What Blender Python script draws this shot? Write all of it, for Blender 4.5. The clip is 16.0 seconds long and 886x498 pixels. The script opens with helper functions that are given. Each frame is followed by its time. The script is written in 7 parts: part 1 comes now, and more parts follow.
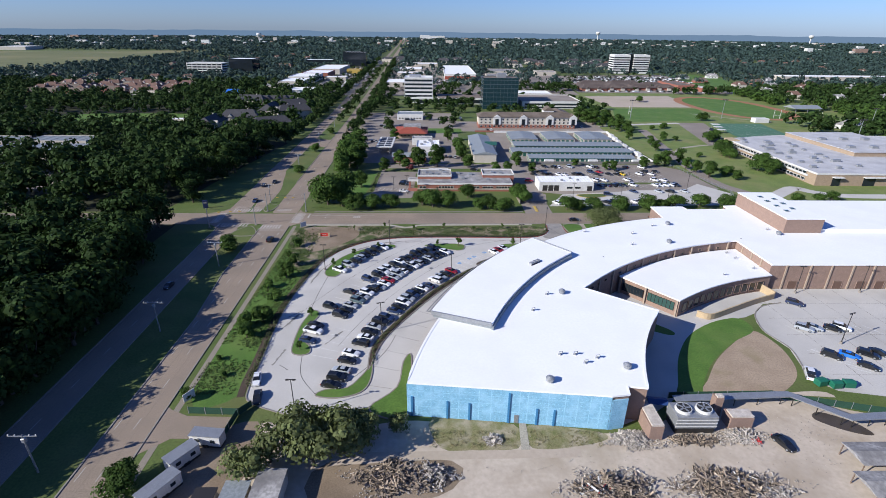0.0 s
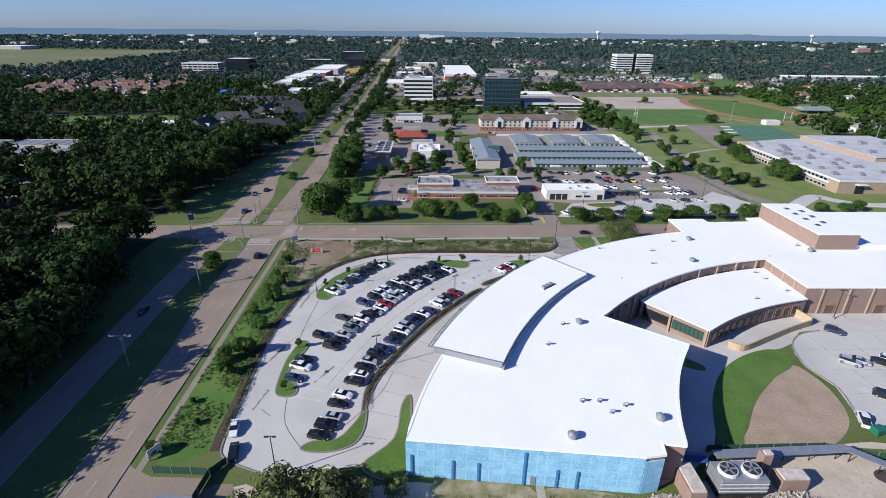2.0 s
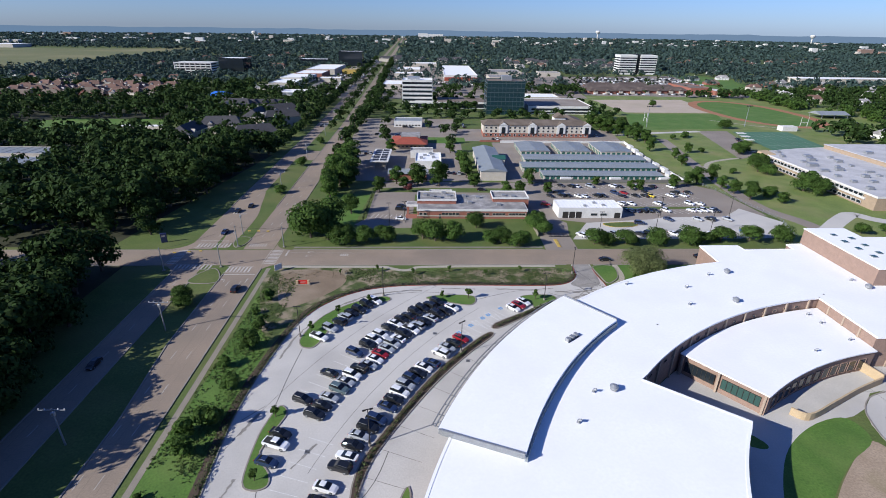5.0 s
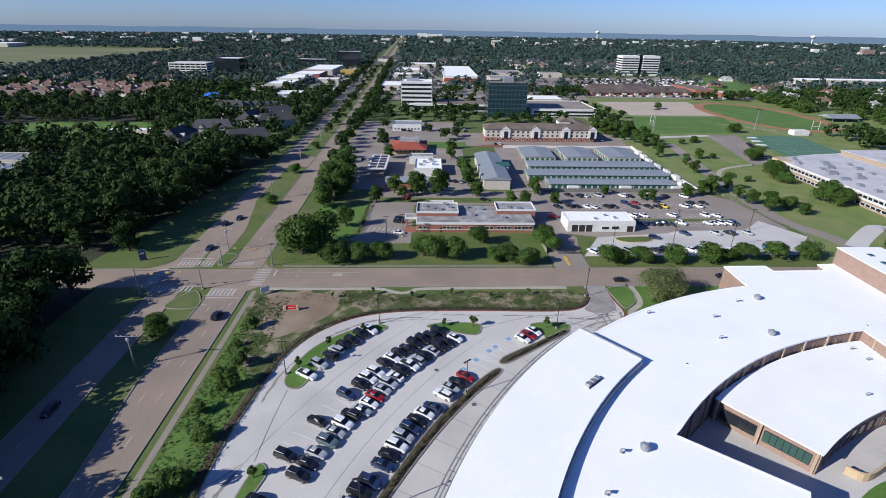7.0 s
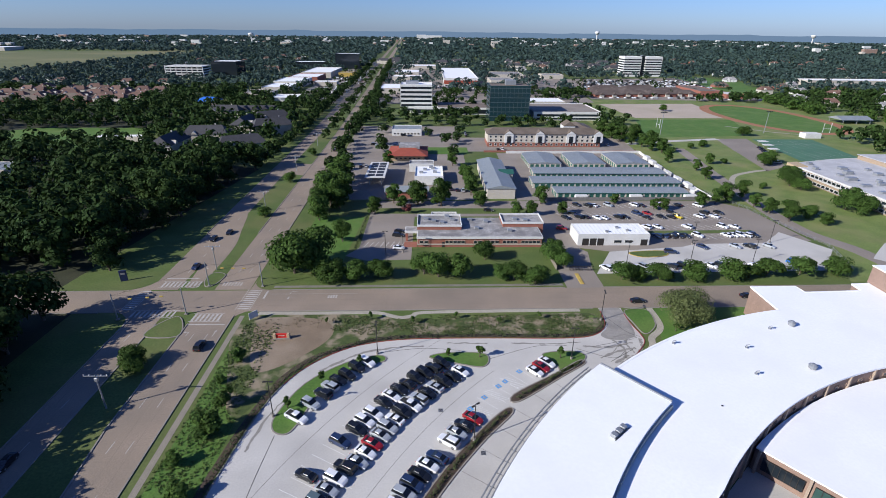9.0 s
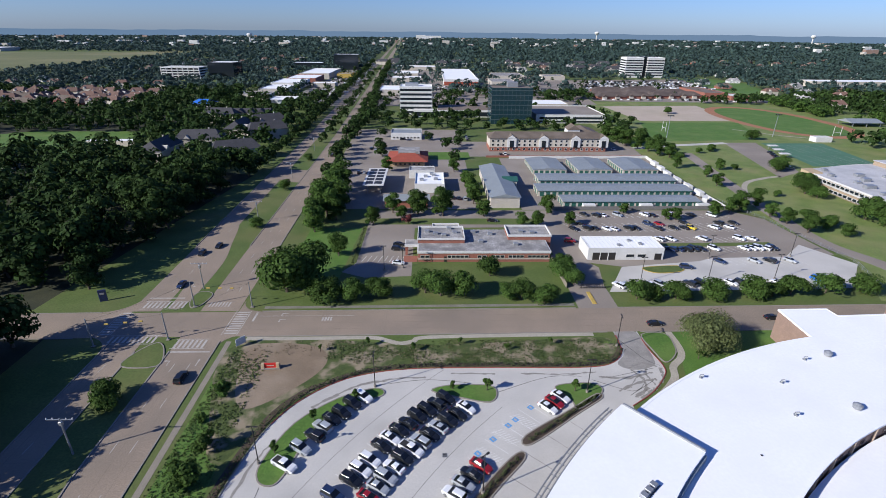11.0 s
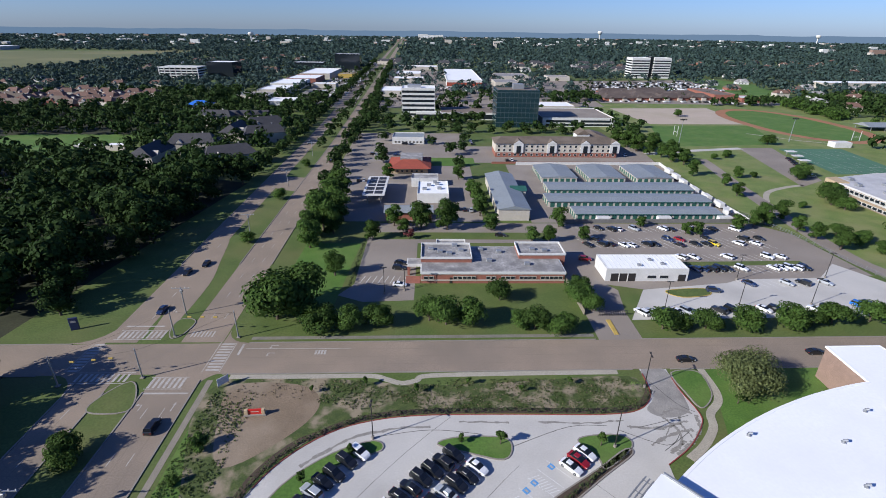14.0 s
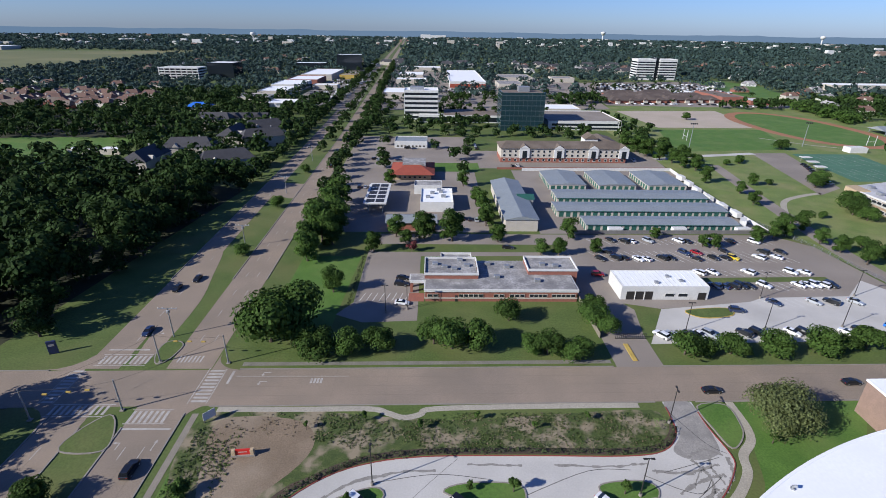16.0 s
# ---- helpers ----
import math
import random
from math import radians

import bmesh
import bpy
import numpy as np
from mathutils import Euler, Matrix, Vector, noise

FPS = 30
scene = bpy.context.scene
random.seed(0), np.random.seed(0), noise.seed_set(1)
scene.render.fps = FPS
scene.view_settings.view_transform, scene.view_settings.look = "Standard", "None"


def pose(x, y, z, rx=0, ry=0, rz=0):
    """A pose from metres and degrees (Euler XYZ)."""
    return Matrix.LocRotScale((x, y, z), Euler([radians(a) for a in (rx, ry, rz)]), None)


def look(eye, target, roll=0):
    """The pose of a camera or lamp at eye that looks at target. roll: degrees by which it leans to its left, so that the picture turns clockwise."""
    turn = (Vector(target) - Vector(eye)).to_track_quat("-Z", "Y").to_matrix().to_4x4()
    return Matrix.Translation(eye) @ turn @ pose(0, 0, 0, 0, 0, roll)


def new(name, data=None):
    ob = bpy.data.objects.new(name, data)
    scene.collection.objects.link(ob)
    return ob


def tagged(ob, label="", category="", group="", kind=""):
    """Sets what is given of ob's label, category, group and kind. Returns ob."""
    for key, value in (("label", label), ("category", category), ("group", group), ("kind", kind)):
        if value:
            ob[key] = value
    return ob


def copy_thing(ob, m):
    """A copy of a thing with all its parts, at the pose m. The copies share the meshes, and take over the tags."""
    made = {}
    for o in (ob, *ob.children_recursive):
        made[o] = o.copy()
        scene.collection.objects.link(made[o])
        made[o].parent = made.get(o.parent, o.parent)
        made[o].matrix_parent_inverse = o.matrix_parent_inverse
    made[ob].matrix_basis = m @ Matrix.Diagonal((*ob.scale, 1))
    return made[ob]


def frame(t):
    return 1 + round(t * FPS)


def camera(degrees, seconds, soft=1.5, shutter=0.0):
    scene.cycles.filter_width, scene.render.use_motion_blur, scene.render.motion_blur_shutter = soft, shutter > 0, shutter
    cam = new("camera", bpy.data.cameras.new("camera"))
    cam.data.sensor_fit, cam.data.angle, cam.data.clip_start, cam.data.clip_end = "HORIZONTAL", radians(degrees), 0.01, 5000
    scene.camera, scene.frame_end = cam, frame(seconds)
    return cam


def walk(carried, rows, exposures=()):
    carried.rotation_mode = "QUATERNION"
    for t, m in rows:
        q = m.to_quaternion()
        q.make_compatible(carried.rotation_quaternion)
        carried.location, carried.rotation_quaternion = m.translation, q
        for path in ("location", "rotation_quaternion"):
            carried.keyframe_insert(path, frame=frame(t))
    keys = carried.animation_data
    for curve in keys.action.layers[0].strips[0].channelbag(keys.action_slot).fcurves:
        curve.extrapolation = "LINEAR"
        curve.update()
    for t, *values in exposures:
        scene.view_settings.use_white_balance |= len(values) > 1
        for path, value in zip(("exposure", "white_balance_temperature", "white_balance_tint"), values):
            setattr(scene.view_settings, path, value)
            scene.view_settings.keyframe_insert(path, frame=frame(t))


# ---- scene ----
cam = camera(84.0, 16.0, soft=0.9)
PATH = [
    (0, (2.628, -1.638, 71.16), (2.666, 0.189, 70.346), 0.6),
    (0.5, (2.528, 1.964, 71.121), (2.566, 3.79, 70.307), 0.5),
    (1, (2.355, 5.861, 70.977), (2.394, 7.687, 70.162), 0.6),
    (1.5, (2.13, 9.616, 70.925), (2.171, 11.442, 70.108), 0.6),
    (2, (2.012, 13.216, 71.038), (2.052, 15.042, 70.222), 0.6),
    (2.5, (1.686, 17.11, 71.019), (1.729, 18.935, 70.203), 0.7),
    (3, (1.408, 20.871, 71.116), (1.453, 22.696, 70.298), 0.7),
    (3.5, (1.34, 24.569, 71.224), (1.385, 26.393, 70.407), 0.7),
    (4, (1.258, 28.314, 71.466), (1.303, 30.139, 70.648), 0.7),
    (6.5, (0.253, 46.901, 72.06), (0.304, 48.724, 71.24), 1.0),
    (7, (0.288, 50.426, 72.115), (0.339, 52.25, 71.295), 0.9),
    (7.5, (0.14, 53.779, 72.226), (0.19, 55.602, 71.407), 0.8),
    (8, (0.031, 56.816, 72.279), (0.082, 58.641, 71.461), 0.7),
    (8.5, (-0.104, 59.907, 72.21), (-0.054, 61.733, 71.395), 0.6),
    (9, (-0.242, 62.864, 72.399), (-0.192, 64.69, 71.583), 0.6),
    (11.5, (-1.049, 76.847, 72.962), (-0.996, 78.673, 72.147), 0.6),
    (12, (-1.137, 79.364, 73.078), (-1.086, 81.19, 72.263), 0.6),
    (12.5, (-1.277, 82.002, 73.107), (-1.226, 83.828, 72.291), 0.6),
    (13, (-1.419, 84.481, 73.243), (-1.367, 86.306, 72.426), 0.6),
    (13.5, (-1.679, 86.781, 73.334), (-1.626, 88.606, 72.517), 0.7),
    (14, (-1.837, 89.279, 73.424), (-1.79, 91.104, 72.606), 0.7),
    (14.5, (-2.064, 91.705, 73.641), (-2.022, 93.53, 72.823), 0.7),
    (15, (-2.25, 94.276, 73.729), (-2.21, 96.101, 72.912), 0.7),
    (15.5, (-2.462, 96.802, 73.743), (-2.422, 98.627, 72.928), 0.7),
    (16, (-2.643, 99.554, 73.919), (-2.603, 101.379, 73.102), 0.8),
]
walk(cam, [(t, look(eye, target, roll)) for t, eye, target, roll in PATH], [(0, 0.57, 6200, 9), (16, 0.50, 6200, 9)])

# ---- sky and sun ----
SUN_WAY = Vector((0.800, 0.374, -0.470))          # the way the sunlight travels
world = bpy.data.worlds.new("sky")
scene.world = world
world.use_nodes = True
wn, wl = world.node_tree.nodes, world.node_tree.links
sky = wn.new("ShaderNodeTexSky")
sky.sky_type, sky.sun_disc = "NISHITA", False
sky.sun_elevation = math.asin(-SUN_WAY.normalized().z)
sky.sun_rotation = math.atan2(-SUN_WAY.x, -SUN_WAY.y)
sky.altitude, sky.air_density, sky.dust_density, sky.ozone_density = 60, 1.0, 0.3, 3.0
tint = wn.new("ShaderNodeMix")
tint.data_type, tint.blend_type = "RGBA", "MULTIPLY"
tint.inputs["Factor"].default_value = 1.0
tint.inputs[7].default_value = (0.56, 0.73, 1.28, 1)
wl.new(sky.outputs[0], tint.inputs[6])
wl.new(tint.outputs[2], wn["Background"].inputs[0])
wn["Background"].inputs[1].default_value = 0.071
sun = new("sun", bpy.data.lights.new("sun", "SUN"))
sun.data.energy, sun.data.angle, sun.data.color = 5.0, radians(0.5), (1.0, 0.95, 0.88)
sun.matrix_world = look((-300, -150, 300), Vector((-300, -150, 300)) + SUN_WAY)


# ---- materials ----
def surf(name, a, b=None, rough=0.85, size=2.0, fine=0.15, bump=0.2, metal=0.0, c=None, c_size=20.0, c_amount=0.5,
         islands=0.0, objects=0.0, local=False, grit=0.62, spec=0.3, c_edge=(0.45, 0.7), thin=0.0):
    """A surface of two tones mixed by noise at two scales, with patches of a third tone and fine relief."""
    m = bpy.data.materials.new(name)
    m.use_nodes = True
    n, l = m.node_tree.nodes, m.node_tree.links
    s = n["Principled BSDF"]
    s.inputs["Roughness"].default_value, s.inputs["Metallic"].default_value = rough, metal
    s.inputs["Specular IOR Level"].default_value = spec
    if local:
        place = n.new("ShaderNodeTexCoord").outputs["Object"]
    else:
        place = n.new("ShaderNodeNewGeometry").outputs["Position"]

    def cloud(metres, detail=4.0):
        t = n.new("ShaderNodeTexNoise")
        t.inputs["Scale"].default_value, t.inputs["Detail"].default_value = 1.0 / metres, detail
        l.new(place, t.inputs["Vector"])
        return t.outputs["Fac"]

    def ramp(fac, lo, hi):
        r = n.new("ShaderNodeMapRange")
        r.inputs["From Min"].default_value, r.inputs["From Max"].default_value = lo, hi
        l.new(fac, r.inputs["Value"])
        return r.outputs["Result"]

    def mix(fac, x, y):
        k = n.new("ShaderNodeMix")
        k.data_type = "RGBA"
        l.new(fac, k.inputs["Factor"])
        for v, i in ((x, 6), (y, 7)):
            if isinstance(v, tuple):
                k.inputs[i].default_value = (*v, 1)
            else:
                l.new(v, k.inputs[i])
        return k.outputs[2]

    b = b or tuple(v * 0.75 for v in a)
    tone = mix(ramp(cloud(size), 0.32, 0.68), a, b)
    grain = cloud(fine, 3.0)
    tone = mix(ramp(grain, 0.25, 0.85), tone, tuple(v * grit for v in b))
    if c:
        fac = ramp(cloud(c_size, 6.0), *c_edge)
        half = n.new("ShaderNodeMath")
        half.operation, half.inputs[1].default_value = "MULTIPLY", c_amount
        l.new(fac, half.inputs[0])
        tone = mix(half.outputs[0], tone, c)
    for amount, node, socket in ((islands, "ShaderNodeNewGeometry", "Random Per Island"), (objects, "ShaderNodeObjectInfo", "Random")):
        if amount:
            hsv = n.new("ShaderNodeHueSaturation")
            r = n.new("ShaderNodeMapRange")
            r.inputs["To Min"].default_value, r.inputs["To Max"].default_value = 1 - amount, 1 + amount
            l.new(n.new(node).outputs[socket], r.inputs["Value"])
            l.new(r.outputs["Result"], hsv.inputs["Value"])
            l.new(tone, hsv.inputs["Color"])
            tone = hsv.outputs["Color"]
    l.new(tone, s.inputs["Base Color"])
    if bump:
        k = n.new("ShaderNodeBump")
        k.inputs["Strength"].default_value, k.inputs["Distance"].default_value = bump, 0.05
        l.new(grain, k.inputs["Height"])
        l.new(k.outputs["Normal"], s.inputs["Normal"])
    if thin:
        through_light, both = n.new("ShaderNodeBsdfTranslucent"), n.new("ShaderNodeMixShader")
        both.inputs[0].default_value = thin
        l.new(tone, through_light.inputs["Color"])
        l.new(s.outputs[0], both.inputs[1])
        l.new(through_light.outputs[0], both.inputs[2])
        l.new(both.outputs[0], n["Material Output"].inputs[0])
    return m


def plain(name, colour, rough=0.4, metal=0.0, coat=0.0):
    m = bpy.data.materials.new(name)
    m.use_nodes = True
    s = m.node_tree.nodes["Principled BSDF"]
    s.inputs["Base Color"].default_value = (*colour, 1)
    s.inputs["Roughness"].default_value, s.inputs["Metallic"].default_value = rough, metal
    s.inputs["Coat Weight"].default_value = coat
    return m


GRASS = surf("grass", (0.118, 0.158, 0.042), (0.080, 0.118, 0.028), size=7, fine=0.5, bump=0.5, c=(0.15, 0.135, 0.055), c_size=22, c_amount=0.5)
FIELD_GRASS = surf("sunny_mown_grass", (0.195, 0.245, 0.070), (0.130, 0.180, 0.046), size=7, fine=0.5, bump=0.5, c=(0.24, 0.21, 0.10), c_size=18, c_amount=0.55)
LAWN = surf("lawn", (0.105, 0.200, 0.034), (0.074, 0.148, 0.025), size=5, fine=0.4, bump=0.5, c=(0.15, 0.19, 0.055), c_size=14, c_amount=0.5)
ROUGH_GRASS = surf("rough_grass", (0.10, 0.125, 0.035), (0.055, 0.08, 0.022), size=1.6, fine=0.3, bump=0.8, c=(0.27, 0.215, 0.15), c_size=5, c_amount=0.85, c_edge=(0.47, 0.60))
DRY_GRASS = surf("dry_grass", (0.30, 0.25, 0.14), (0.16, 0.165, 0.06), size=1.4, fine=0.3, bump=0.6, c=(0.42, 0.35, 0.27), c_size=4, c_amount=0.8)
BANK = surf("bare_bank_earth", (0.43, 0.335, 0.24), (0.33, 0.25, 0.175), size=5, fine=0.35, bump=0.6, c=(0.22, 0.18, 0.10), c_size=7, c_amount=0.6, c_edge=(0.56, 0.68))
CREAM_WALL = surf("cream_wall", (0.60, 0.54, 0.45), (0.51, 0.46, 0.38), size=2.5)
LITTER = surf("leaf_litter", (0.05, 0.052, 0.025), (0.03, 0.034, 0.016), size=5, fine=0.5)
SOIL = surf("soil", (0.27, 0.20, 0.135), (0.20, 0.15, 0.10), size=5, fine=0.3, bump=0.6, c=(0.33, 0.27, 0.20), c_size=12, c_amount=0.6)
DUST = surf("dust", (0.54, 0.46, 0.37), (0.45, 0.38, 0.30), size=6, fine=0.9, bump=0.12, grit=0.86, c=(0.30, 0.24, 0.17), c_size=9, c_amount=0.75)
FIELD = surf("field", (0.165, 0.170, 0.066), (0.135, 0.148, 0.056), size=60, fine=2.0, c=(0.22, 0.19, 0.09), c_size=200, c_amount=0.7)
SAND = surf("sand", (0.46, 0.38, 0.30), (0.40, 0.33, 0.26), grit=0.88, size=14, fine=0.8, c=(0.30, 0.27, 0.18), c_size=40, c_amount=0.4)
CLAY = surf("clay_track", (0.40, 0.19, 0.10), (0.33, 0.155, 0.082), size=8, fine=0.6)
ROAD = surf("worn_concrete_road", (0.335, 0.262, 0.198), (0.262, 0.209, 0.16), size=11, fine=0.25, rough=0.9, c=(0.13, 0.115, 0.10), c_size=25, c_amount=0.4)
ASPHALT = surf("old_asphalt", (0.29, 0.245, 0.205), (0.23, 0.198, 0.168), size=9, fine=0.25, rough=0.9, c=(0.32, 0.28, 0.24), c_size=18, c_amount=0.5)
CONCRETE = surf("new_concrete", (0.53, 0.505, 0.465), (0.46, 0.438, 0.404), grit=0.88, size=12, fine=0.3, rough=0.85, bump=0.1, c=(0.27, 0.255, 0.235), c_size=16, c_amount=0.45)
KERB = surf("kerb_concrete", (0.31, 0.275, 0.235), (0.24, 0.215, 0.185), size=3)
RED_KERB = surf("red_painted_kerb", (0.30, 0.065, 0.055), (0.24, 0.06, 0.05), size=2)
WALKWAY = surf("sidewalk_concrete", (0.44, 0.40, 0.32), (0.36, 0.325, 0.265), size=4, fine=0.3)
JOINT = surf("joint_sealant", (0.13, 0.12, 0.11), (0.08, 0.075, 0.07), size=2)
PAINT = surf("road_paint", (0.52, 0.49, 0.45), (0.40, 0.37, 0.335), size=1.2, fine=0.2, c=(0.25, 0.22, 0.19), c_size=2.5, c_amount=0.6)
BAY_PAINT = surf("bay_paint", (0.74, 0.73, 0.70), (0.64, 0.63, 0.60), size=1.2, fine=0.2)
YELLOW = surf("yellow_paint", (0.55, 0.38, 0.09), (0.42, 0.30, 0.08), size=1.5)
BLUE_PAINT = surf("blue_paint", (0.10, 0.30, 0.62), (0.13, 0.34, 0.62), size=1.0)
MEMBRANE = surf("white_roof_membrane", (0.82, 0.82, 0.82), (0.78, 0.78, 0.785), size=7, fine=0.6, grit=0.96, rough=0.6, bump=0.03, c=(0.70, 0.695, 0.68), c_size=11, c_amount=0.4)
OLD_ROOF = surf("weathered_roof", (0.50, 0.48, 0.46), (0.22, 0.21, 0.205), size=3.5, fine=0.6, c=(0.13, 0.125, 0.125), c_size=5, c_amount=0.8)
GREY_METAL = surf("grey_metal_roof", (0.33, 0.355, 0.36), (0.28, 0.305, 0.315), size=8, fine=0.5, rough=0.5, metal=0.2)
BRICK = surf("brown_brick", (0.33, 0.225, 0.175), (0.27, 0.185, 0.145), size=1.2, fine=0.12)
RED_BRICK = surf("red_brick", (0.33, 0.13, 0.09), (0.27, 0.11, 0.08), size=1.2, fine=0.12)
TAN_STONE = surf("tan_stone", (0.52, 0.40, 0.25), (0.45, 0.34, 0.21), size=1.5)
PALE = surf("pale_stucco", (0.55, 0.50, 0.43), (0.48, 0.435, 0.37), size=3)
WHITE_WALL = surf("white_wall", (0.70, 0.69, 0.66), (0.60, 0.59, 0.56), size=2.5)
SHINGLE = surf("brown_shingles", (0.18, 0.142, 0.108), (0.135, 0.106, 0.083), size=4, fine=0.4, c=(0.21, 0.17, 0.14), c_size=9, islands=0.2)
RED_ROOF = surf("red_metal_roof", (0.36, 0.085, 0.05), (0.29, 0.07, 0.045), size=3)
GREEN_TRIM = surf("green_metal", (0.035, 0.13, 0.10), (0.03, 0.10, 0.08), size=2, rough=0.5)
SHEATHING = surf("blue_sheathing", (0.28, 0.52, 0.68), (0.22, 0.46, 0.63), size=1.6, fine=0.3, c=(0.34, 0.58, 0.74), c_size=2.2, c_amount=0.6)
GLASS_DARK = plain("dark_glass", (0.015, 0.02, 0.025), 0.08)
GLASS_TEAL = plain("teal_glass", (0.012, 0.035, 0.042), 0.12)
GLASS_GREEN = plain("green_tinted_glass", (0.04, 0.08, 0.068), 0.08)
STEEL = surf("galvanised_steel", (0.42, 0.43, 0.44), (0.34, 0.35, 0.36), size=1.0, metal=0.5, rough=0.45)
DARK_METAL = plain("dark_bronze_metal", (0.035, 0.032, 0.03), 0.5, 0.3)
BLACK = plain("black_rubber", (0.02, 0.02, 0.02), 0.85)
BARK = surf("bark", (0.13, 0.10, 0.075), (0.09, 0.07, 0.05), size=0.5, local=True)
WOOD = surf("weathered_wood", (0.24, 0.18, 0.13), (0.18, 0.13, 0.10), size=1.0)
LEAF = surf("leaves", (0.088, 0.150, 0.032), (0.055, 0.104, 0.021), spec=0.12, thin=0.35, size=3, fine=0.4, bump=0, islands=0.35, objects=0.22, local=True, rough=0.75)
LEAF_PALE = surf("pale_leaves", (0.185, 0.215, 0.080), (0.135, 0.165, 0.056), thin=0.35, size=3, fine=0.4, bump=0, islands=0.35, objects=0.15, local=True, rough=0.75)
LEAF_RED = surf("red_leaves", (0.13, 0.03, 0.03), (0.08, 0.02, 0.02), size=2, fine=0.4, bump=0, islands=0.3, local=True)
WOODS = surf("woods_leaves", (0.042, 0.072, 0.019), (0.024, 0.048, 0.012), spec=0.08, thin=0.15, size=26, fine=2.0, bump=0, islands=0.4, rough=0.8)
# bluer, paler leaf colour paints distance haze into the far trees
HAZED_WOODS = surf("haze_tinted_woods", (0.054, 0.090, 0.072), (0.038, 0.068, 0.060), thin=0.2, size=150, fine=15.0, bump=0, islands=0.4, rough=0.9)
HEDGE_LEAF = surf("hedge_leaves", (0.085, 0.12, 0.04), (0.06, 0.075, 0.03), thin=0.25, size=2, fine=0.3, bump=0.6, islands=0.3)

# ---- mesh helpers ----
def mesh_object(name, bm, material, parent=None, label=""):
    me = bpy.data.meshes.new(name)
    bmesh.ops.recalc_face_normals(bm, faces=bm.faces)
    bm.to_mesh(me)
    bm.free()
    for m in material if isinstance(material, (list, tuple)) else (material,):
        me.materials.append(m)
    ob = new(name, me)
    ob.parent = parent
    if label:
        ob["label"] = label
    return ob


def part(name, bm, material, parent, label=""):
    return mesh_object(name, bm, material, parent, label)


def thing(name, label, category, group="", at=(0, 0, 0), turn=0.0, kind=""):
    ob = tagged(new(name), label, category, group, kind)
    ob.matrix_world = pose(*at, 0, 0, turn)
    return ob


def fixed(name, bm, material, label):
    return tagged(mesh_object(name, bm, material), label, name.split("_")[0], kind="structure")


def box(bm, x0, x1, y0, y1, z0, z1, bevel=0.0):
    r = bmesh.ops.create_cube(bm, size=1.0, matrix=Matrix.LocRotScale(((x0 + x1) / 2, (y0 + y1) / 2, (z0 + z1) / 2), None, (abs(x1 - x0), abs(y1 - y0), abs(z1 - z0))))
    if bevel:
        bmesh.ops.bevel(bm, geom=list({e for v in r["verts"] for e in v.link_edges}), offset=bevel, segments=1, affect="EDGES")
    return bm


def boxed(*a, bevel=0.0):
    return box(bmesh.new(), *a, bevel=bevel)


def prism(bm, outline, z0, z1):
    """An upright prism over a closed outline."""
    low = [bm.verts.new((x, y, z0)) for x, y in outline]
    high = [bm.verts.new((x, y, z1)) for x, y in outline]
    bm.faces.new(low[::-1])
    bm.faces.new(high)
    for i in range(len(low)):
        j = (i + 1) % len(low)
        bm.faces.new((low[i], low[j], high[j], high[i]))
    return bm


def prismed(outline, z0, z1):
    return prism(bmesh.new(), outline, z0, z1)


def sheet(outline, z):
    bm = bmesh.new()
    face = bm.faces.new([bm.verts.new((x, y, z)) for x, y in outline])
    face.normal_update()
    if face.normal.z < 0:
        face.normal_flip()
    bmesh.ops.triangulate(bm, faces=bm.faces)
    return bm


def arc(cx, cy, r, a0, a1, n=24):
    return [(cx + r * math.cos(radians(a0 + (a1 - a0) * i / n)), cy + r * math.sin(radians(a0 + (a1 - a0) * i / n))) for i in range(n + 1)]


def smooth(points, closed=False, n=6):
    """A soft curve through the points."""
    k = len(points)
    out = []
    for i in range(k if closed else k - 1):
        p = [Vector(points[(i + j) % k] if closed else points[min(max(i + j, 0), k - 1)]) for j in (-1, 0, 1, 2)]
        for s in range(n):
            t = s / n
            q = 0.5 * (2 * p[1] + (p[2] - p[0]) * t + (2 * p[0] - 5 * p[1] + 4 * p[2] - p[3]) * t * t + (3 * p[1] - p[0] - 3 * p[2] + p[3]) * t ** 3)
            out.append((q.x, q.y))
    if not closed:
        out.append(tuple(points[-1]))
    return out


def ribbon(bm, line, width, z0, z1, closed=False):
    """A bar of that width that follows a line over the ground, from z0 to z1."""
    k = len(line)
    sides = []
    for i in range(k):
        a = Vector(line[i - 1] if (i or closed) else line[0])
        b = Vector(line[(i + 1) % k] if (i < k - 1 or closed) else line[-1])
        d = (b - a).normalized()
        o = Vector((-d.y, d.x)) * width / 2
        p = Vector(line[i])
        sides.append([bm.verts.new((*(p + o), z0)), bm.verts.new((*(p + o), z1)), bm.verts.new((*(p - o), z1)), bm.verts.new((*(p - o), z0))])
    for i in range(k if closed else k - 1):
        a, b = sides[i], sides[(i + 1) % k]
        for j in range(3):
            bm.faces.new((a[j], a[j + 1], b[j + 1], b[j]))
    if not closed:
        bm.faces.new(sides[0])
        bm.faces.new(sides[-1][::-1])
    return bm


def ribboned(line, width, z0, z1, closed=False):
    return ribbon(bmesh.new(), line, width, z0, z1, closed)


def band(left, right, z):
    """A flat strip between two lines of equal count."""
    bm = bmesh.new()
    a = [bm.verts.new((x, y, z)) for x, y in left]
    b = [bm.verts.new((x, y, z)) for x, y in right]
    for i in range(len(a) - 1):
        bm.faces.new((a[i], a[i + 1], b[i + 1], b[i]))
    return bm


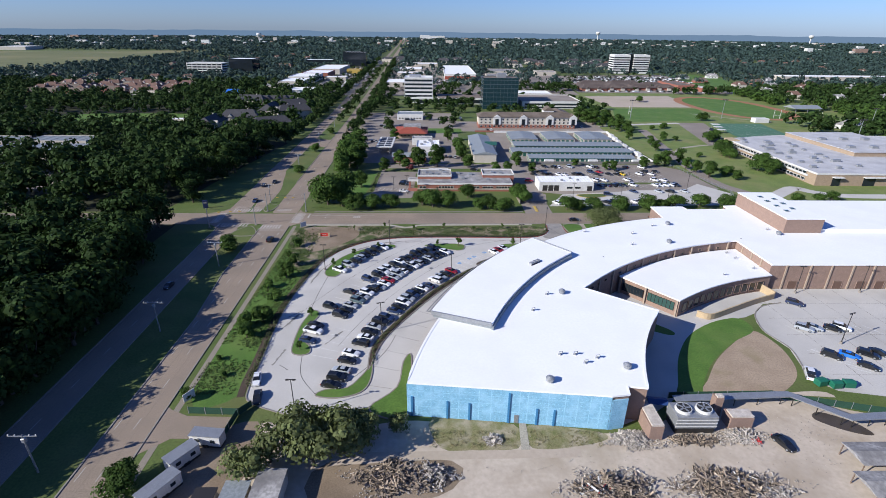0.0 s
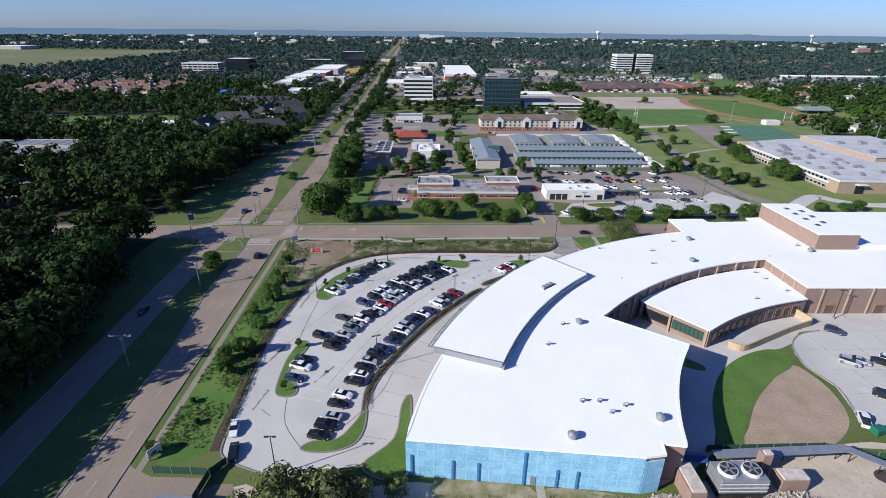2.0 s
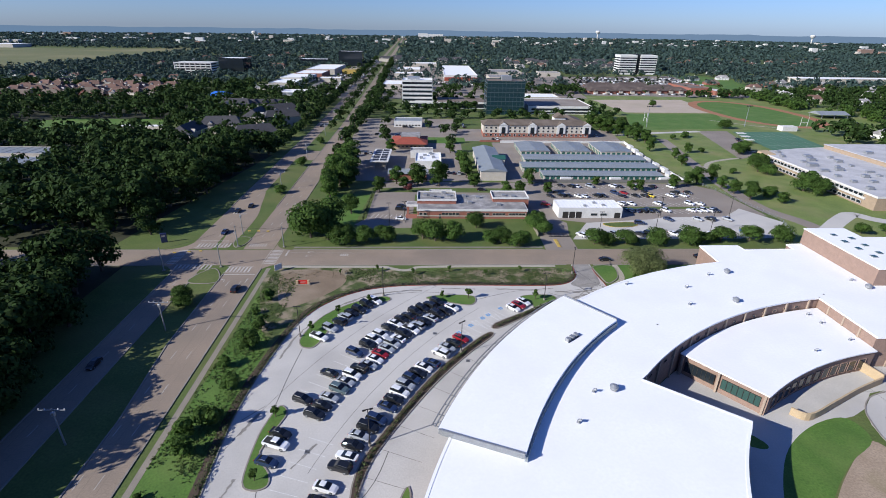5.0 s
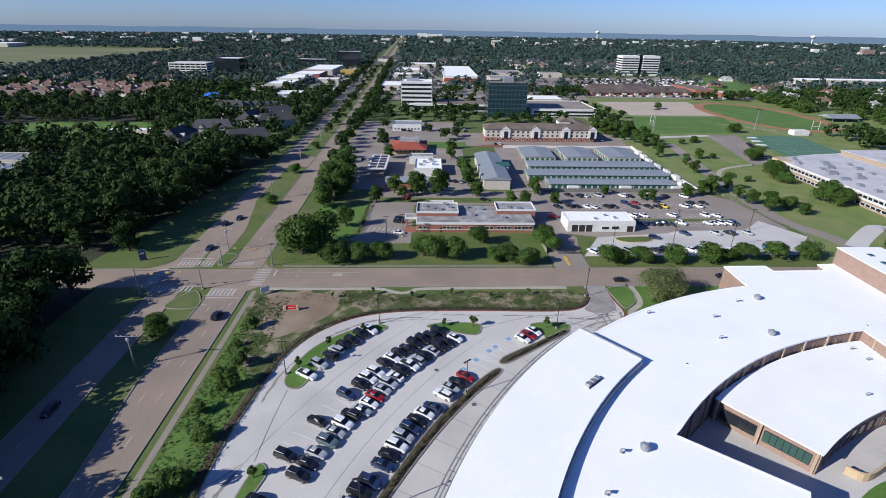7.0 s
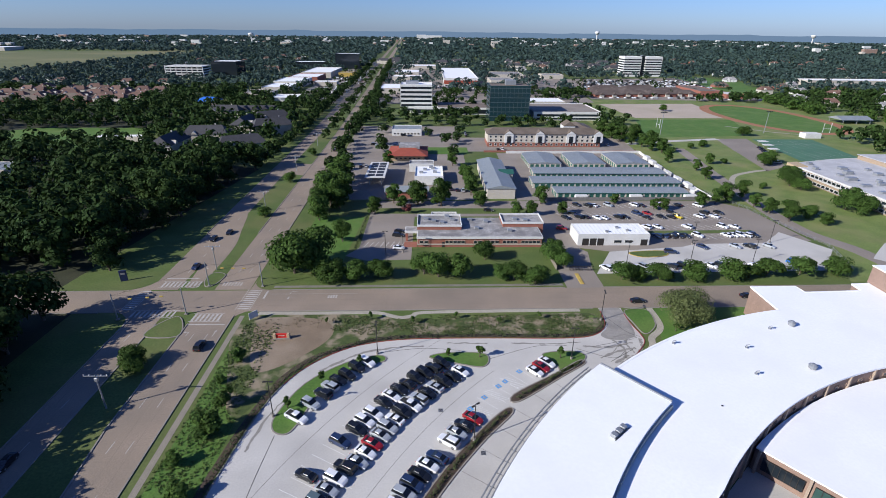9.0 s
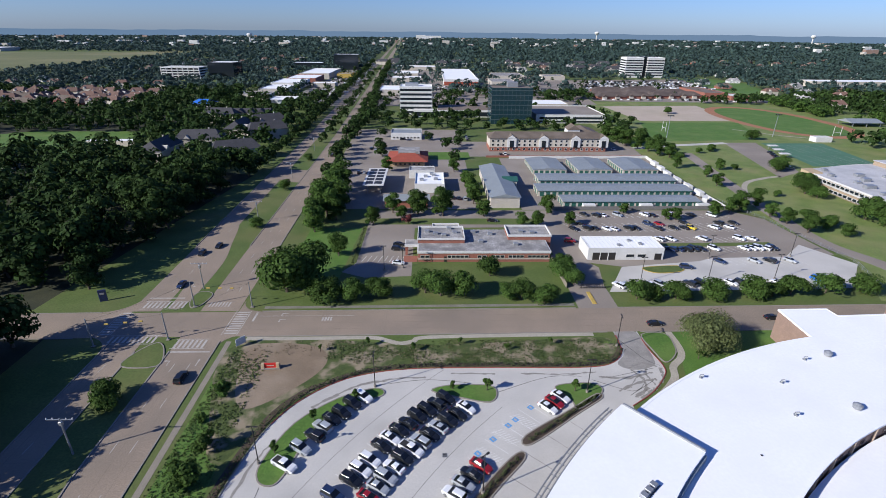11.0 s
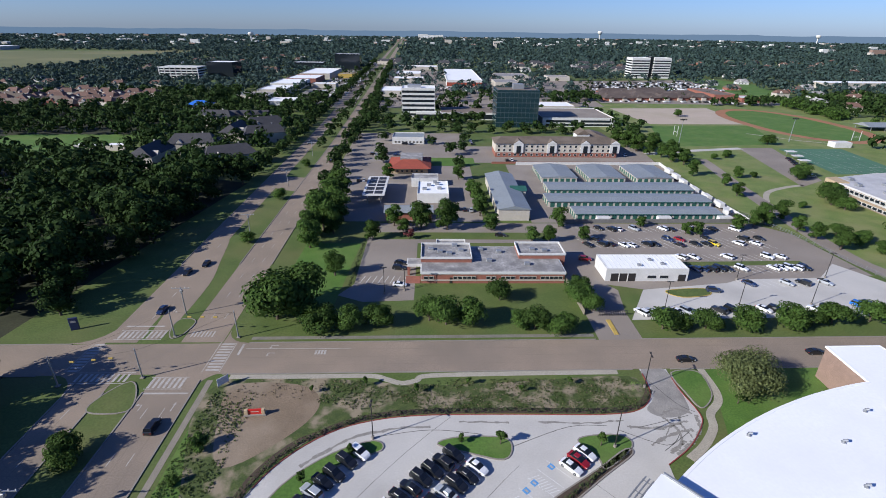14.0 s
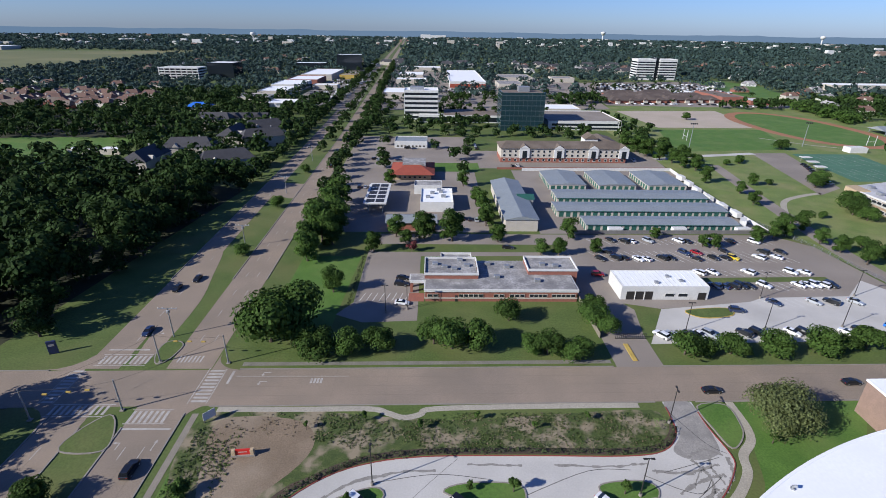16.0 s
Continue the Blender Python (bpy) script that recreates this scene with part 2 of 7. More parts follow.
# ---- the ground and the roads ----
ground = fixed("ground", sheet([(math.cos(a) * 4850, 60 + math.sin(a) * 4850) for a in np.linspace(0, 2 * math.pi, 97)[:-1]], 0), GRASS, "flat green ground with dry patches to the horizon")


def drift(y):
    """How far the avenue has shifted sideways at y."""
    return float(np.interp(y, (-400, 180, 450, 1316, 4600), (14, 0, -6.5, -42, -176)))


STEPS = [-150, -60, 20, 60, 100, 140, 182.4]
NORTH = [194.8, 240, 300, 340, 450, 600, 800, 1000, 1316, 2000, 3000, 4600]


def lane(x0, x1, ys, z):
    return band([(x0 + drift(y), y) for y in ys], [(x1 + drift(y), y) for y in ys], z)


CROSS = lambda x, y0: y0 + 0.012 * x
def bay_edge(y):
    """The median side of the northbound lanes, with a turning bay before the crossing."""
    return -62.6 - 2.4 * min(1, max(0, (y - 112) / 26))


SOUTH = [-150, -60, 20, 60, 100, 112, 118, 125, 132, 138, 160, 182.4]
fixed("road_avenue_south_1", lane(-81.4, -73.6, STEPS, 0.03), ROAD, "worn grey-brown concrete avenue carriageway")
fixed("road_avenue_south_2", band([(bay_edge(y) + drift(y), y) for y in SOUTH], [(-54.4 + drift(y), y) for y in SOUTH], 0.03), ROAD, "worn grey-brown concrete avenue carriageway")
fixed("road_avenue_north_1", lane(-84.3, -76.0, NORTH, 0.03), ROAD, "worn grey-brown concrete avenue carriageway")
fixed("road_avenue_north_2", lane(-65.0, -54.4, NORTH, 0.03), ROAD, "worn grey-brown concrete avenue carriageway")
fixed("road_cross_street", band([(x, CROSS(x, 182.9)) for x in (-420, -82, -54, 60, 420)], [(x, CROSS(x, 195.0)) for x in (-420, -82, -54, 60, 420)], 0.035), ROAD, "brownish concrete cross street with four lanes")
fixed("road_avenue_bay", sheet(smooth([(-74.6, 196), (-71.0, 199), (-70.8, 225), (-74.0, 243), (-78.3, 262), (-80, 240)], n=4), 0.026), ROAD, "turning bay beside the avenue median")
for n, (x, ys) in enumerate(((-81.6, STEPS), (-73.5, STEPS[:-1] + [176]), (-54.3, STEPS[:-1] + [180]), (-84.5, NORTH[1:8]), (-65.1, NORTH[1:8]), (-54.3, NORTH[1:8]))):
    fixed("trim_kerb_avenue_%d" % (n + 1), ribboned([(x + drift(y), y) for y in ys], 0.3, 0, 0.15), KERB, "low concrete kerb along the avenue")
fixed("trim_kerb_median", ribboned([(bay_edge(y) - .1 + drift(y), y) for y in SOUTH[:-1] + [176]], 0.3, 0, 0.15), KERB, "low concrete kerb along the median")
for n, (y, x0, x1) in enumerate(((182.7, -50, 46), (182.7, 55, 400), (195.2, -48, 41), (195.2, 53, 400), (182.7, -400, -92), (195.2, -400, -92))):
    fixed("trim_kerb_cross_%d" % (n + 1), ribboned([(x0, CROSS(x0, y)), (x1, CROSS(x1, y))], 0.3, 0, 0.15), KERB, "low concrete kerb along the cross street")
fixed("pavement_avenue", band([(-52.6 + drift(y), y) for y in STEPS[2:-1] + [180]], [(-51.3 + drift(y), y) for y in STEPS[2:-1] + [180]], 0.03), surf("old_walk", (0.31, 0.27, 0.215), (0.25, 0.22, 0.175), size=3), "narrow pale sidewalk beside the avenue")
fixed("pavement_cross_south", ribboned(smooth([(-48, 181.2), (-30, 181.2), (-16, 181.3), (-12, 180.0), (-8.6, 178.7), (-5.2, 179.6), (-2, 181.3), (20, 182.0), (42, 182.3)], n=5), 1.5, 0, 0.06), WALKWAY, "pale sidewalk with a bend along the cross street")
fixed("pavement_cross_north", ribboned([(-48, 196.6), (41, 197.6)], 1.3, 0, 0.05), surf("mossy_walk", (0.25, 0.235, 0.19), size=3), "old sidewalk along the cross street")
fixed("pavement_east", ribboned(smooth([(62.3, 183.2), (62.0, 176), (60.5, 172), (57, 168.5), (55.5, 164.5), (51.5, 160.0), (47, 156.6)], n=5), 1.7, 0, 0.06), WALKWAY, "pale sidewalk from the street to the school")

# ---- the school's car park and drives ----
LOT = smooth([(-24, 74.8), (-35.1, 79.1), (-37.3, 84), (-37.7, 95), (-38.6, 110), (-38.3, 122), (-37.4, 130), (-36.1, 139.3), (-33.8, 148.9), (-29.4, 157.1), (-22.1, 163.7), (-13.7, 167.1), (-2.7, 168.5), (16, 168.6), (34.3, 168.4), (42.2, 169.7), (46.4, 173.9), (47.5, 179.3), (47.6, 183.4)], n=4)
EAST_SIDE = smooth([(54.0, 183.4), (53.9, 176), (54.7, 168.6), (53.3, 165), (48.3, 159.5), (42.3, 155.3)], n=4)
lot_outline = LOT + EAST_SIDE + arc(109.5, 56.8, 112.8, 127, 163, 20) + [(-5, 84), (-11, 77.8)]
fixed("pavement_car_park", sheet(lot_outline, 0.03), CONCRETE, "clean pale concrete car park with curved edges")
MULCH = surf("dark_mulch", (0.10, 0.07, 0.05), (0.065, 0.048, 0.035), size=1.5, fine=0.2)
fixed("ground_mulch_bed", ribboned([(x + (-1.2 if x < -25 else 0), y + (1.2 if y > 150 else 0)) for x, y in LOT[6:66]], 1.5, 0, 0.05), MULCH, "dark mulch bed round the car park")
fixed("trim_kerb_car_park", ribboned(LOT[:34], 0.25, 0, 0.16), KERB, "pale concrete kerb round the car park")
fixed("trim_kerb_car_park_red", ribboned(LOT[33:-2], 0.2, 0, 0.15), RED_KERB, "red painted kerb at the car park entrance")
fixed("trim_kerb_drive_red", ribboned(EAST_SIDE[2:], 0.2, 0, 0.15), RED_KERB, "red painted kerb along the drive")


def island(name, outline, label, material=LAWN, z=0.16, kerb=KERB):
    bed = fixed("trim_island_" + name, prismed(outline, 0, z), material, label)
    part("kerb", ribboned(outline, 0.28, 0, z + 0.02, True), kerb, bed, "pale concrete kerb")
    return bed


island("crescent", smooth([(-31.9, 141.5), (-31.2, 137.2), (-28.3, 136.4), (-26.6, 140), (-24.6, 147.5), (-18.9, 155.6), (-11.3, 159.2), (-13, 161.6), (-20.6, 158.5), (-28.2, 151.3)], True, 4), "crescent-shaped grass island with a pale kerb")
island("north", smooth([(-0.6, 160.6), (3.5, 162.4), (12.2, 162.2), (13.7, 159.6), (11.8, 156.8), (6, 158.2)], True, 4), "small grass island at the row's end")
island("east", smooth([(26.9, 160.9), (29, 162.4), (35.2, 162.7), (37.4, 161), (35.8, 158.3), (30.3, 154.4), (29.6, 157)], True, 4), "rounded grass island by the entrance drive")
island("west", smooth([(-31.6, 97.3), (-32.2, 105), (-31.9, 110.5), (-30.4, 116), (-28.4, 113.8), (-29.9, 108), (-30.6, 103), (-27.6, 99), (-27.2, 96.4), (-29.4, 95.6)], True, 4), "long grass island with a pale kerb")
island("south", smooth([(-22.4, 81.4), (-20.6, 83.3), (-16, 84), (-13.4, 88), (-11.6, 92), (-11.4, 86), (-13.2, 82.2), (-18, 80.6)], True, 4), "grass island at the south end of the row")
island("hedge_strip", smooth([(-12.2, 90), (-10.6, 99), (-7.4, 107), (1.6, 122.6), (10.0, 134.0), (16.6, 141.4), (15.4, 142.8), (9, 136.2), (0.2, 124.4), (-8.8, 108), (-12.4, 99)], True, 4), "narrow planted strip with a low hedge", MULCH)
island("hedge_strip_north", smooth([(18.6, 145.0), (30, 153.2), (36.4, 157.8), (35.4, 159.0), (29, 154.6), (17.8, 147.2)], True, 4), "narrow planted strip with a low hedge", MULCH)
island("by_blue_wall", smooth([(-2.6, 95), (-4.4, 93), (-5.3, 84), (-10.6, 77.6), (-6, 74.4), (-2.6, 75.6)], True, 4), "strip of grass beside the school corner", LAWN)
island("triangle", smooth([(54.6, 181.9), (61.0, 182.2), (60.9, 176), (59, 172.4), (55.8, 170.2), (54.8, 175)], True, 4), "triangular lawn beside the drive", LAWN)

# rough open land between the car park and the streets
fixed("ground_verge_north", sheet(smooth([(-49, 180.2), (0, 178), (40, 181), (46, 178.5), (44.6, 173.6), (40, 169.8), (0, 169.2), (-14, 167.8), (-23, 164.4), (-34, 152), (-39.6, 141), (-45, 150)], True, 4), 0.012), ROUGH_GRASS, "rough weedy ground with bare earth patches")
fixed("ground_bare_corner", sheet(smooth([(-46, 178), (-32, 178.5), (-26, 174), (-27, 167), (-35, 158), (-41, 156), (-45, 166)], True, 4), 0.018), SOIL, "bare brown earth at the street corner")
fixed("ground_verge_west", sheet(smooth([(-49.8, 176), (-41, 150), (-39.4, 130), (-39.6, 100), (-38.4, 82), (-48.8, 82), (-49, 130)], True, 4), 0.01), LAWN, "rough grass slope beside the car park")
fixed("ground_school_lawn", sheet(smooth([(63.4, 182.8), (63, 176), (60, 170), (56, 160), (48, 155.4), (60, 158), (80, 167), (84, 172), (92, 184), (76, 183.4)], True, 4), 0.012), LAWN, "bright mown lawn beside the school")

# ---- the school ----
HUB = (109.5, 56.8)
ROOF = 8.3
school_outline = (arc(*HUB, 113.5, 170.4, 101.2, 48) + [(88.0, 168.2), (88.2, 180.6), (100.8, 180.8), (101.2, 177.4), (117.6, 178.2), (117.8, 182.0), (136, 183.4), (205, 184), (205, 128.8), (103.4, 128.8), (103.2, 147.0)]
                  + arc(119.9, 44.7, 103.6, 99.4, 138, 28) + arc(112.4, 57.7, 70.1, 140.5, 166.2, 16) + [(44.2, 73.8), (40.4, 74.4), (39.9, 72.0), (36.6, 71.6)])
school = thing("school_building", "large curved brown-brick school with a flat white roof", "building")
part("wall", prismed(school_outline, 0, ROOF - 0.25), BRICK, school, "brown brick walls")
roof = part("roof", prismed(school_outline, ROOF - 0.25, ROOF), MEMBRANE, school, "flat white membrane roof")
part("roof_edge", ribboned(school_outline, 0.5, ROOF - 0.35, ROOF + 0.06, True), MEMBRANE, roof, "raised white roof edge")
raised = part("raised_roof", prismed(arc(*HUB, 115.6, 158.4, 130.5, 24) + arc(*HUB, 100.5, 130.5, 158.4, 24), ROOF + 0.9, 9.95), MEMBRANE, school, "higher white roof over the entrance front")
part("fascia", prismed(arc(*HUB, 115.3, 158.2, 130.7, 24) + arc(*HUB, 100.9, 130.7, 158.2, 24), ROOF, ROOF + 0.9), GREY_METAL, raised, "grey metal fascia")
part("wing_wall", prismed([(69.1, 112.7)] + arc(119.8, 43, 86.2, 126, 101, 18) + [(103.2, 146.6)] + arc(119.9, 44.7, 103.3, 99.6, 127.0, 20), 0, 5.1), BRICK, school, "brown brick entrance wing")
part("wing_roof", prismed([(68.7, 112.2)] + arc(119.8, 43, 85.9, 126.2, 101, 18) + [(103.1, 146.6)] + arc(119.9, 44.7, 103.2, 99.6, 127.3, 20), 5.1, 5.4), MEMBRANE, school, "lower flat white roof of the wing")
part("penthouse", boxed(123.0, 136.2, 153.6, 183.2, ROOF, 13.3), BRICK, school, "tall brick plant room")
part("penthouse_roof", boxed(122.8, 136.4, 153.4, 183.4, 13.3, 13.55), MEMBRANE, school, "white roof of the plant room")
part("upper_roof", boxed(136.5, 205, 154.6, 186, ROOF, 9.4), MEMBRANE, school, "higher flat white roof")
# unfinished end wall in blue sheathing
a, b = Vector((-2.6, 75.7)), Vector((36.6, 71.55))
d = (b - a).normalized()
o = Vector((d.y, -d.x)) * 0.16
sheathing = part("sheathed_wall", prismed([tuple(a), tuple(a + o), tuple(b + o), tuple(b)], 0, 7.9), SHEATHING, school, "end wall in pale blue sheathing")

# ---- buildings north of the cross street ----
def shared(name, mesh, parent, at, turn=0.0, label=""):
    ob = new(name, mesh)
    ob.parent = parent
    ob.matrix_basis = pose(*at, 0, 0, turn)
    if label:
        ob["label"] = label
    return ob


def panel_mesh(name, w, h, depth, *materials, frame_width=0.0):
    """An upright panel facing -y, its foot at the origin; with a frame, the pane is set back."""
    bm = bmesh.new()
    box(bm, -w / 2, w / 2, -depth, 0.02, 0, h)
    if frame_width:
        f = frame_width
        for a in ((-w / 2 - f, w / 2 + f, -f, 0), (-w / 2 - f, w / 2 + f, h, h + f), (-w / 2 - f, -w / 2, 0, h), (w / 2, w / 2 + f, 0, h)):
            n0 = len(bm.faces)
            box(bm, a[0], a[1], -depth - 0.08, 0.02, a[2], a[3])
            bm.faces.ensure_lookup_table()
            for face in bm.faces[n0:]:
                face.material_index = 1
    me = bpy.data.meshes.new(name)
    bm.to_mesh(me)
    bm.free()
    for m in materials:
        me.materials.append(m)
    return me


def row_of(name, mesh, parent, x0, x1, y, z, count, side="s"):
    """Panels spread evenly along one face of a building."""
    for i in range(count):
        u = x0 + (x1 - x0) * (i + 0.5) / count
        if side == "s":
            shared(name, mesh, parent, (u, y, z))
        elif side == "w":
            shared(name, mesh, parent, (y, u, z), -90)
        else:
            shared(name, mesh, parent, (y, u, z), 90)


FOOT = []


def block(name, label, category, x0, x1, y0, y1, h, wall, roofing, parapet=0.5, group="", lip=0.0):
    """A flat-roofed building with a parapet."""
    FOOT.append((x0 - 4, x1 + 4, y0 - 6, y1 + 4))
    b = thing(name, label, category, group, ((x0 + x1) / 2, (y0 + y1) / 2, 0))
    w, d = (x1 - x0) / 2, (y1 - y0) / 2
    part("wall", boxed(-w, w, -d, d, 0, h), wall, b)
    part("roof", boxed(-w + 0.3, w - 0.3, -d + 0.3, d - 0.3, h, h + 0.12), roofing, b)
    if parapet:
        part("parapet", ribboned([(-w + .15, -d + .15), (w - .15, -d + .15), (w - .15, d - .15), (-w + .15, d - .15)], 0.3 + lip, h, h + parapet, True), wall, b)
    return b


def gable(bm, x0, x1, y0, y1, z0, z1, along="x", hip=0.0):
    """A pitched roof over a rectangle; hip pulls the ends of the ridge in."""
    if along == "x":
        m = (y0 + y1) / 2
        p = [(x0, y0, z0), (x1, y0, z0), (x1, y1, z0), (x0, y1, z0), (x0 + hip, m, z1), (x1 - hip, m, z1)]
        f = [(0, 1, 5, 4), (2, 3, 4, 5), (0, 4, 3), (1, 2, 5), (3, 2, 1, 0)]
    else:
        m = (x0 + x1) / 2
        p = [(x0, y0, z0), (x1, y0, z0), (x1, y1, z0), (x0, y1, z0), (m, y0 + hip, z1), (m, y1 - hip, z1)]
        f = [(3, 0, 4, 5), (1, 2, 5, 4), (0, 1, 4), (2, 3, 5), (3, 2, 1, 0)]
    v = [bm.verts.new(q) for q in p]
    for q in f:
        bm.faces.new([v[i] for i in q])
    return bm


def rooftop_unit(parent, x, y, z, w=2.0, d=1.6, h=1.1):
    u = part("roof_unit", boxed(x - w / 2, x + w / 2, y - d / 2, y + d / 2, z, z + h, bevel=0.08), STEEL, parent, "grey air-conditioning unit")
    return u


# storage yard: long low rows with green roll doors
DOOR = panel_mesh("roll_door", 1.95, 2.2, 0.04, GREEN_TRIM)
unit_doors = "rows in the storage yard"
for x0, x1, y0, y1, n in ((59.0, 121.6, 283.4, 293.2, 21), (51.0, 125.6, 299.6, 311.6, 25), (55.0, 126.0, 317.4, 330.6, 24)):
    s = thing("storage_building", "long low storage building with green roll doors", "building", unit_doors, ((x0 + x1) / 2, (y0 + y1) / 2, 0))
    w, d = (x1 - x0) / 2, (y1 - y0) / 2
    part("wall", boxed(-w, w, -d, d, 0, 2.8), PALE, s, "pale painted walls")
    part("roof", gable(bmesh.new(), -w - .3, w + .3, -d - .4, d + .4, 2.8, 3.5), GREY_METAL, s, "low grey metal roof")
    part("roof_trim", boxed(-w - .3, w + .3, -d - .46, -d - .4, 2.55, 2.85), GREEN_TRIM, s, "green metal eaves trim")
    row_of("roll_door", DOOR, s, -w + .4, w - .4, -d, 0.05, n)
    row_of("roll_door", DOOR, s, -d + .4, d - .4, -w, 0.05, 3, "w")
for x0, x1 in ((56.0, 74.6), (81.0, 100.2), (106.2, 126.0)):
    y0, y1 = 338.6, 365.0
    s = thing("storage_building", "square storage building with a grey metal roof", "building", unit_doors, ((x0 + x1) / 2, (y0 + y1) / 2, 0))
    w, d = (x1 - x0) / 2, (y1 - y0) / 2
    part("wall", boxed(-w, w, -d, d, 0, 2.8), PALE, s, "pale painted walls")
    part("roof", gable(bmesh.new(), -w - .3, w + .3, -d - .3, d + .3, 2.8, 3.7, "y"), GREY_METAL, s, "low grey metal roof")
    row_of("roll_door", DOOR, s, -w + .3, w - .3, -d, 0.05, 6)
    row_of("roll_door", DOOR, s, -d + .3, d - .3, -w, 0.05, 8, "w")
fixed("pavement_storage_yard", sheet([(40, 280), (132, 281.5), (134.5, 376), (42, 376)], 0.02), ASPHALT, "grey yard between the storage rows")
yard_wall = fixed("wall_storage_yard", ribboned([(132.2, 281), (131.6, 326), (134.8, 377), (48, 375)], 0.3, 0, 1.7), WHITE_WALL, "pale wall round the storage yard")
fence_front = fixed("wall_yard_fence", ribboned([(52, 279.6), (132, 280.8)], 0.1, 0, 1.7), surf("wire_fence", (0.22, 0.21, 0.2), size=2), "grey fence in front of the storage yard")

# storage office hall
hall = thing("office_hall", "long grey-roofed hall with pale walls", "building", at=(32.8, 310, 0))
part("wall", boxed(-6.6, 6.4, -27.6, 27.6, 0, 5.0), PALE, hall, "pale panelled walls")
part("roof", gable(bmesh.new(), -7.2, 7.0, -28, 28, 5.0, 6.6, "y"), GREY_METAL, hall, "grey metal roof")
part("porch_roof", gable(bmesh.new(), 2, 9.6, -3, 5, 5.2, 6.7, "x"), GREEN_TRIM, hall, "green gabled porch roof")
part("porch", boxed(6.4, 9.0, -2.6, 4.6, 0, 5.2), PALE, hall)

# clinic with flat roofs and red brick bands
clinic = thing("clinic_building", "low flat-roofed clinic with red brick and white bands", "building", at=(0, 0, 0))
part("wall", boxed(-5.0, 40.2, 226.6, 246.0, 0, 4.0), RED_BRICK, clinic, "red brick walls")
part("white_band", boxed(-5.3, 40.5, 226.3, 246.2, 3.3, 4.1), WHITE_WALL, clinic, "white roof band")
part("roof", boxed(-4.9, 40.1, 226.7, 245.8, 4.1, 4.22), OLD_ROOF, clinic, "stained grey-white flat roof")
part("lower_band", boxed(-5.15, 40.35, 226.45, 246.1, 1.0, 1.35), PALE, clinic, "pale sill band")
for x0, x1, y0, y1, h in ((-5.2, 11.2, 233.0, 244.5, 6.2), (27.0, 42.4, 236.0, 245.6, 6.2), (0.0, 10.0, 244.5, 250.5, 5.0)):
    part("upper_wall", boxed(x0, x1, y0, y1, 0, h - 0.7), RED_BRICK, clinic, "raised brick wall")
    part("upper_parapet", ribboned([(x0, y0), (x1, y0), (x1, y1), (x0, y1)], 0.5, h - 0.7, h, True), WHITE_WALL, clinic, "white parapet")
    part("upper_roof", boxed(x0 + .3, x1 - .3, y0 + .3, y1 - .3, h - 0.7, h - 0.55), OLD_ROOF, clinic, "stained flat roof behind the parapet")
part("entrance_canopy", boxed(-9.8, -1.2, 231.8, 236.4, 3.3, 4.2), WHITE_WALL, clinic, "white entrance canopy")
part("canopy_roof", boxed(-9.5, -1.5, 232.1, 236.1, 4.2, 4.26), OLD_ROOF, clinic)
for x, y in ((-9.2, 232.4), (-9.2, 235.8)):
    part("canopy_post", boxed(x - .4, x + .4, y - .4, y + .4, 0, 3.3), RED_BRICK, clinic)
part("brick_forecourt", boxed(-10, -5.3, 226.5, 231.5, 0, 0.08), RED_BRICK, clinic, "red brick forecourt")
WIN = panel_mesh("window", 1.25, 0.9, 0.02, GLASS_DARK, PALE, frame_width=0.1)
for x0, x1, n in ((-4.4, -1.0, 2), (5.0, 12.2, 5), (15.2, 18.6, 2), (20.0, 24.6, 3), (26.0, 31.2, 4), (32.6, 39.6, 5)):
    row_of("window", WIN, clinic, x0, x1, 226.5, 1.6, n)
part("door", boxed(3.9, 4.7, 226.5, 226.62, 0, 2.1), DARK_METAL, clinic, "dark side door")
for x, y, z in ((1, 238, 5.5), (4, 236.5, 5.5), (-2, 240, 5.5), (8, 239, 5.5), (32, 240, 5.5), (36, 239, 5.5), (17, 234, 4.2), (29, 231.5, 4.2), (15, 243, 4.2), (21, 241, 4.2), (6, 243, 5.5)):
    rooftop_unit(clinic, x, y, z, 1.8, 1.4, 0.9)

# white service building in the northern car park
service = block("service_building", "white flat-roofed service building with ribbed roof", "building", 53.8, 80.4, 228.0, 239.0, 4.2, WHITE_WALL, MEMBRANE, 0.3)
for i in range(18):
    part("roof_rib", boxed(-12.6 + i * 1.5, -12.5 + i * 1.5, -5.1, 5.1, 4.32, 4.4), WHITE_WALL, service)
# dark panel on the wall paints the shade inside an open bay
part("bay_shade_panel", boxed(-11.6, -3.6, -5.53, -5.2, 0.05, 2.8), DARK_METAL, service, "dark panel painted as an open bay's shade")
for x in (-9.0, -6.2):
    part("bay_post", boxed(x - .12, x + .12, -5.7, -5.5, 0, 2.8), WHITE_WALL, service)
# second dark panel paints a doorway's shade, with no recess cut
part("doorway_shade_panel", boxed(10.2, 12.6, -5.56, -5.4, 0.05, 2.4), DARK_METAL, service, "dark panel painted as a recessed doorway's shade")
for x in (1.6, 5.6):
    shared("window", panel_mesh("window", 2.8, 1.0, 0.02, GLASS_DARK, WHITE_WALL, frame_width=0.1), service, (x, -5.5, 1.1))
for x, y in ((3, 1), (-2, -3), (6, -2)):
    rooftop_unit(service, x, y, 4.32, 1.2, 1.0, 0.7)

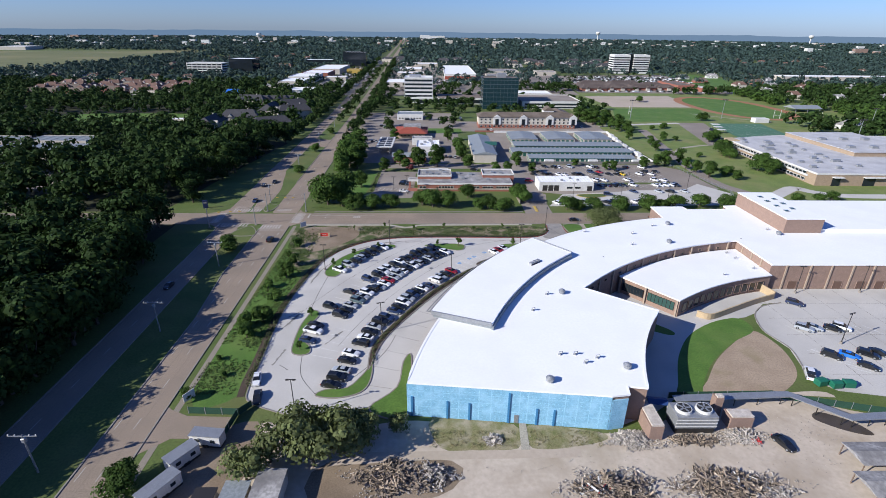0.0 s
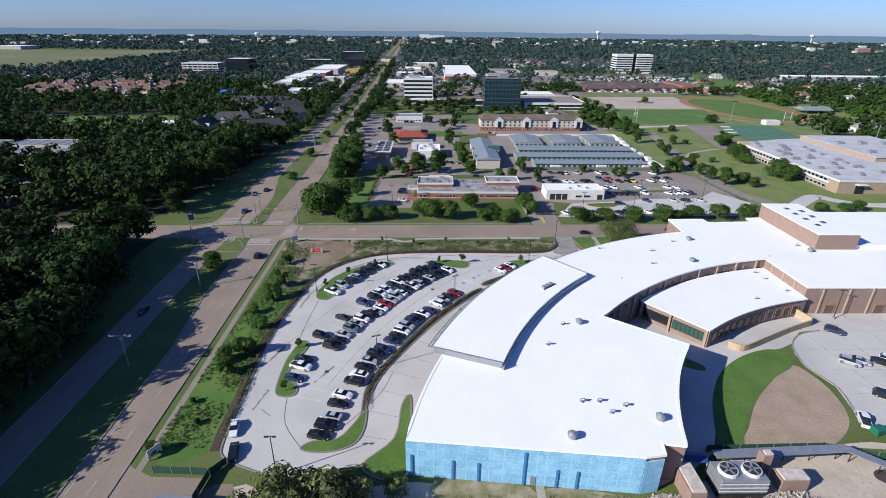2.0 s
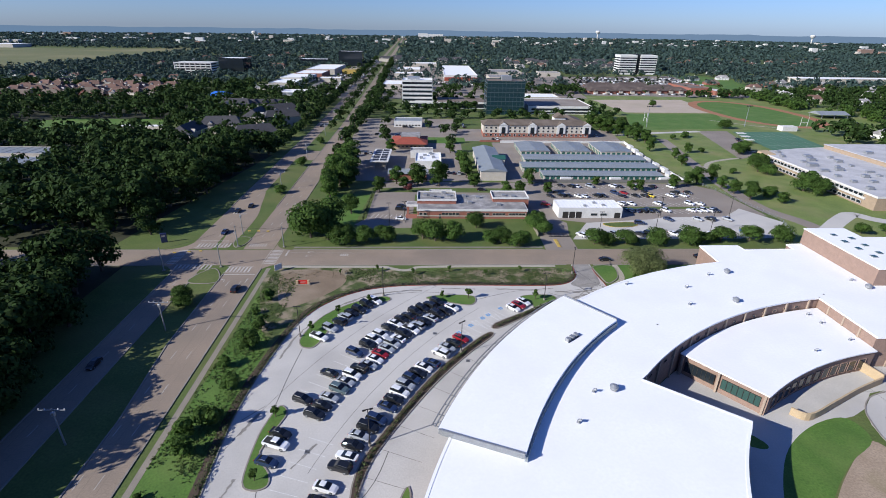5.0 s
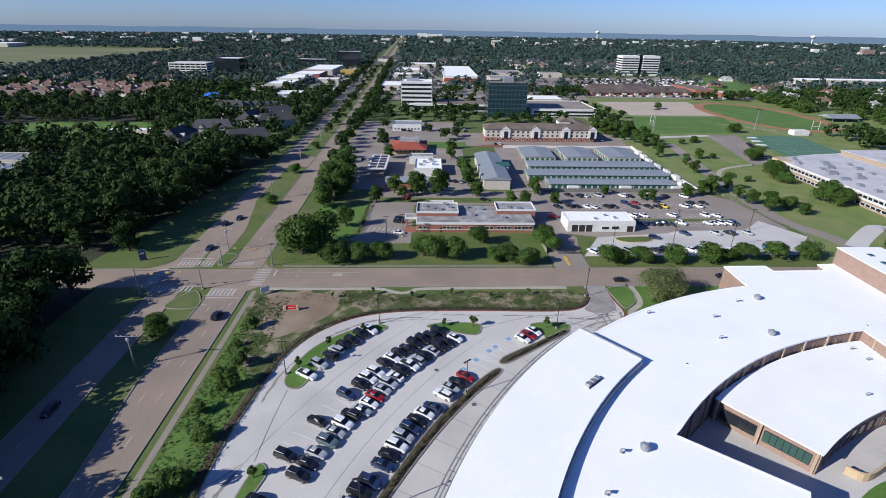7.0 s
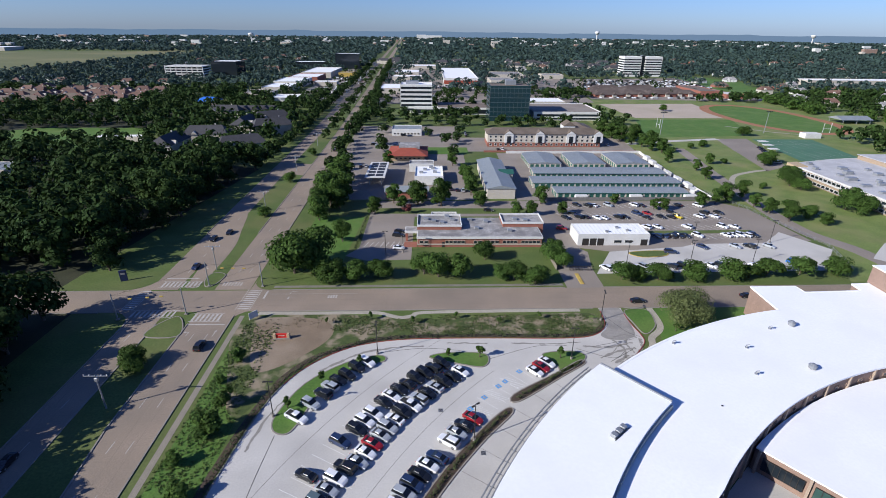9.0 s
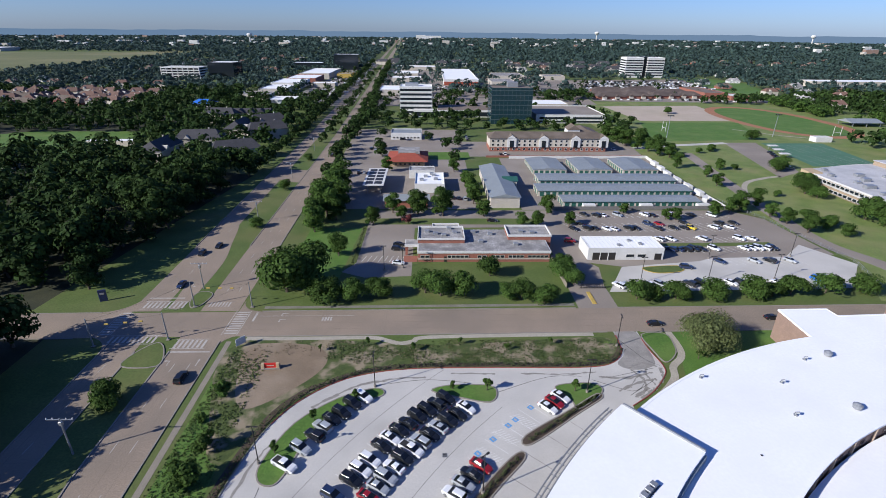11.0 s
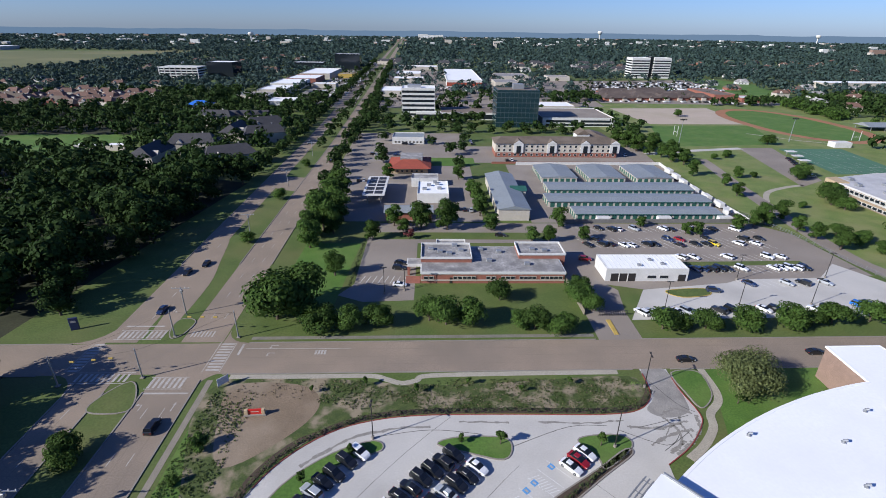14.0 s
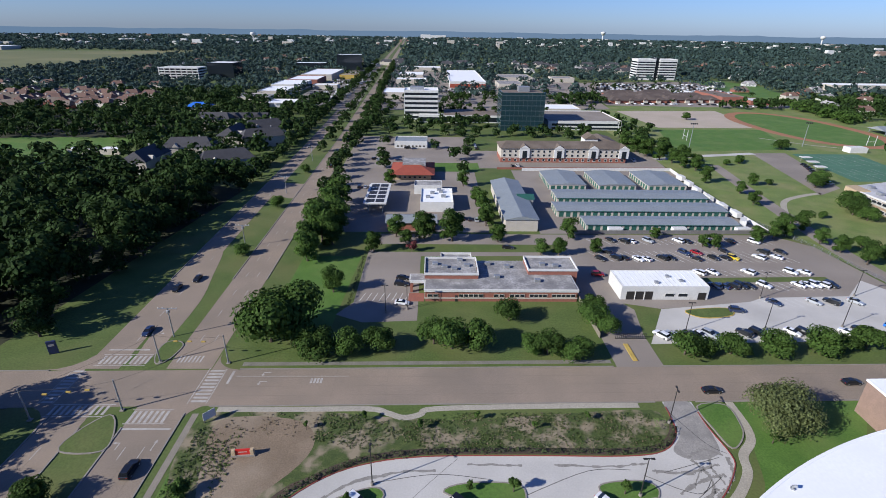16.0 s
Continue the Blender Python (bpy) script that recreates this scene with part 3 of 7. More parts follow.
# hotel
hotel = thing("hotel_building", "three-storey pale hotel with brick base and gables", "building", at=(76.5, 404, 0))
part("brick_base", boxed(-38.4, 38.4, -9, 9, 0, 2.9), RED_BRICK, hotel, "red brick ground storey")
part("wall", boxed(-38.4, 38.4, -9, 9, 2.9, 8.6), CREAM_WALL, hotel, "cream upper storeys")
part("roof", gable(bmesh.new(), -39.2, 39.2, -9.8, 9.8, 8.6, 11.4, "x", 5), SHINGLE, hotel, "brown shingle hip roof")
HWIN = panel_mesh("window", 1.3, 1.3, 0.02, GLASS_DARK, WHITE_WALL, frame_width=0.12)
for gx in (-24, -3, 18, 36.6):
    part("gable_front", boxed(gx - 3.0, gx + 3.0, -9.7, -8.9, 2.9, 8.6), WHITE_WALL, hotel, "white gabled bay")
    part("gable_roof", gable(bmesh.new(), gx - 3.4, gx + 3.4, -9.7, -2, 8.6, 10.8, "y"), SHINGLE, hotel, "brown shingle gable")
    part("gable_face", gable(bmesh.new(), gx - 3.0, gx + 3.0, -9.95, -9.72, 8.6, 10.6, "y"), WHITE_WALL, hotel)
    part("archway", prismed([(gx - 1.3, -9.85), (gx + 1.3, -9.85), (gx + 1.3, -9.7), (gx - 1.3, -9.7)], 2.9, 7.2), GLASS_DARK, hotel, "dark arched opening")
for z in (0.9, 3.7, 6.1):
    row_of("window", HWIN, hotel, -38, 38, -9.0, z, 22)
part("tower", boxed(15, 23, 1, 10, 8.6, 12.4), WHITE_WALL, hotel, "white gabled tower behind the ridge")
part("tower_roof", gable(bmesh.new(), 14.6, 23.4, .6, 10.4, 12.4, 15.4, "y"), SHINGLE, hotel, "brown shingle tower roof")
part("rear_wing", boxed(22, 38.4, 9, 30, 0, 8.6), CREAM_WALL, hotel, "cream rear wing")
part("rear_roof", gable(bmesh.new(), 21.2, 39.2, 6, 30.8, 8.6, 11.2, "y", 4), SHINGLE, hotel, "brown shingle roof of the wing")
wall_h = fixed("wall_hotel", ribboned([(34, 378), (134, 380)], 0.3, 0, 1.2), RED_BRICK, "low red brick wall before the hotel")
fixed("pavement_hotel", sheet([(20, 380), (135, 381), (140, 425), (20, 425)], 0.02), ASPHALT, "grey hotel car park")

# fuel station, shops and restaurants along the avenue
gas = thing("fuel_canopy", "white flat fuel station canopy on posts", "canopy", at=(-28, 316, 0))
part("canopy_roof", boxed(-5, 5, -15, 15, 4.6, 5.2), WHITE_WALL, gas, "white canopy deck")
for i in range(2):
    for k in range(5):
        part("roof_panel", boxed(-3.9 + i * 4.2, -0.4 + i * 4.2, -13.6 + k * 5.6, -9.4 + k * 5.6, 5.2, 5.3), DARK_METAL, gas, "dark roof field")
for x in (-3, 3):
    for y in (-12, -4, 4, 12):
        part("post", boxed(x - .2, x + .2, y - .2, y + .2, 0, 4.6), STEEL, gas)
store = block("shop_building", "white flat-roofed convenience shop", "building", -8.4, 6.2, 304.8, 325.6, 4.0, WHITE_WALL, MEMBRANE, 0.6)
for x, y in ((-2, 3), (2, 5), (3, -2), (-4, -3), (1, 8)):
    rooftop_unit(store, x, y, 4.12)
block("shop_building", "white car wash behind the shop", "building", -12, 1.6, 330, 338.8, 4.0, WHITE_WALL, OLD_ROOF, 0.6)
red_diner = thing("restaurant_building", "restaurant with a red roof and tan walls", "building", at=(-14, 366, 0))
part("wall", boxed(-10, 10, -11, 12, 0, 3.4), TAN_STONE, red_diner, "tan walls")
part("roof", gable(bmesh.new(), -12, 12, -14, 14, 3.4, 6.2, "x", 9), RED_ROOF, red_diner, "red roof skirt")
part("roof_well", boxed(-5.6, 7, -2, 11, 4.4, 6.6), OLD_ROOF, red_diner, "raised roof well with units")
row_of("window", WIN, red_diner, -8, 8, -11, 1.0, 6)
brown = thing("shop_building", "low shop with grey roof and brick front", "building", at=(-11.4, 287, 0))
part("wall", boxed(-9.5, 9.5, -4.4, 4.4, 0, 3.4), RED_BRICK, brown)
part("roof", gable(bmesh.new(), -10.4, 10.4, -5.2, 5.2, 3.4, 4.9), GREY_METAL, brown, "grey metal roof")
blue_shop = block("shop_building", "low shop with pale blue roof and white bands", "building", -29, -7, 431, 448, 4.2, WHITE_WALL, GREY_METAL, 0.7)
row_of("window", WIN, blue_shop, -10, 10, -8.5, 1.0, 8)
fixed("pavement_shops", sheet([(-53, 281), (20, 281), (21, 470), (-58, 470)], 0.018), ASPHALT, "patched grey asphalt of the shop car parks")
fixed("ground_shop_lawn", sheet([(-2, 372), (24, 372), (24, 392), (-2, 392)], 0.028), LAWN, "mown lawn among the shops")

# northern car park, clinic lot and lane
fixed("pavement_north_lot", sheet([(43, 229), (64, 222.6), (145, 232), (142, 268), (132, 279.5), (-26, 279), (-26, 258), (43, 259)], 0.02), ASPHALT, "grey asphalt car park with painted bays")
fixed("pavement_north_lot_new", sheet([(54, 205), (132, 207), (147, 224), (138, 241), (126, 230.4), (98, 229.2), (93, 226.8), (64, 222.4)], 0.03), CONCRETE, "pale new concrete part of the car park")
fixed("pavement_clinic_lot", sheet([(-26, 259), (-7, 259), (-7, 216), (-22, 215), (-30, 219), (-26, 226)], 0.026), ASPHALT, "grey asphalt lot beside the clinic")
fixed("pavement_gate_lane", sheet([(41.8, 195), (53.4, 195.2), (53.6, 209), (56, 222), (50, 232), (42, 232)], 0.024), ASPHALT, "lane between clinic and car park")
fixed("ground_lot_strip", sheet([(86, 238.8), (128, 240.4), (128, 243.4), (86, 242.4)], 0.03), GRASS, "strip of worn grass between the bays")
fixed("ground_lane_strip", sheet([(-24, 262), (44, 262), (44, 269), (-24, 269)], 0.03), GRASS, "strip of worn grass along the lane")
island("yellow", smooth([(70.8, 221.6), (83.4, 223), (83.2, 219), (74, 217.6)], True, 4), "worn grass island with a yellow kerb", GRASS, 0.16, YELLOW)
gate = thing("sliding_gate", "dark metal gate across the lane", "gate", at=(49.4, 207.3, 0))
part("rail", boxed(-4, 4, -.06, .06, 1.5, 1.65), DARK_METAL, gate)
part("rail", boxed(-4, 4, -.06, .06, 0.2, 0.35), DARK_METAL, gate)
for i in range(17):
    part("bar", boxed(-4 + i * .5 - .04, -4 + i * .5 + .04, -.04, .04, 0.05, 1.7), DARK_METAL, gate)
hydro = thing("lane_divider", "yellow kerbed divider before the gate", "kerb", at=(47.2, 201.4, 0))
part("kerb", boxed(-.6, .6, -3.6, 3.6, 0, 0.2, bevel=0.05), YELLOW, hydro)
fixed("wall_clinic_fence", ribboned([(41, 228), (41.3, 207.5)], 0.1, 0, 1.7), surf("fence_boards", (0.25, 0.22, 0.17), size=1.5), "grey fence beside the clinic lawn")
fixed("ground_clinic_lawn", sheet([(-48, 198), (41, 198.6), (41, 226), (-25, 226), (-30, 217), (-24, 213), (-48, 213)], 0.01), GRASS, "worn mown lawn under the clinic trees")
fixed("ground_clinic_corner", sheet([(-48, 213), (-30, 213), (-28, 258), (-48, 258)], 0.008), LAWN, "mown lawn at the street corner")
# bays
bays = bmesh.new()
for x0, n, y0, y1, lean in ((58, 26, 269.5, 274.6, 2.4), (56, 26, 254.0, 263.6, 4.6), (86, 14, 243.6, 248.4, 2.6), (86, 14, 233.8, 239.0, 2.8), (98, 12, 223.8, 228.4, 2.6)):
    for i in range(n):
        x = x0 + i * 2.75
        ribbon(bays, [(x - lean / 2, y1), (x + lean / 2, y0)], 0.14, 0.036, 0.042)
for i in range(9):
    ribbon(bays, [(-24.4 + i * 1.9, 226.6), (-23.2 + i * 1.9, 231.4)], 0.16, 0.036, 0.042)
tagged(mesh_object("bay_lines", bays, BAY_PAINT), "white painted parking bay lines on asphalt", "markings", kind="stuff")

for i, (x, y, t) in enumerate(((129.4, 300, 92), (129.0, 310, 88), (128.8, 322, 90), (129.4, 335, 90), (130.6, 346, 93), (131.6, 357, 94), (127, 290, 60), (122, 281.9, 2), (96, 281.6, 0), (70, 281.2, 0))):
    bt = thing("box_trailer", "white parked box trailer by the yard wall", "trailer", "yard trailers", (x, y, 0.02), t)
    part("box", boxed(-2.8, 2.8, -1.15, 1.15, .7, 3.0 if i < 7 else 2.4, bevel=.06), WHITE_WALL, bt)
    part("chassis", boxed(-2.9, 3.6, -.5, .5, .4, .7), DARK_METAL, bt)
    part("axle", boxed(-1.2, .2, -1.1, 1.1, 0, .7, bevel=.2), BLACK, bt)

# ---- the far town ----
BAND = panel_mesh("window_band", 1.0, 1.9, 0.06, GLASS_DARK)


def banded(b, w, d, floors, z0, step, glass, sides="swe", mull=0):
    """Ribbon windows of an office block, one part a storey and face."""
    for k in range(floors):
        z = z0 + k * step
        if "s" in sides:
            part("window_band", boxed(-w + .5, w - .5, -d - .08, -d + .2, z, z + step * .5), glass, b)
        if "w" in sides:
            part("window_band", boxed(-w - .08, -w + .2, -d + .5, d - .5, z, z + step * .5), glass, b)
        if "e" in sides:
            part("window_band", boxed(w - .2, w + .08, -d + .5, d - .5, z, z + step * .5), glass, b)


office = block("office_building", "six-storey office with white and dark glass bands", "building", -28.4, 1.2, 541, 566, 24.6, WHITE_WALL, MEMBRANE, 0.9)
banded(office, 14.8, 12.5, 6, 2.0, 3.9, GLASS_DARK)
rooftop_unit(office, -4, 2, 24.7, 12, 8, 2.6)
part("podium", boxed(-2, 78, -22, -13, 0, 6.2), WHITE_WALL, office, "low white podium wing")
part("podium_roof", boxed(20, 76, -21, 12, 5.6, 6.4), SHINGLE, office, "brown gravel podium roof")
part("podium_glass", boxed(-1.6, 77.6, -22.2, -21.9, 1.0, 4.6), GLASS_DARK, office)
dark = block("office_building", "dark teal glass office tower", "building", 50.5, 84.5, 497, 524, 28.5, GLASS_TEAL, SHINGLE, 0.8)
MULL = plain("mullions", (0.05, 0.07, 0.075), 0.4)
for k in range(7):
    part("spandrel", boxed(-17.06, 17.06, -13.56, 13.56, 3.6 + k * 3.9, 4.2 + k * 3.9), MULL, dark, "thin dark floor band")
for k in range(11):
    part("mullion", boxed(-17 + k * 3.4 - .1, -17 + k * 3.4 + .1, -13.62, -13.4, 0, 28.4), MULL, dark)
rooftop_unit(dark, 2, 3, 28.6, 9, 7, 4.0)
garage = block("car_deck", "low white two-level parking deck", "building", 90, 150, 503, 560, 6.4, WHITE_WALL, ASPHALT, 0.9)
# dark slabs on the wall paint the shade in the deck's openings
part("opening", boxed(-27, -1, -28.56, -28.2, 3.4, 5.2), GLASS_DARK, garage)
part("opening", boxed(2, 27, -28.56, -28.2, 3.4, 5.2), GLASS_DARK, garage)
part("opening", boxed(-27, 27, -28.56, -28.2, 0.6, 2.2), GLASS_DARK, garage)
block("shop_building", "pale low building behind the parking deck", "building", 96, 136, 575, 606, 6.0, PALE, MEMBRANE, 0.6)

for x0, x1 in ((334, 364), (371, 400)):
    tower = block("office_tower", "white eight-storey office tower with dark window bands", "building", x0, x1, 962, 990, 31.5, WHITE_WALL, MEMBRANE, 1.0, "twin office towers")
    banded(tower, (x1 - x0) / 2, 14, 7, 3.2, 3.9, GLASS_DARK)
link = block("stair_tower", "dark glass link between the office towers", "building", 364, 371, 966, 986, 33.5, GLASS_DARK, MEMBRANE, 0.5)
deck = thing("car_deck", "white open multi-level parking structure", "building", at=(-372, 875, 0))
for k in range(5):
    part("deck_slab", boxed(-28, 28, -16, 16, 2.4 + k * 3.6, 3.7 + k * 3.6), WHITE_WALL, deck, "white deck edge")
# solid dark block paints the shade between the deck slabs
part("shade_core", boxed(-25, 25, -13, 13, 0, 18), GLASS_DARK, deck, "dark block painted as interior shade")
for k in range(8):
    part("column", boxed(-28 + k * 8 - .5, -28 + k * 8 + .5, -16.2, -15.2, 0, 19), WHITE_WALL, deck)
block("office_building", "dark office beside the parking structure", "building", -347, -308, 900, 940, 22, GLASS_DARK, MEMBRANE, 0.8)
block("office_building", "dark glass office far along the avenue", "building", -184, -138, 1085, 1115, 27, GLASS_DARK, MEMBRANE, 0.8)
block("office_building", "low dark office wing", "building", -262, -206, 1080, 1110, 12, GLASS_DARK, MEMBRANE, 0.8)
for n, (x0, x1, y0, y1, h, m, r) in enumerate(((-205, -172, 690, 745, 6, PALE, MEMBRANE), (-208, -170, 752, 810, 7, WHITE_WALL, MEMBRANE), (-206, -164, 818, 880, 7, RED_BRICK, MEMBRANE), (-204, -158, 890, 1000, 8, PALE, MEMBRANE),
                                             (-168, -140, 600, 630, 5, WHITE_WALL, MEMBRANE), (-215, -178, 640, 676, 5, PALE, OLD_ROOF), (-150, -118, 912, 930, 6, YELLOW, OLD_ROOF), (-160, -128, 770, 790, 5, PALE, MEMBRANE))):
    block("shop_building", "flat-roofed shop in the avenue's shopping strip", "building", x0, x1, y0, y1, h, m, r, 0.8, "shopping strip")
fixed("road_avenue_crossing", sheet([(-70, 322), (-56, 326), (-57, 344), (-84, 348), (-86, 330)], 0.036), ROAD, "paved crossing of the avenue median")
fixed("pavement_strip_lot", sheet([(-160, 600), (-80, 600), (-112, 1120), (-160, 1080)], 0.018), surf("pale_lot", (0.30, 0.27, 0.235), (0.24, 0.22, 0.19), size=30, fine=2), "pale car park of the shopping strip")
red_store = block("store_building", "large white-roofed store with a red front", "building", 19, 68, 800, 1000, 8.5, WHITE_WALL, MEMBRANE, 0.8)
part("red_front", boxed(-24.6, 24.6, -100.3, -99.9, 1.0, 6.0), RED_ROOF, red_store, "red front band")
for x0, x1, y0, y1 in ((-62, -20, 690, 740), (-58, -14, 850, 880), (-60, -20, 930, 990), (-66, 10, 1090, 1130), (76, 110, 700, 730), (86, 120, 800, 850), (100, 150, 900, 960), (180, 215, 900, 930)):
    block("shop_building", "flat-roofed commercial building with pale walls", "building", x0, x1, y0, y1, 6.0, PALE, MEMBRANE if x0 < 0 else OLD_ROOF, 0.7, "commercial buildings")
fixed("pavement_commercial", sheet([(-60, 600), (180, 620), (215, 960), (-88, 1130), (-80, 800)], 0.016), ASPHALT, "grey car parks among the far shops")

# houses in several sizes, copied over the town
def house(label, w, d, h, wall, roofing):
    b = thing("house", label, "house", "town houses")
    part("wall", boxed(-w, w, -d, d, 0, h), wall, b)
    part("roof", gable(bmesh.new(), -w - .5, w + .5, -d - .5, d + .5, h, h + d * .7, "x", d * .6), roofing, b)
    part("dormer", gable(bmesh.new(), -w * .6, -w * .6 + 4, -d - .7, -d * .2, h, h + 2.2, "y"), wall, b)
    for x in (-w * .5, 0, w * .5):
        shared("window", HWIN, b, (x, -d, 1.0))
    part("chimney", boxed(w * .4, w * .4 + .8, 0, .8, h, h + d * .7 + .8), wall, b)
    return b


SLATE = surf("dark_slate_roof", (0.075, 0.073, 0.078), (0.055, 0.054, 0.058), size=3, fine=0.4)
RUSSET = surf("reddish_brown_roof", (0.17, 0.10, 0.075), (0.125, 0.075, 0.058), size=4, fine=0.4, objects=0.2)
KINDS = [house("two-storey house with reddish brown roof among trees", 8, 5.5, 5.4, PALE, RUSSET), house("brick house with brown hip roof among trees", 10, 6, 3.0, RED_BRICK, SHINGLE),
         house("pale house with grey roof among trees", 9, 6, 3.2, WHITE_WALL, OLD_ROOF), house("apartment block with dark slate roof among trees", 14, 7, 7.0, PALE, SLATE)]
SPOT = random.Random(11)
HOUSES, PLACED = [], set()


def settle(kind, x, y, turn):
    k = KINDS[kind]
    HOUSES.append((x, y))
    if kind in PLACED:
        copy_thing(k, pose(x, y, 0, 0, 0, turn))
    else:
        PLACED.add(kind)
        k.matrix_world = pose(x, y, 0, 0, 0, turn)


for x0, x1, y0, y1, n, kinds in ((-470, -300, 580, 700, 38, (0, 0, 0, 1)), (400, 620, 560, 900, 20, (0, 1, 2)), (320, 420, 300, 430, 5, (1, 2)),
                                 (-640, -320, 740, 840, 8, (0, 2)), (-560, -240, 960, 1500, 20, (0, 1, 2)), (150, 420, 1060, 1300, 26, (2, 0, 3)), (480, 1100, 950, 1500, 30, (2, 0, 1)), (-140, 140, 1180, 1300, 14, (2, 3))):
    cols = max(1, round(math.sqrt(n * (x1 - x0) / (y1 - y0))))
    rows = math.ceil(n / cols)
    for i in range(n):
        settle(SPOT.choice(kinds), x0 + (i % cols + SPOT.uniform(.25, .75)) * (x1 - x0) / cols, y0 + (i // cols + SPOT.uniform(.25, .75)) * (y1 - y0) / rows, SPOT.choice((0, 0, 90, 8, -12)))
for x, y, turn in ((-152, 404, 8), (-163, 374, 90), (-118, 372, 30), (-118, 436, 30), (-176, 500, 0), (-128, 470, 35), (-140, 445, 90)):
    settle(3, x, y, turn)
row_house = thing("row_house", "dark row house with pale arched gable fronts", "house", at=(-158, 514, 0), turn=4)
FOOT.append((-184, -132, 494, 526))
part("wall", boxed(-19, 19, -6, 6, 0, 6.4), SHINGLE, row_house, "dark brown walls")
part("roof", gable(bmesh.new(), -20, 20, -7, 7, 6.4, 9.6), SLATE, row_house, "dark slate roof")
for x in (-13, -4.4, 4.4, 13):
    part("gable_wall", boxed(x - 3, x + 3, -7.6, -6, 0, 6.6), PALE, row_house, "pale gable front")
    part("gable_roof", gable(bmesh.new(), x - 3.5, x + 3.5, -8, 0, 6.6, 9.8, "y"), SLATE, row_house)
    part("archway", boxed(x - 1.5, x + 1.5, -7.7, -7.5, 0.1, 5.2), GLASS_DARK, row_house, "dark arched opening")
for x0, x1, y0, y1 in ((-228, -214, 404, 411), (-209, -197, 405, 412)):
    block("park_shelter", "low white-roofed shelter beside the clearing", "shelter", x0, x1, y0, y1, 3.4, PALE, MEMBRANE, 0.2, "park shelters")
# low brown-roofed complex beyond the sports field
BROWN_ROOF = surf("dark_brown_roof", (0.115, 0.088, 0.075), (0.085, 0.066, 0.058), size=6, fine=0.5, c=(0.15, 0.12, 0.10), c_size=12)
for i, (x, y, w, d) in enumerate(((212, 676, 17, 9), (246, 682, 16, 9), (280, 686, 17, 9), (312, 690, 14, 9), (218, 706, 20, 10), (262, 712, 22, 11), (306, 718, 18, 10), (230, 738, 20, 9), (276, 744, 22, 10))):
    lb = thing("low_building", "low brown-roofed building with pale gabled porches", "building", "low brown-roofed complex", (x, y, 0), SPOT.uniform(-4, 4))
    FOOT.append((x - w - 5, x + w + 5, y - d - 8, y + d + 5))
    part("wall", boxed(-w, w, -d, d, 0, 3.2), RED_BRICK, lb, "brick walls")
    part("roof", gable(bmesh.new(), -w - 1, w + 1, -d - 1, d + 1, 3.2, 7.2, "x", d * .9), BROWN_ROOF, lb, "dark brown hip roof")
    for k in (-.55, .35):
        part("porch_roof", gable(bmesh.new(), w * k - 3, w * k + 3, -d - 3, -d + 3, 3.2, 5.4, "y"), BROWN_ROOF, lb)
        part("porch", boxed(w * k - 2.4, w * k + 2.4, -d - 2.4, -d, 0, 3.2), PALE, lb, "pale porch front")
brickyard = block("brick_building", "long reddish brick building with flat roof", "building", 326, 352, 676, 742, 6.5, RED_BRICK, SHINGLE, 0.6)
block("brick_building", "reddish brick wing with white panels", "building", 352, 374, 664, 690, 4.5, RED_BRICK, WHITE_WALL, 0.5)
tarp = thing("blue_canopy", "bright blue canopy beside the brick building", "canopy", at=(318, 702, 0))
part("sheet", gable(bmesh.new(), -9, 9, -5, 5, 3.6, 5.2), plain("blue_canvas", (0.02, 0.08, 0.42), 0.6), tarp)
for x in (-8, 8):
    for y in (-4, 4):
        part("post", boxed(x - .15, x + .15, y - .15, y + .15, 0, 3.7), STEEL, tarp)


def far_cars(name, label, rows, seed):
    """Rows of parked cars too far off to tell apart, in one mesh for each paint."""
    rng = random.Random(seed)
    for tone, share in (("W", .4), ("K", .35), ("S", .25)):
        bm = bmesh.new()
        for x0, x1, y in rows:
            for i in range(int((x1 - x0) / 2.9)):
                if rng.random() < share:
                    x = x0 + i * 2.9
                    box(bm, x - .9, x + .9, y - 2.2, y + 2.2, .3, 1.0)
                    box(bm, x - .8, x + .8, y - 1.4, y + .9, 1.0, 1.5)
        tagged(mesh_object(name, bm, FAR_PAINT[tone]), label, "cars", kind="stuff")


FAR_PAINT = {"W": plain("far_white_paint", (0.7, 0.7, 0.7), 0.3, 0.1), "K": plain("far_dark_paint", (0.02, 0.022, 0.03), 0.3, 0.1), "S": plain("far_silver_paint", (0.36, 0.38, 0.40), 0.3, 0.3)}
far_cars("parked_cars", "rows of parked cars round the far buildings", [(210 + k * 4, 400, 772 + k * 12) for k in range(10)] + [(200, 320, 660), (322, 372, 650)] + [(-150, -100, y) for y in range(650, 1060, 22)] + [(-40, 14, y) for y in range(655, 690, 11)] + [(-10, 60, y) for y in range(752, 790, 11)], 17)
fixed("pavement_complex", sheet([(186, 650), (400, 640), (440, 940), (215, 900)], 0.017), ASPHALT, "grey car parks round the low complex")
blue_tent = thing("blue_roofed_house", "house with a bright blue roof", "house", at=(-226, 588, 0))
part("wall", boxed(-9, 9, -7, 7, 0, 4), PALE, blue_tent)
part("roof", gable(bmesh.new(), -11, 11, -9, 9, 4, 7.5, "x", 6), plain("blue_roof", (0.03, 0.14, 0.5), 0.5), blue_tent, "bright blue roof")
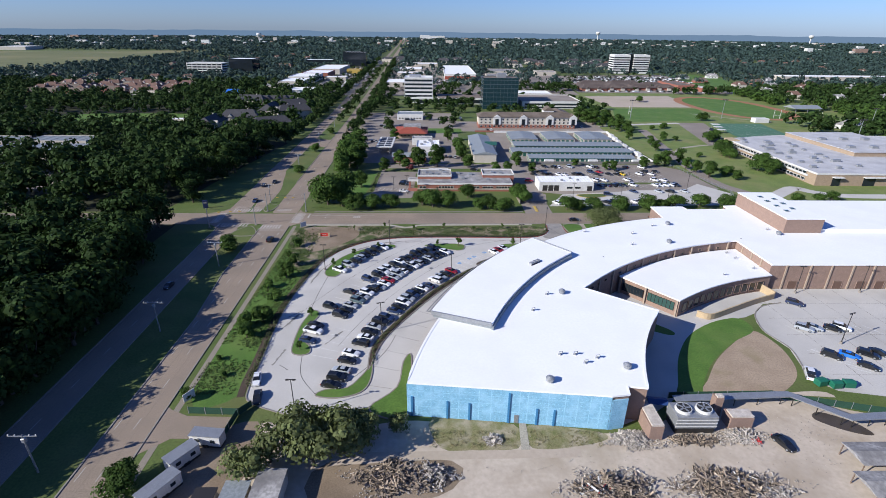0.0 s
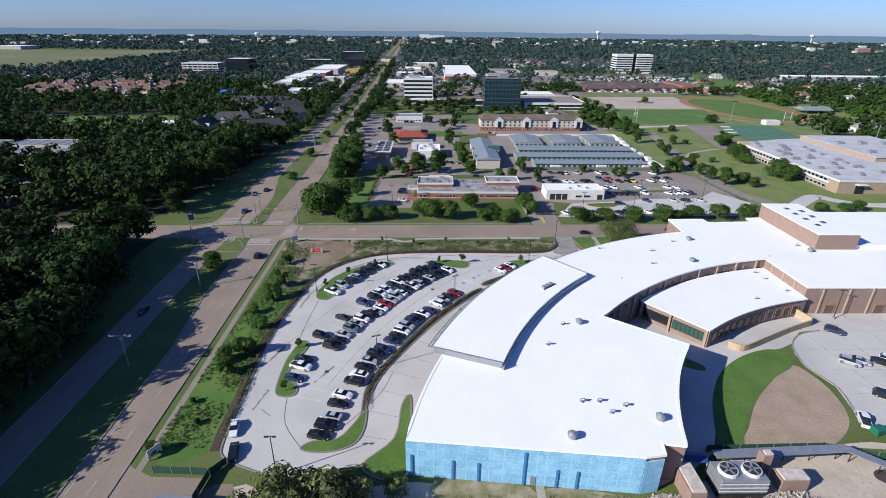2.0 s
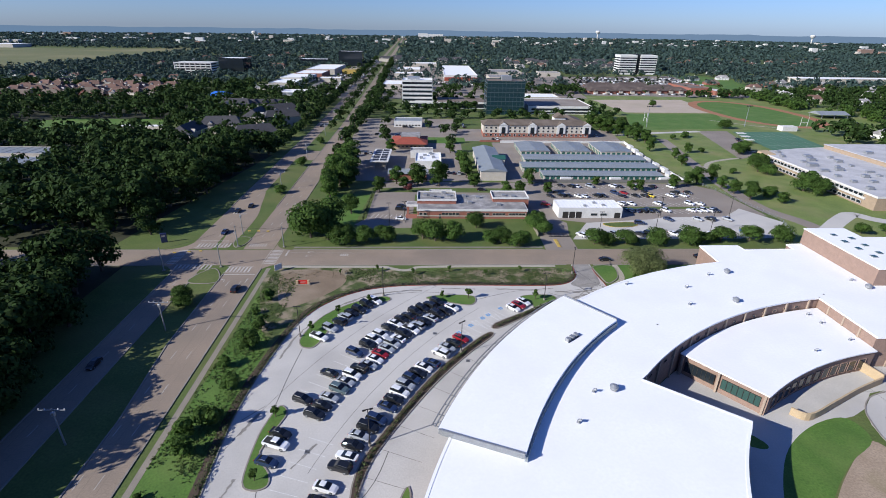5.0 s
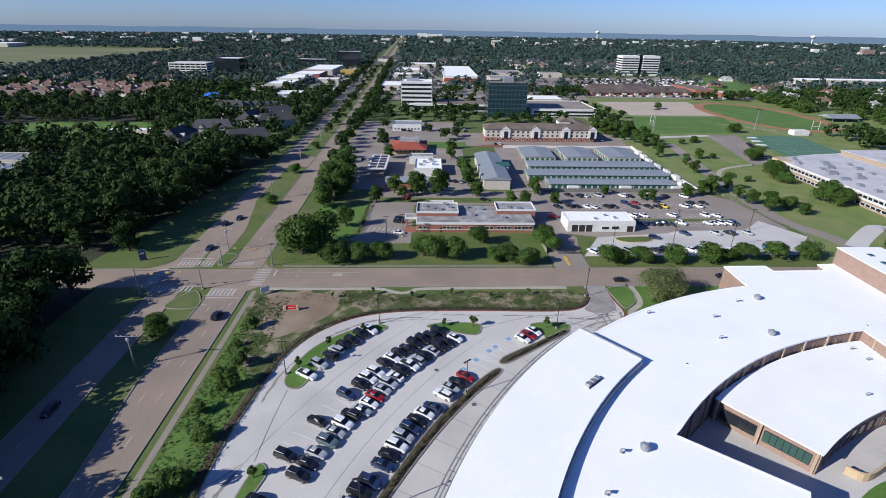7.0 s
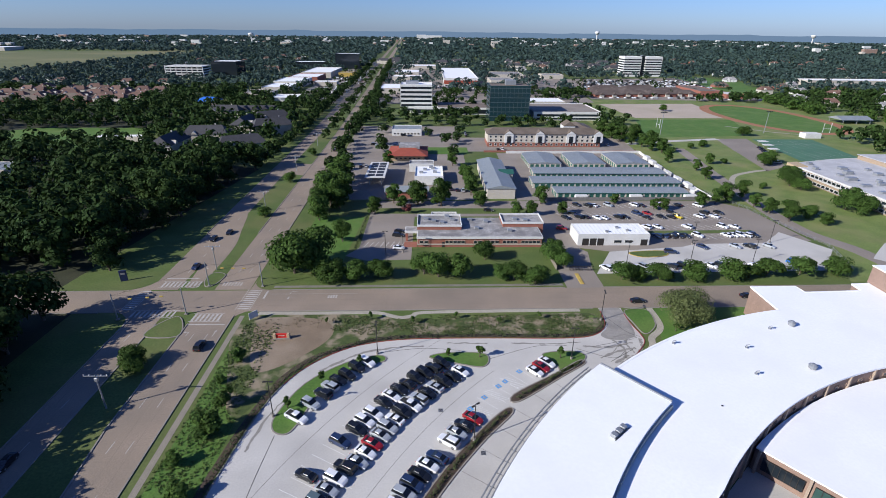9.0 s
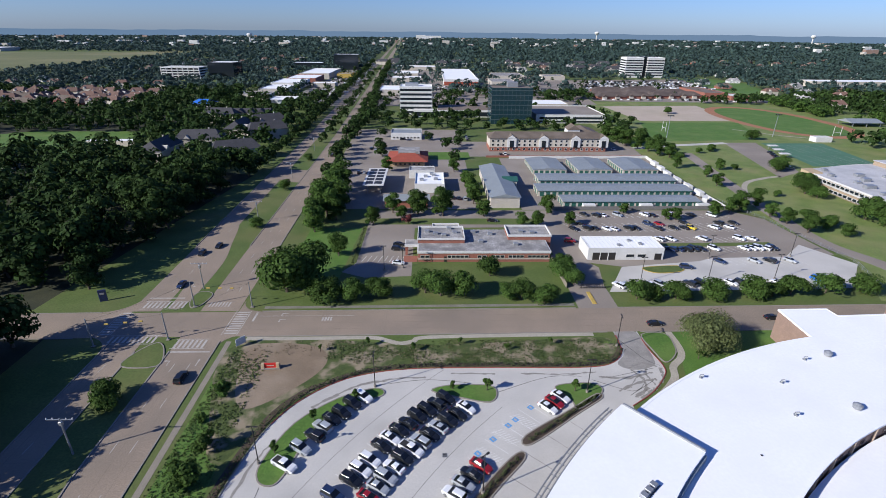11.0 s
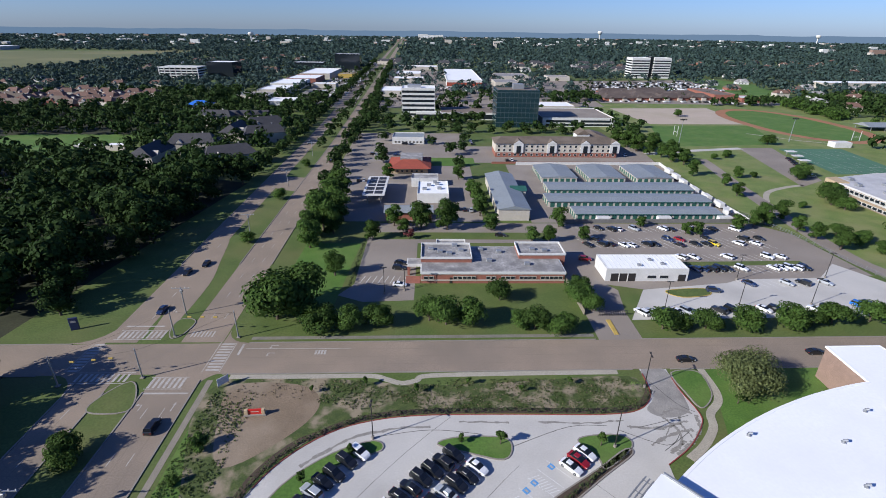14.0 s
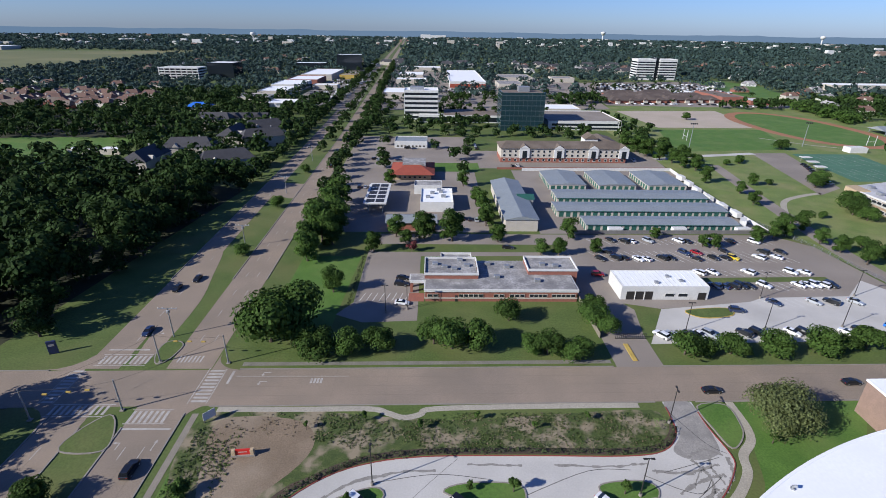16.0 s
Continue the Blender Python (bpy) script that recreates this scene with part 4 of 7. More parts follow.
for x0, x1, y0, y1 in ((-252, -214, 309, 326), (-256, -206, 284, 303), (-304, -258, 306, 324), (-308, -262, 284, 300)):
    lr = block("office_building", "long low office with a ribbed grey roof", "building", x0, x1, y0, y1, 5.6, PALE, GREY_METAL, 0.4, "offices in the woods")
    for k in range(int((x1 - x0) / 6)):
        part("roof_rib", boxed((x0 - x1) / 2 + 3 + k * 6, (x0 - x1) / 2 + 3.3 + k * 6, (y0 - y1) / 2 + .4, (y1 - y0) / 2 - .4, 5.72, 5.86), STEEL, lr)
for x0, x1, y0, y1, h in ((560, 760, 820, 850, 8), (-1160, -1060, 900, 960, 9), (-1380, -1290, 1700, 1780, 10)):
    block("warehouse_building", "long low white-roofed building", "building", x0, x1, y0, y1, h, PALE, MEMBRANE, 0.5, "far warehouses")

# pale blocks of the distant city
for i in range(230):
    r, a = SPOT.uniform(2300, 4550), radians(SPOT.uniform(48, 134))
    x, y = r * math.cos(a), r * math.sin(a)
    if -1300 < x < -650 and 900 < y < 2100:
        continue
    w, d, h = SPOT.uniform(4, 11) * (2.2 if i % 9 == 0 else 1), SPOT.uniform(6, 10), SPOT.uniform(6, 10) if i % 9 else SPOT.uniform(9, 17)
    block("city_building", "distant pale flat-roofed building among trees", "building", x - w, x + w, y - d, y + d, h + 6, (PALE, WHITE_WALL, WHITE_WALL, BRICK)[i % 4], MEMBRANE, 0, "distant city")
for x, y, w, h in ((13, 4300, 75, 26), (-70, 4150, 36, 32), (-25, 4000, 40, 18)):
    block("city_building", "large pale building on the horizon", "building", x - w, x + w, y, y + 60, h, WHITE_WALL, MEMBRANE, 0, "distant city")


def water_tower(x, y, h):
    b = thing("water_tower", "white water tower on a flared stem", "water tower", "water towers", (x, y, 0))
    bm = bmesh.new()
    prof = [(0.12, 0), (0.06, .15), (0.06, .62), (0.20, .74), (0.26, .86), (0.20, .97), (0.0, 1.0)]
    rings = [[bm.verts.new((r * h * math.cos(k * math.pi / 6), r * h * math.sin(k * math.pi / 6), z * h)) for k in range(12)] for r, z in prof[:-1]]
    topv = bm.verts.new((0, 0, h))
    for a, c in zip(rings, rings[1:]):
        for k in range(12):
            bm.faces.new((a[k], a[(k + 1) % 12], c[(k + 1) % 12], c[k]))
    for k in range(12):
        bm.faces.new((rings[-1][k], rings[-1][(k + 1) % 12], topv))
    part("tank", bm, WHITE_WALL, b)


water_tower(-824, 2545, 50)
water_tower(2540, 3560, 62)
water_tower(1230, 4000, 70)

# school grounds to the east
fixed("ground_east_lawn", sheet([(134, 199), (420, 203), (420, 660), (136, 640), (137, 430), (136, 300), (142, 270), (148, 226)], 0.006), FIELD_GRASS, "wide pale green mown lawns")
fixed("ground_sand_lot", sheet([(182, 609), (287, 616), (276, 520), (187, 518)], 0.02), SAND, "pale bare sand lot")
track = [(314 + 40 * math.cos(a) * (1 if abs(math.cos(a)) < 2 else 1), 526 + 80 * math.copysign(abs(math.sin(a)) ** .8, math.sin(a))) for a in np.linspace(0, 2 * math.pi, 49)[:-1]]
fixed("ground_running_track", ribboned(track, 9.0, 0.0, 0.03, True), CLAY, "reddish clay running track")
fixed("ground_ball_field", sheet([(160, 428), (248, 437), (272, 512), (183, 508)], 0.01), LAWN, "mown green playing field")
fixed("ground_track_infield", sheet([(314 + (x - 314) * .9, 526 + (y - 526) * .95) for x, y in track], 0.012), LAWN, "mown green infield")
fixed("pavement_field_lot", sheet([(211, 425), (235, 426), (222, 378), (211, 345), (192, 333), (196, 352)], 0.02), ASPHALT, "grey car park by the courts")
fixed("pavement_tennis_courts", sheet([(238, 424), (283, 424), (272, 360), (229, 358)], 0.02), surf("court_green", (0.09, 0.20, 0.12), (0.07, 0.16, 0.10), size=10), "green tennis courts")
court_lines = bmesh.new()
for i in range(3):
    for y in (374, 406):
        x = 236 + i * 12.6 + (y - 374) * .14
        ribbon(court_lines, [(x, y - 11.9), (x + 8.2, y - 11.9), (x + 8.2, y + 11.9), (x, y + 11.9)], 0.2, 0.026, 0.032, True)
        ribbon(court_lines, [(x, y), (x + 8.2, y)], 0.2, 0.026, 0.032)
tagged(mesh_object("court_lines", court_lines, PAINT), "white court lines on green courts", "markings", kind="stuff")
fixed("pavement_school_lane", ribboned(smooth([(168, 392), (165, 372), (159, 338), (153, 296), (149, 262), (149, 240), (156, 222), (158, 196)], n=5), 7.0, 0, 0.022), ASPHALT, "narrow asphalt lane past the lawns")
fixed("pavement_hotel_lane", ribboned([(138, 405), (164, 414), (212, 424)], 5.5, 0, 0.021), CONCRETE, "pale concrete lane to the courts")
LANE_FENCE = [(134, 292), (141, 267), (147, 226), (140, 206)]
lane_fence = thing("wire_fence", "thin grey wire fence along the car park", "fence")
for z in (.5, 1.0, 1.5):
    part("rail", ribboned(LANE_FENCE, .05, z, z + .05), STEEL, lane_fence)
for p, q in zip(LANE_FENCE, LANE_FENCE[1:]):
    for i in range(int(math.dist(p, q) / 3.5)):
        x, y = (p[k] + (q[k] - p[k]) * i * 3.5 / math.dist(p, q) for k in (0, 1))
        part("post", boxed(x - .05, x + .05, y - .05, y + .05, 0, 1.6), STEEL, lane_fence)
ANNEX = [(197.5, 239), (300, 237), (300, 277), (332, 277), (332, 338), (251, 340), (230, 336.4), (198.6, 326.6)]
ANNEX_ROOF = surf("pale_grey_membrane", (0.54, 0.53, 0.535), (0.42, 0.415, 0.42), size=9, fine=0.6, grit=0.9, c=(0.30, 0.295, 0.30), c_size=7, c_amount=0.55)
TAN_BRICK = surf("tan_brick", (0.40, 0.30, 0.21), (0.34, 0.255, 0.175), size=1.6)
east_school = thing("school_annex", "long low school with tan walls and grey roof", "building")
FOOT.append((190, 336, 232, 344))
part("wall", prismed(ANNEX, 0, 6.0), TAN_BRICK, east_school, "tan brick walls")
part("roof", prismed(ANNEX, 6.0, 6.3), ANNEX_ROOF, east_school, "pale grey flat roof with stains")
part("roof_edge", ribboned(ANNEX, .5, 5.7, 6.5, True), WHITE_WALL, east_school, "white roof edge")
part("white_band", ribboned([(197.3, 245), (198.4, 318)], .5, 3.3, 4.3), WHITE_WALL, east_school, "white band between the storeys")
for z in (1.1, 4.4):
    row_of("window", panel_mesh("window", 2.3, 1.2, 0.06, GLASS_DARK, WHITE_WALL, frame_width=0.14), east_school, 246, 316, 197.1, z, 24, "w")
part("corner_block", prismed([(196.6, 319), (203, 318.4), (204, 328.6), (197.4, 327)], 0, 6.9), TAN_STONE, east_school, "tan stone corner block")
for x0, x1 in ((206, 210), (222, 236), (246, 250)):
    part("entrance", boxed(x0, x1, 238.4, 239.6, 0, 4.4), GLASS_DARK, east_school, "dark recessed entrance")
    part("canopy", boxed(x0 - .6, x1 + .6, 236.6, 239, 4.4, 4.8), WHITE_WALL, east_school, "white entrance canopy")
part("upper_wall", boxed(246, 292, 277, 338, 6.3, 8.6), TAN_BRICK, east_school, "raised tan brick block")
part("upper_roof", boxed(245.6, 292.4, 276.6, 338.4, 8.6, 8.9), ANNEX_ROOF, east_school, "pale raised roof")
for i in range(22):
    rooftop_unit(east_school, 206 + (i % 3) * 11 + SPOT.uniform(-3, 3), 252 + (i // 3) * 10 + SPOT.uniform(-3, 3), 6.3, SPOT.uniform(2, 5), SPOT.uniform(1.6, 3), SPOT.uniform(.9, 1.7))
for i in range(6):
    rooftop_unit(east_school, 252 + (i % 3) * 14, 288 + (i // 3) * 24, 8.9, 4, 3, 1.4)
for x, y in ((233, 404), (229, 392), (225, 380)):
    sh = thing("shade_shelter", "small white shade shelter beside the courts", "shelter", "court shelters", (x, y, 0))
    part("roof", boxed(-3, 3, -2, 2, 2.6, 2.9), WHITE_WALL, sh)
    for px in (-2.6, 2.6):
        part("post", boxed(px - .1, px + .1, -.1, .1, 0, 2.6), STEEL, sh)
fixed("ground_diamond", sheet(smooth([(300, 352), (322, 366), (345, 352), (330, 338), (310, 338)], True, 4), 0.03), CLAY, "reddish clay infield beside the annex")
fixed("pavement_annex_drive", ribboned(smooth([(158, 214), (172, 226), (184, 234), (189, 228), (200, 222), (230, 221), (300, 220)], n=6), 6.5, 0, 0.024), CONCRETE, "curved concrete drive before the annex")
fixed("pavement_annex_walk", ribboned(smooth([(153, 300), (166, 322), (182, 332), (194, 336)], n=5), 2.6, 0, 0.02), WALKWAY, "pale path across the lawn")
fixed("pavement_track_walk", ribboned([(248, 478), (272, 452), (300, 436)], 1.6, 0, 0.03), WALKWAY, "pale path beside the track")
box_shed = block("equipment_shed", "white flat-roofed equipment shed beside the courts", "shed", 281, 293, 428, 435, 3.4, WHITE_WALL, WHITE_WALL, 0.2)


def flood_light(x, y, h=17.0):
    m = thing("flood_light", "tall pale pole with a row of flood lamps", "lamp post", "field lights", (x, y, 0))
    bm = bmesh.new()
    limb(bm, (0, 0, 0), (0, 0, h), .28, .16, 8)
    part("pole", bm, STEEL, m)
    bar = part("crossbar", boxed(-2.2, 2.2, -.12, .12, h - .4, h - .1), STEEL, m)
    for k in range(4):
        part("lamp_head", boxed(-2 + k * 1.33 - .4, -2 + k * 1.33 + .4, -.5, -.1, h - .8, h + .1, bevel=.05), DARK_METAL, bar)


def goal_posts(x, y, turn):
    g = thing("goal_posts", "pale metal football goal on the field", "goal", "field goals", (x, y, 0), turn)
    for px in (-3, 3):
        part("upright", boxed(px - .12, px + .12, -.12, .12, 0, 7.5), WHITE_WALL, g)
    part("crossbar", boxed(-3, 3, -.12, .12, 2.9, 3.14), WHITE_WALL, g)


pav = thing("pavilion", "grey-roofed open pavilion beside the track", "pavilion", at=(372, 500, 0))
part("roof", gable(bmesh.new(), -14, 14, -9, 9, 3.4, 6, "x"), GREY_METAL, pav)
for x in (-12, 0, 12):
    for y in (-8, 8):
        part("post", boxed(x - .2, x + .2, y - .2, y + .2, 0, 3.4), STEEL, pav)
fixed("ground_far_field", sheet([(-1900, 1560), (-1255, 1650), (-911, 1760), (-720, 2070), (-640, 1500), (-675, 1072), (-705, 943), (-1500, 900)], 0.03), FIELD, "wide open yellow-green field")
fixed("ground_canal_bank", sheet([(420, 945), (395, 775), (388, 690), (400, 630), (430, 590), (445, 590), (440, 690), (470, 800), (495, 880), (470, 960)], 0.03), LAWN, "long mown green strip")
fixed("ground_meadow", sheet([(-335, 425), (-300, 455), (-205, 458), (-206, 400), (-235, 382), (-300, 398)], 0.02), LAWN, "green clearing in the woods")
fixed("ground_meadow_south", sheet([(-228, 236), (-206, 262), (-180, 238), (-176, 226), (-200, 228)], 0.02), ASPHALT, "small clearing with a paved lot")
# black surface with an even blue glow that stands in for distance haze
HAZE = bpy.data.materials.new("glowing_haze")
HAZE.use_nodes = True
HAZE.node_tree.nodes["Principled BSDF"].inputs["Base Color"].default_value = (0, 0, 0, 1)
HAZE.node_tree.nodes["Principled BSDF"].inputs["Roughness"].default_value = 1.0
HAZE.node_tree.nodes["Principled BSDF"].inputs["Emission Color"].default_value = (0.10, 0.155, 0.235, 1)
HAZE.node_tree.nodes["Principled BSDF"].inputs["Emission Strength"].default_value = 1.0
# backdrop rim of the land on the horizon, haze painted as self-lit blue
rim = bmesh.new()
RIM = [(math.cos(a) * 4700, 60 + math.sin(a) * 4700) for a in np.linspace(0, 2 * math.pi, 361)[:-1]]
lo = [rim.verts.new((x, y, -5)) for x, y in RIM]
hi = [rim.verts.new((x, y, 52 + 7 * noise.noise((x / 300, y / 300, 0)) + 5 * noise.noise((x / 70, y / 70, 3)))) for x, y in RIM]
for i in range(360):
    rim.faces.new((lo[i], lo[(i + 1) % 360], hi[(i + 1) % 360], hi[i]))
fixed("backdrop_horizon", rim, HAZE, "glowing haze-blue backdrop of the wooded horizon rim")
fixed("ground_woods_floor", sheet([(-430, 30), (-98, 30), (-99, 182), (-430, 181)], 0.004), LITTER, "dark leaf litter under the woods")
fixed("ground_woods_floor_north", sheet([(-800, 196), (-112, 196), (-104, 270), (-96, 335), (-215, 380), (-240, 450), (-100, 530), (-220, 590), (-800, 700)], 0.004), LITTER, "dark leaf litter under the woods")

# ---- trees ----
def leaf_quads(rng, centres, radii, count, size, flat=0.75, under=-0.35):
    """Small tilted leaf clumps strewn over the shells of several lobes: an array of quads."""
    k = rng.integers(0, len(centres), count)
    d = rng.normal(size=(count, 3))
    d /= np.linalg.norm(d, axis=1)[:, None]
    d[:, 2] = np.where(d[:, 2] < under, -d[:, 2], d[:, 2])
    p = centres[k] + d * radii[k][:, None] * rng.uniform(0.78, 1.06, count)[:, None] * np.array((1, 1, flat))
    n = d + rng.normal(scale=0.24, size=(count, 3))
    n /= np.linalg.norm(n, axis=1)[:, None]
    u = np.cross(n, rng.normal(size=(count, 3)))
    u /= np.linalg.norm(u, axis=1)[:, None]
    v = np.cross(n, u)
    s = rng.uniform(0.6, 1.25, count)[:, None] * size
    w = s * rng.uniform(0.6, 1.0, count)[:, None]
    k1, k2 = rng.uniform(.45, 1.0, count)[:, None], rng.uniform(.45, 1.0, count)[:, None]
    return np.stack([p - u * s * k1 - v * w * .7, p + u * s * .7 - v * w * k2, p + u * s * k2 + v * w * .7, p - u * s * .7 + v * w * k1], 1)


def quad_mesh(name, quads, material):
    me = bpy.data.meshes.new(name)
    n = len(quads)
    me.vertices.add(n * 4)
    me.vertices.foreach_set("co", quads.reshape(-1).astype(np.float32))
    me.loops.add(n * 4)
    me.loops.foreach_set("vertex_index", np.arange(n * 4, dtype=np.int32))
    me.polygons.add(n)
    me.polygons.foreach_set("loop_start", np.arange(0, n * 4, 4, dtype=np.int32))
    me.materials.append(material)
    me.update(calc_edges=True)
    return me


def limb(bm, a, b, ra, rb, sides=6):
    a, b = Vector(a), Vector(b)
    q = (b - a).to_track_quat("Z", "Y")
    rings = []
    for p, r in ((a, ra), (b, rb)):
        rings.append([bm.verts.new(p + q @ Vector((r * math.cos(i * 2 * math.pi / sides), r * math.sin(i * 2 * math.pi / sides), 0))) for i in range(sides)])
    for i in range(sides):
        j = (i + 1) % sides
        bm.faces.new((rings[0][i], rings[0][j], rings[1][j], rings[1][i]))
    bm.faces.new(rings[1])


def lobes(rng, height, spread, count, trunk):
    """Centres and radii of the lobes that make up a crown, with an uneven outline."""
    a = rng.uniform(0, 2 * math.pi, count)
    r = spread * 0.58 * np.sqrt(rng.uniform(0, 1, count))
    z = rng.uniform(trunk + (height - trunk) * .12, max(height - spread * .32, trunk + (height - trunk) * .3), count)
    z -= (r / spread) ** 2 * (height - trunk) * .25
    return np.stack([r * np.cos(a), r * np.sin(a), z], 1), rng.uniform(0.36, 0.56, count) * spread


def tree(label, height, spread, material, seed, leaves=900, size=0.42, trunk=1.8, lobe_count=11, group=""):
    rng = np.random.default_rng(seed)
    t = thing("tree", label, "tree", group)
    c, r = lobes(rng, height, spread, lobe_count, trunk)
    bm = bmesh.new()
    limb(bm, (0, 0, 0), (0.1, 0, trunk + .6), height * .034, height * .024, 8)
    for p in c[:7]:
        limb(bm, (0.1, 0, trunk), tuple(p), height * .017, 0.04)
    part("trunk", bm, BARK, t, "grey-brown trunk with limbs")
    q = leaf_quads(rng, c, r, leaves, size)
    inner = leaf_quads(rng, c, r * .6, leaves // 4, size * 1.5)
    crown = new("crown", quad_mesh("crown", np.concatenate([q, inner]), material))
    crown.parent = t
    return t


def plant(kinds, spots, rng, low=0.85, high=1.15):
    """Set trees on their spots: the first stands there itself, the rest are copies."""
    for x, y, *s in spots:
        k = kinds[rng.randrange(len(kinds))]
        size = (s[0] if s else 1.0) * rng.uniform(low, high)
        m = pose(x, y, 0, 0, 0, rng.uniform(0, 360)) @ Matrix.Diagonal((size, size, size * rng.uniform(.92, 1.08), 1))
        if k in USED:
            copy_thing(k, m @ Matrix.Diagonal((*(1 / v for v in k.scale), 1)))
        else:
            USED.add(k)
            k.matrix_world = m


USED = set()
GROVE, MID = random.Random(5), random.Random(6)
OAK = [tree("broad dark green oak in mown grass", 8.6, 5.6, LEAF, 20 + i, 3000, 0.30, 1.1, 15) for i in range(3)]
plant(OAK, [(-44.1, 205.9, 1.75), (-40.5, 212, 1.6), (-37.5, 204, 1.1), (-31, 200, .98), (-23, 201.5, .9), (-16.2, 203, .95), (2.2, 203, 1.0), (9.6, 203.4, .95), (-2.4, 205, .9), (18.4, 216, .8), (26, 200.6, .8), (32.6, 198.8, .85), (22.5, 202, .7),
            (41.6, 213.5, .85), (42.6, 218.5, .8), (44, 209.6, .72)], GROVE, .95, 1.05)
ROUND = [tree("round clipped tree beside the car park", 6.4, 5.0, LEAF, 30 + i, 2200, 0.28, 0.8, 13) for i in range(2)]
plant(ROUND, [(60.6, 200.6), (72.4, 200.8), (84.4, 201.2), (96.8, 201.8), (109, 203), (120.5, 204), (133, 205), (66, 201, .7), (102.5, 202, .7)], GROVE, .95, 1.08)
SPREAD = [tree("wide pale-leaved oak on the school lawn", 9.4, 7.8, LEAF_PALE, 41, 11000, 0.21, 1.3, 34)]
plant(SPREAD, [(68.6, 176.2, 1.0)], GROVE, 1, 1)
PEAR = [tree("tall full tree beside the avenue", 10.5, 5.0, LEAF, 50 + i, 2300, 0.33, 1.2, 15) for i in range(2)]
plant(PEAR, [(-46, 254, 1.25), (-47.5, 264, 1.2), (-44.5, 271, 1.3), (-47, 280, 1.35), (-43, 288, 1.25), (-45.5, 296, 1.35), (-46, 306, 1.2), (-45, 316, 1.15), (-40, 268, 1.05), (-39.5, 281, 1.1), (-33, 232, .75), (-17, 276, 1), (-6, 274.5, 1), (4.5, 272, 1.05), (-24, 262, .7), (-13, 270, .6),
            (-25, 344, .8), (12.6, 344, .8), (16.8, 317, .75), (18.6, 306, .8), (19.6, 296, .75), (19, 288, .8), (22, 272, .7), (50, 275.4, .85), (36, 259.6, .6), (42.6, 259.6, .6), (56.4, 262, .55), (84, 276, .55), (103, 267.4, .6), (99, 268, .5), (122.6, 273, .65), (131, 276, .6),
            (137.6, 279, .75), (141, 286, .7), (148.6, 285, .75), (148, 262.8, .7), (150, 253, .75), (146, 271, .6), (147.7, 317, .7), (151, 334, .65), (143.8, 354, .75), (167, 350, .6), (144, 396, .9), (140, 404, 1.15), (135, 414, 1.2), (133, 426, 1.2), (146, 386, 1.1), (150, 396, 1.1), (145, 412, 1.2), (139, 422, 1.2), (150, 378, .9), (129, 436, 1.2), (137, 436, 1.1), (154, 388, .8)], GROVE)
plant(OAK, [(190, 312, 1.1), (185, 304, 1.15), (186, 297, .8), (186, 268, 1.15), (189, 262, .9), (204, 352, .9), (198, 346, .8), (238.8, 437.4, 1.05), (231, 560, 1.0), (-70, 259.4, .62), (-72.6, 310, .62), (-74, 368, .6), (-70, 158.2, .6), (-68, 156.4, .52), (168, 300, .42), (176, 350, .5), (161, 258, .7), (163, 250, .7), (160, 268, .6), (166, 262, .55), (170, 212, .6), (180, 212, .6), (188, 214, .55), (190, 402, .6), (186, 396, .5), (176, 392, .45)], GROVE)
EDGE = [tree("tall dark tree at the edge of the woods", 16.4, 7.6, WOODS, 60 + i, 1200, 0.60, 1.2, 20) for i in range(3)]
edge_spots = [(-104, 258), (-108, 218, .85), (-104, 208, .7), (-114, 224), (-129, 226), (-134, 216), (-104, 178, .9), (-108, 170), (-99.5, 152, .85), (-102, 163, .9), (-95, 138, .95), (-93, 146, .7), (-121, 210), (-112, 240, .9), (-106, 246, .8), (-106, 272, .9), (-103, 308, .85), (-104, 290, .9), (-98, 334, .8), (-118, 234), (-124, 246), (-116, 264), (-114, 284), (-112, 300), (-124, 276), (-110, 322)]
for n, (x, pitch, y0, y1) in enumerate(((-87.5, 5.4, -14, 130), (-95.5, 7.4, -10, 142), (-104.5, 8.2, -6, 172), (-113.5, 8.6, 0, 180), (-123, 9.0, 10, 180), (-132, 9.0, 20, 180))):
    for i in range(int((y1 - y0) / pitch)):
        y = y0 + (i + .5 * (n % 2)) * pitch + GROVE.uniform(-1.8, 1.8)
        edge_spots.append((x + GROVE.uniform(-1.6, 1.6) + drift(y), y, GROVE.uniform(.82, 1.08)))
plant(EDGE, edge_spots, GROVE)
SAPLING = [tree("young slender tree in rough grass", 4.2, 1.5, LEAF, 70 + i, 300, 0.24, 1.3, 6) for i in range(2)]
plant(SAPLING, [(-28 + i * 11.5, 175.5 + (i % 2) * 2.4, .6) for i in range(6)] + [(4, 161, .8), (11.6, 160.6, .8), (31, 160, .8), (-17, 158.4, .8), (-24.5, 152, .7), (-30, 143.5, .7), (-30.4, 113, .8), (-29.6, 97.6, .7), (64.5, 171.5, .7)], GROVE)
BUSHY = [tree("bushy tree on the rough slope", 6.0, 3.2, LEAF, 80 + i, 800, 0.34, 0.8, 9) for i in range(2)]
plant(BUSHY, [(-43.6, 144.6, .8), (-44.2, 103, .85), (-42.6, 111, 1.0), (-46.4, 108, .7), (-45.6, 160, .6), (-43.4, 136.4, .95), (-42.6, 121.5, .9), (-48.8, 80.6, .5), (-47.4, 94, .3), (-44, 88, .3), (-46.8, 129, .6), (-47, 152, .45)], GROVE)
SCRUB = [tree("straggly thin-leaved tree on the demolition site", 8.0, 4.6, LEAF_PALE, 90 + i, 900, 0.34, 1.2, 10) for i in range(2)]
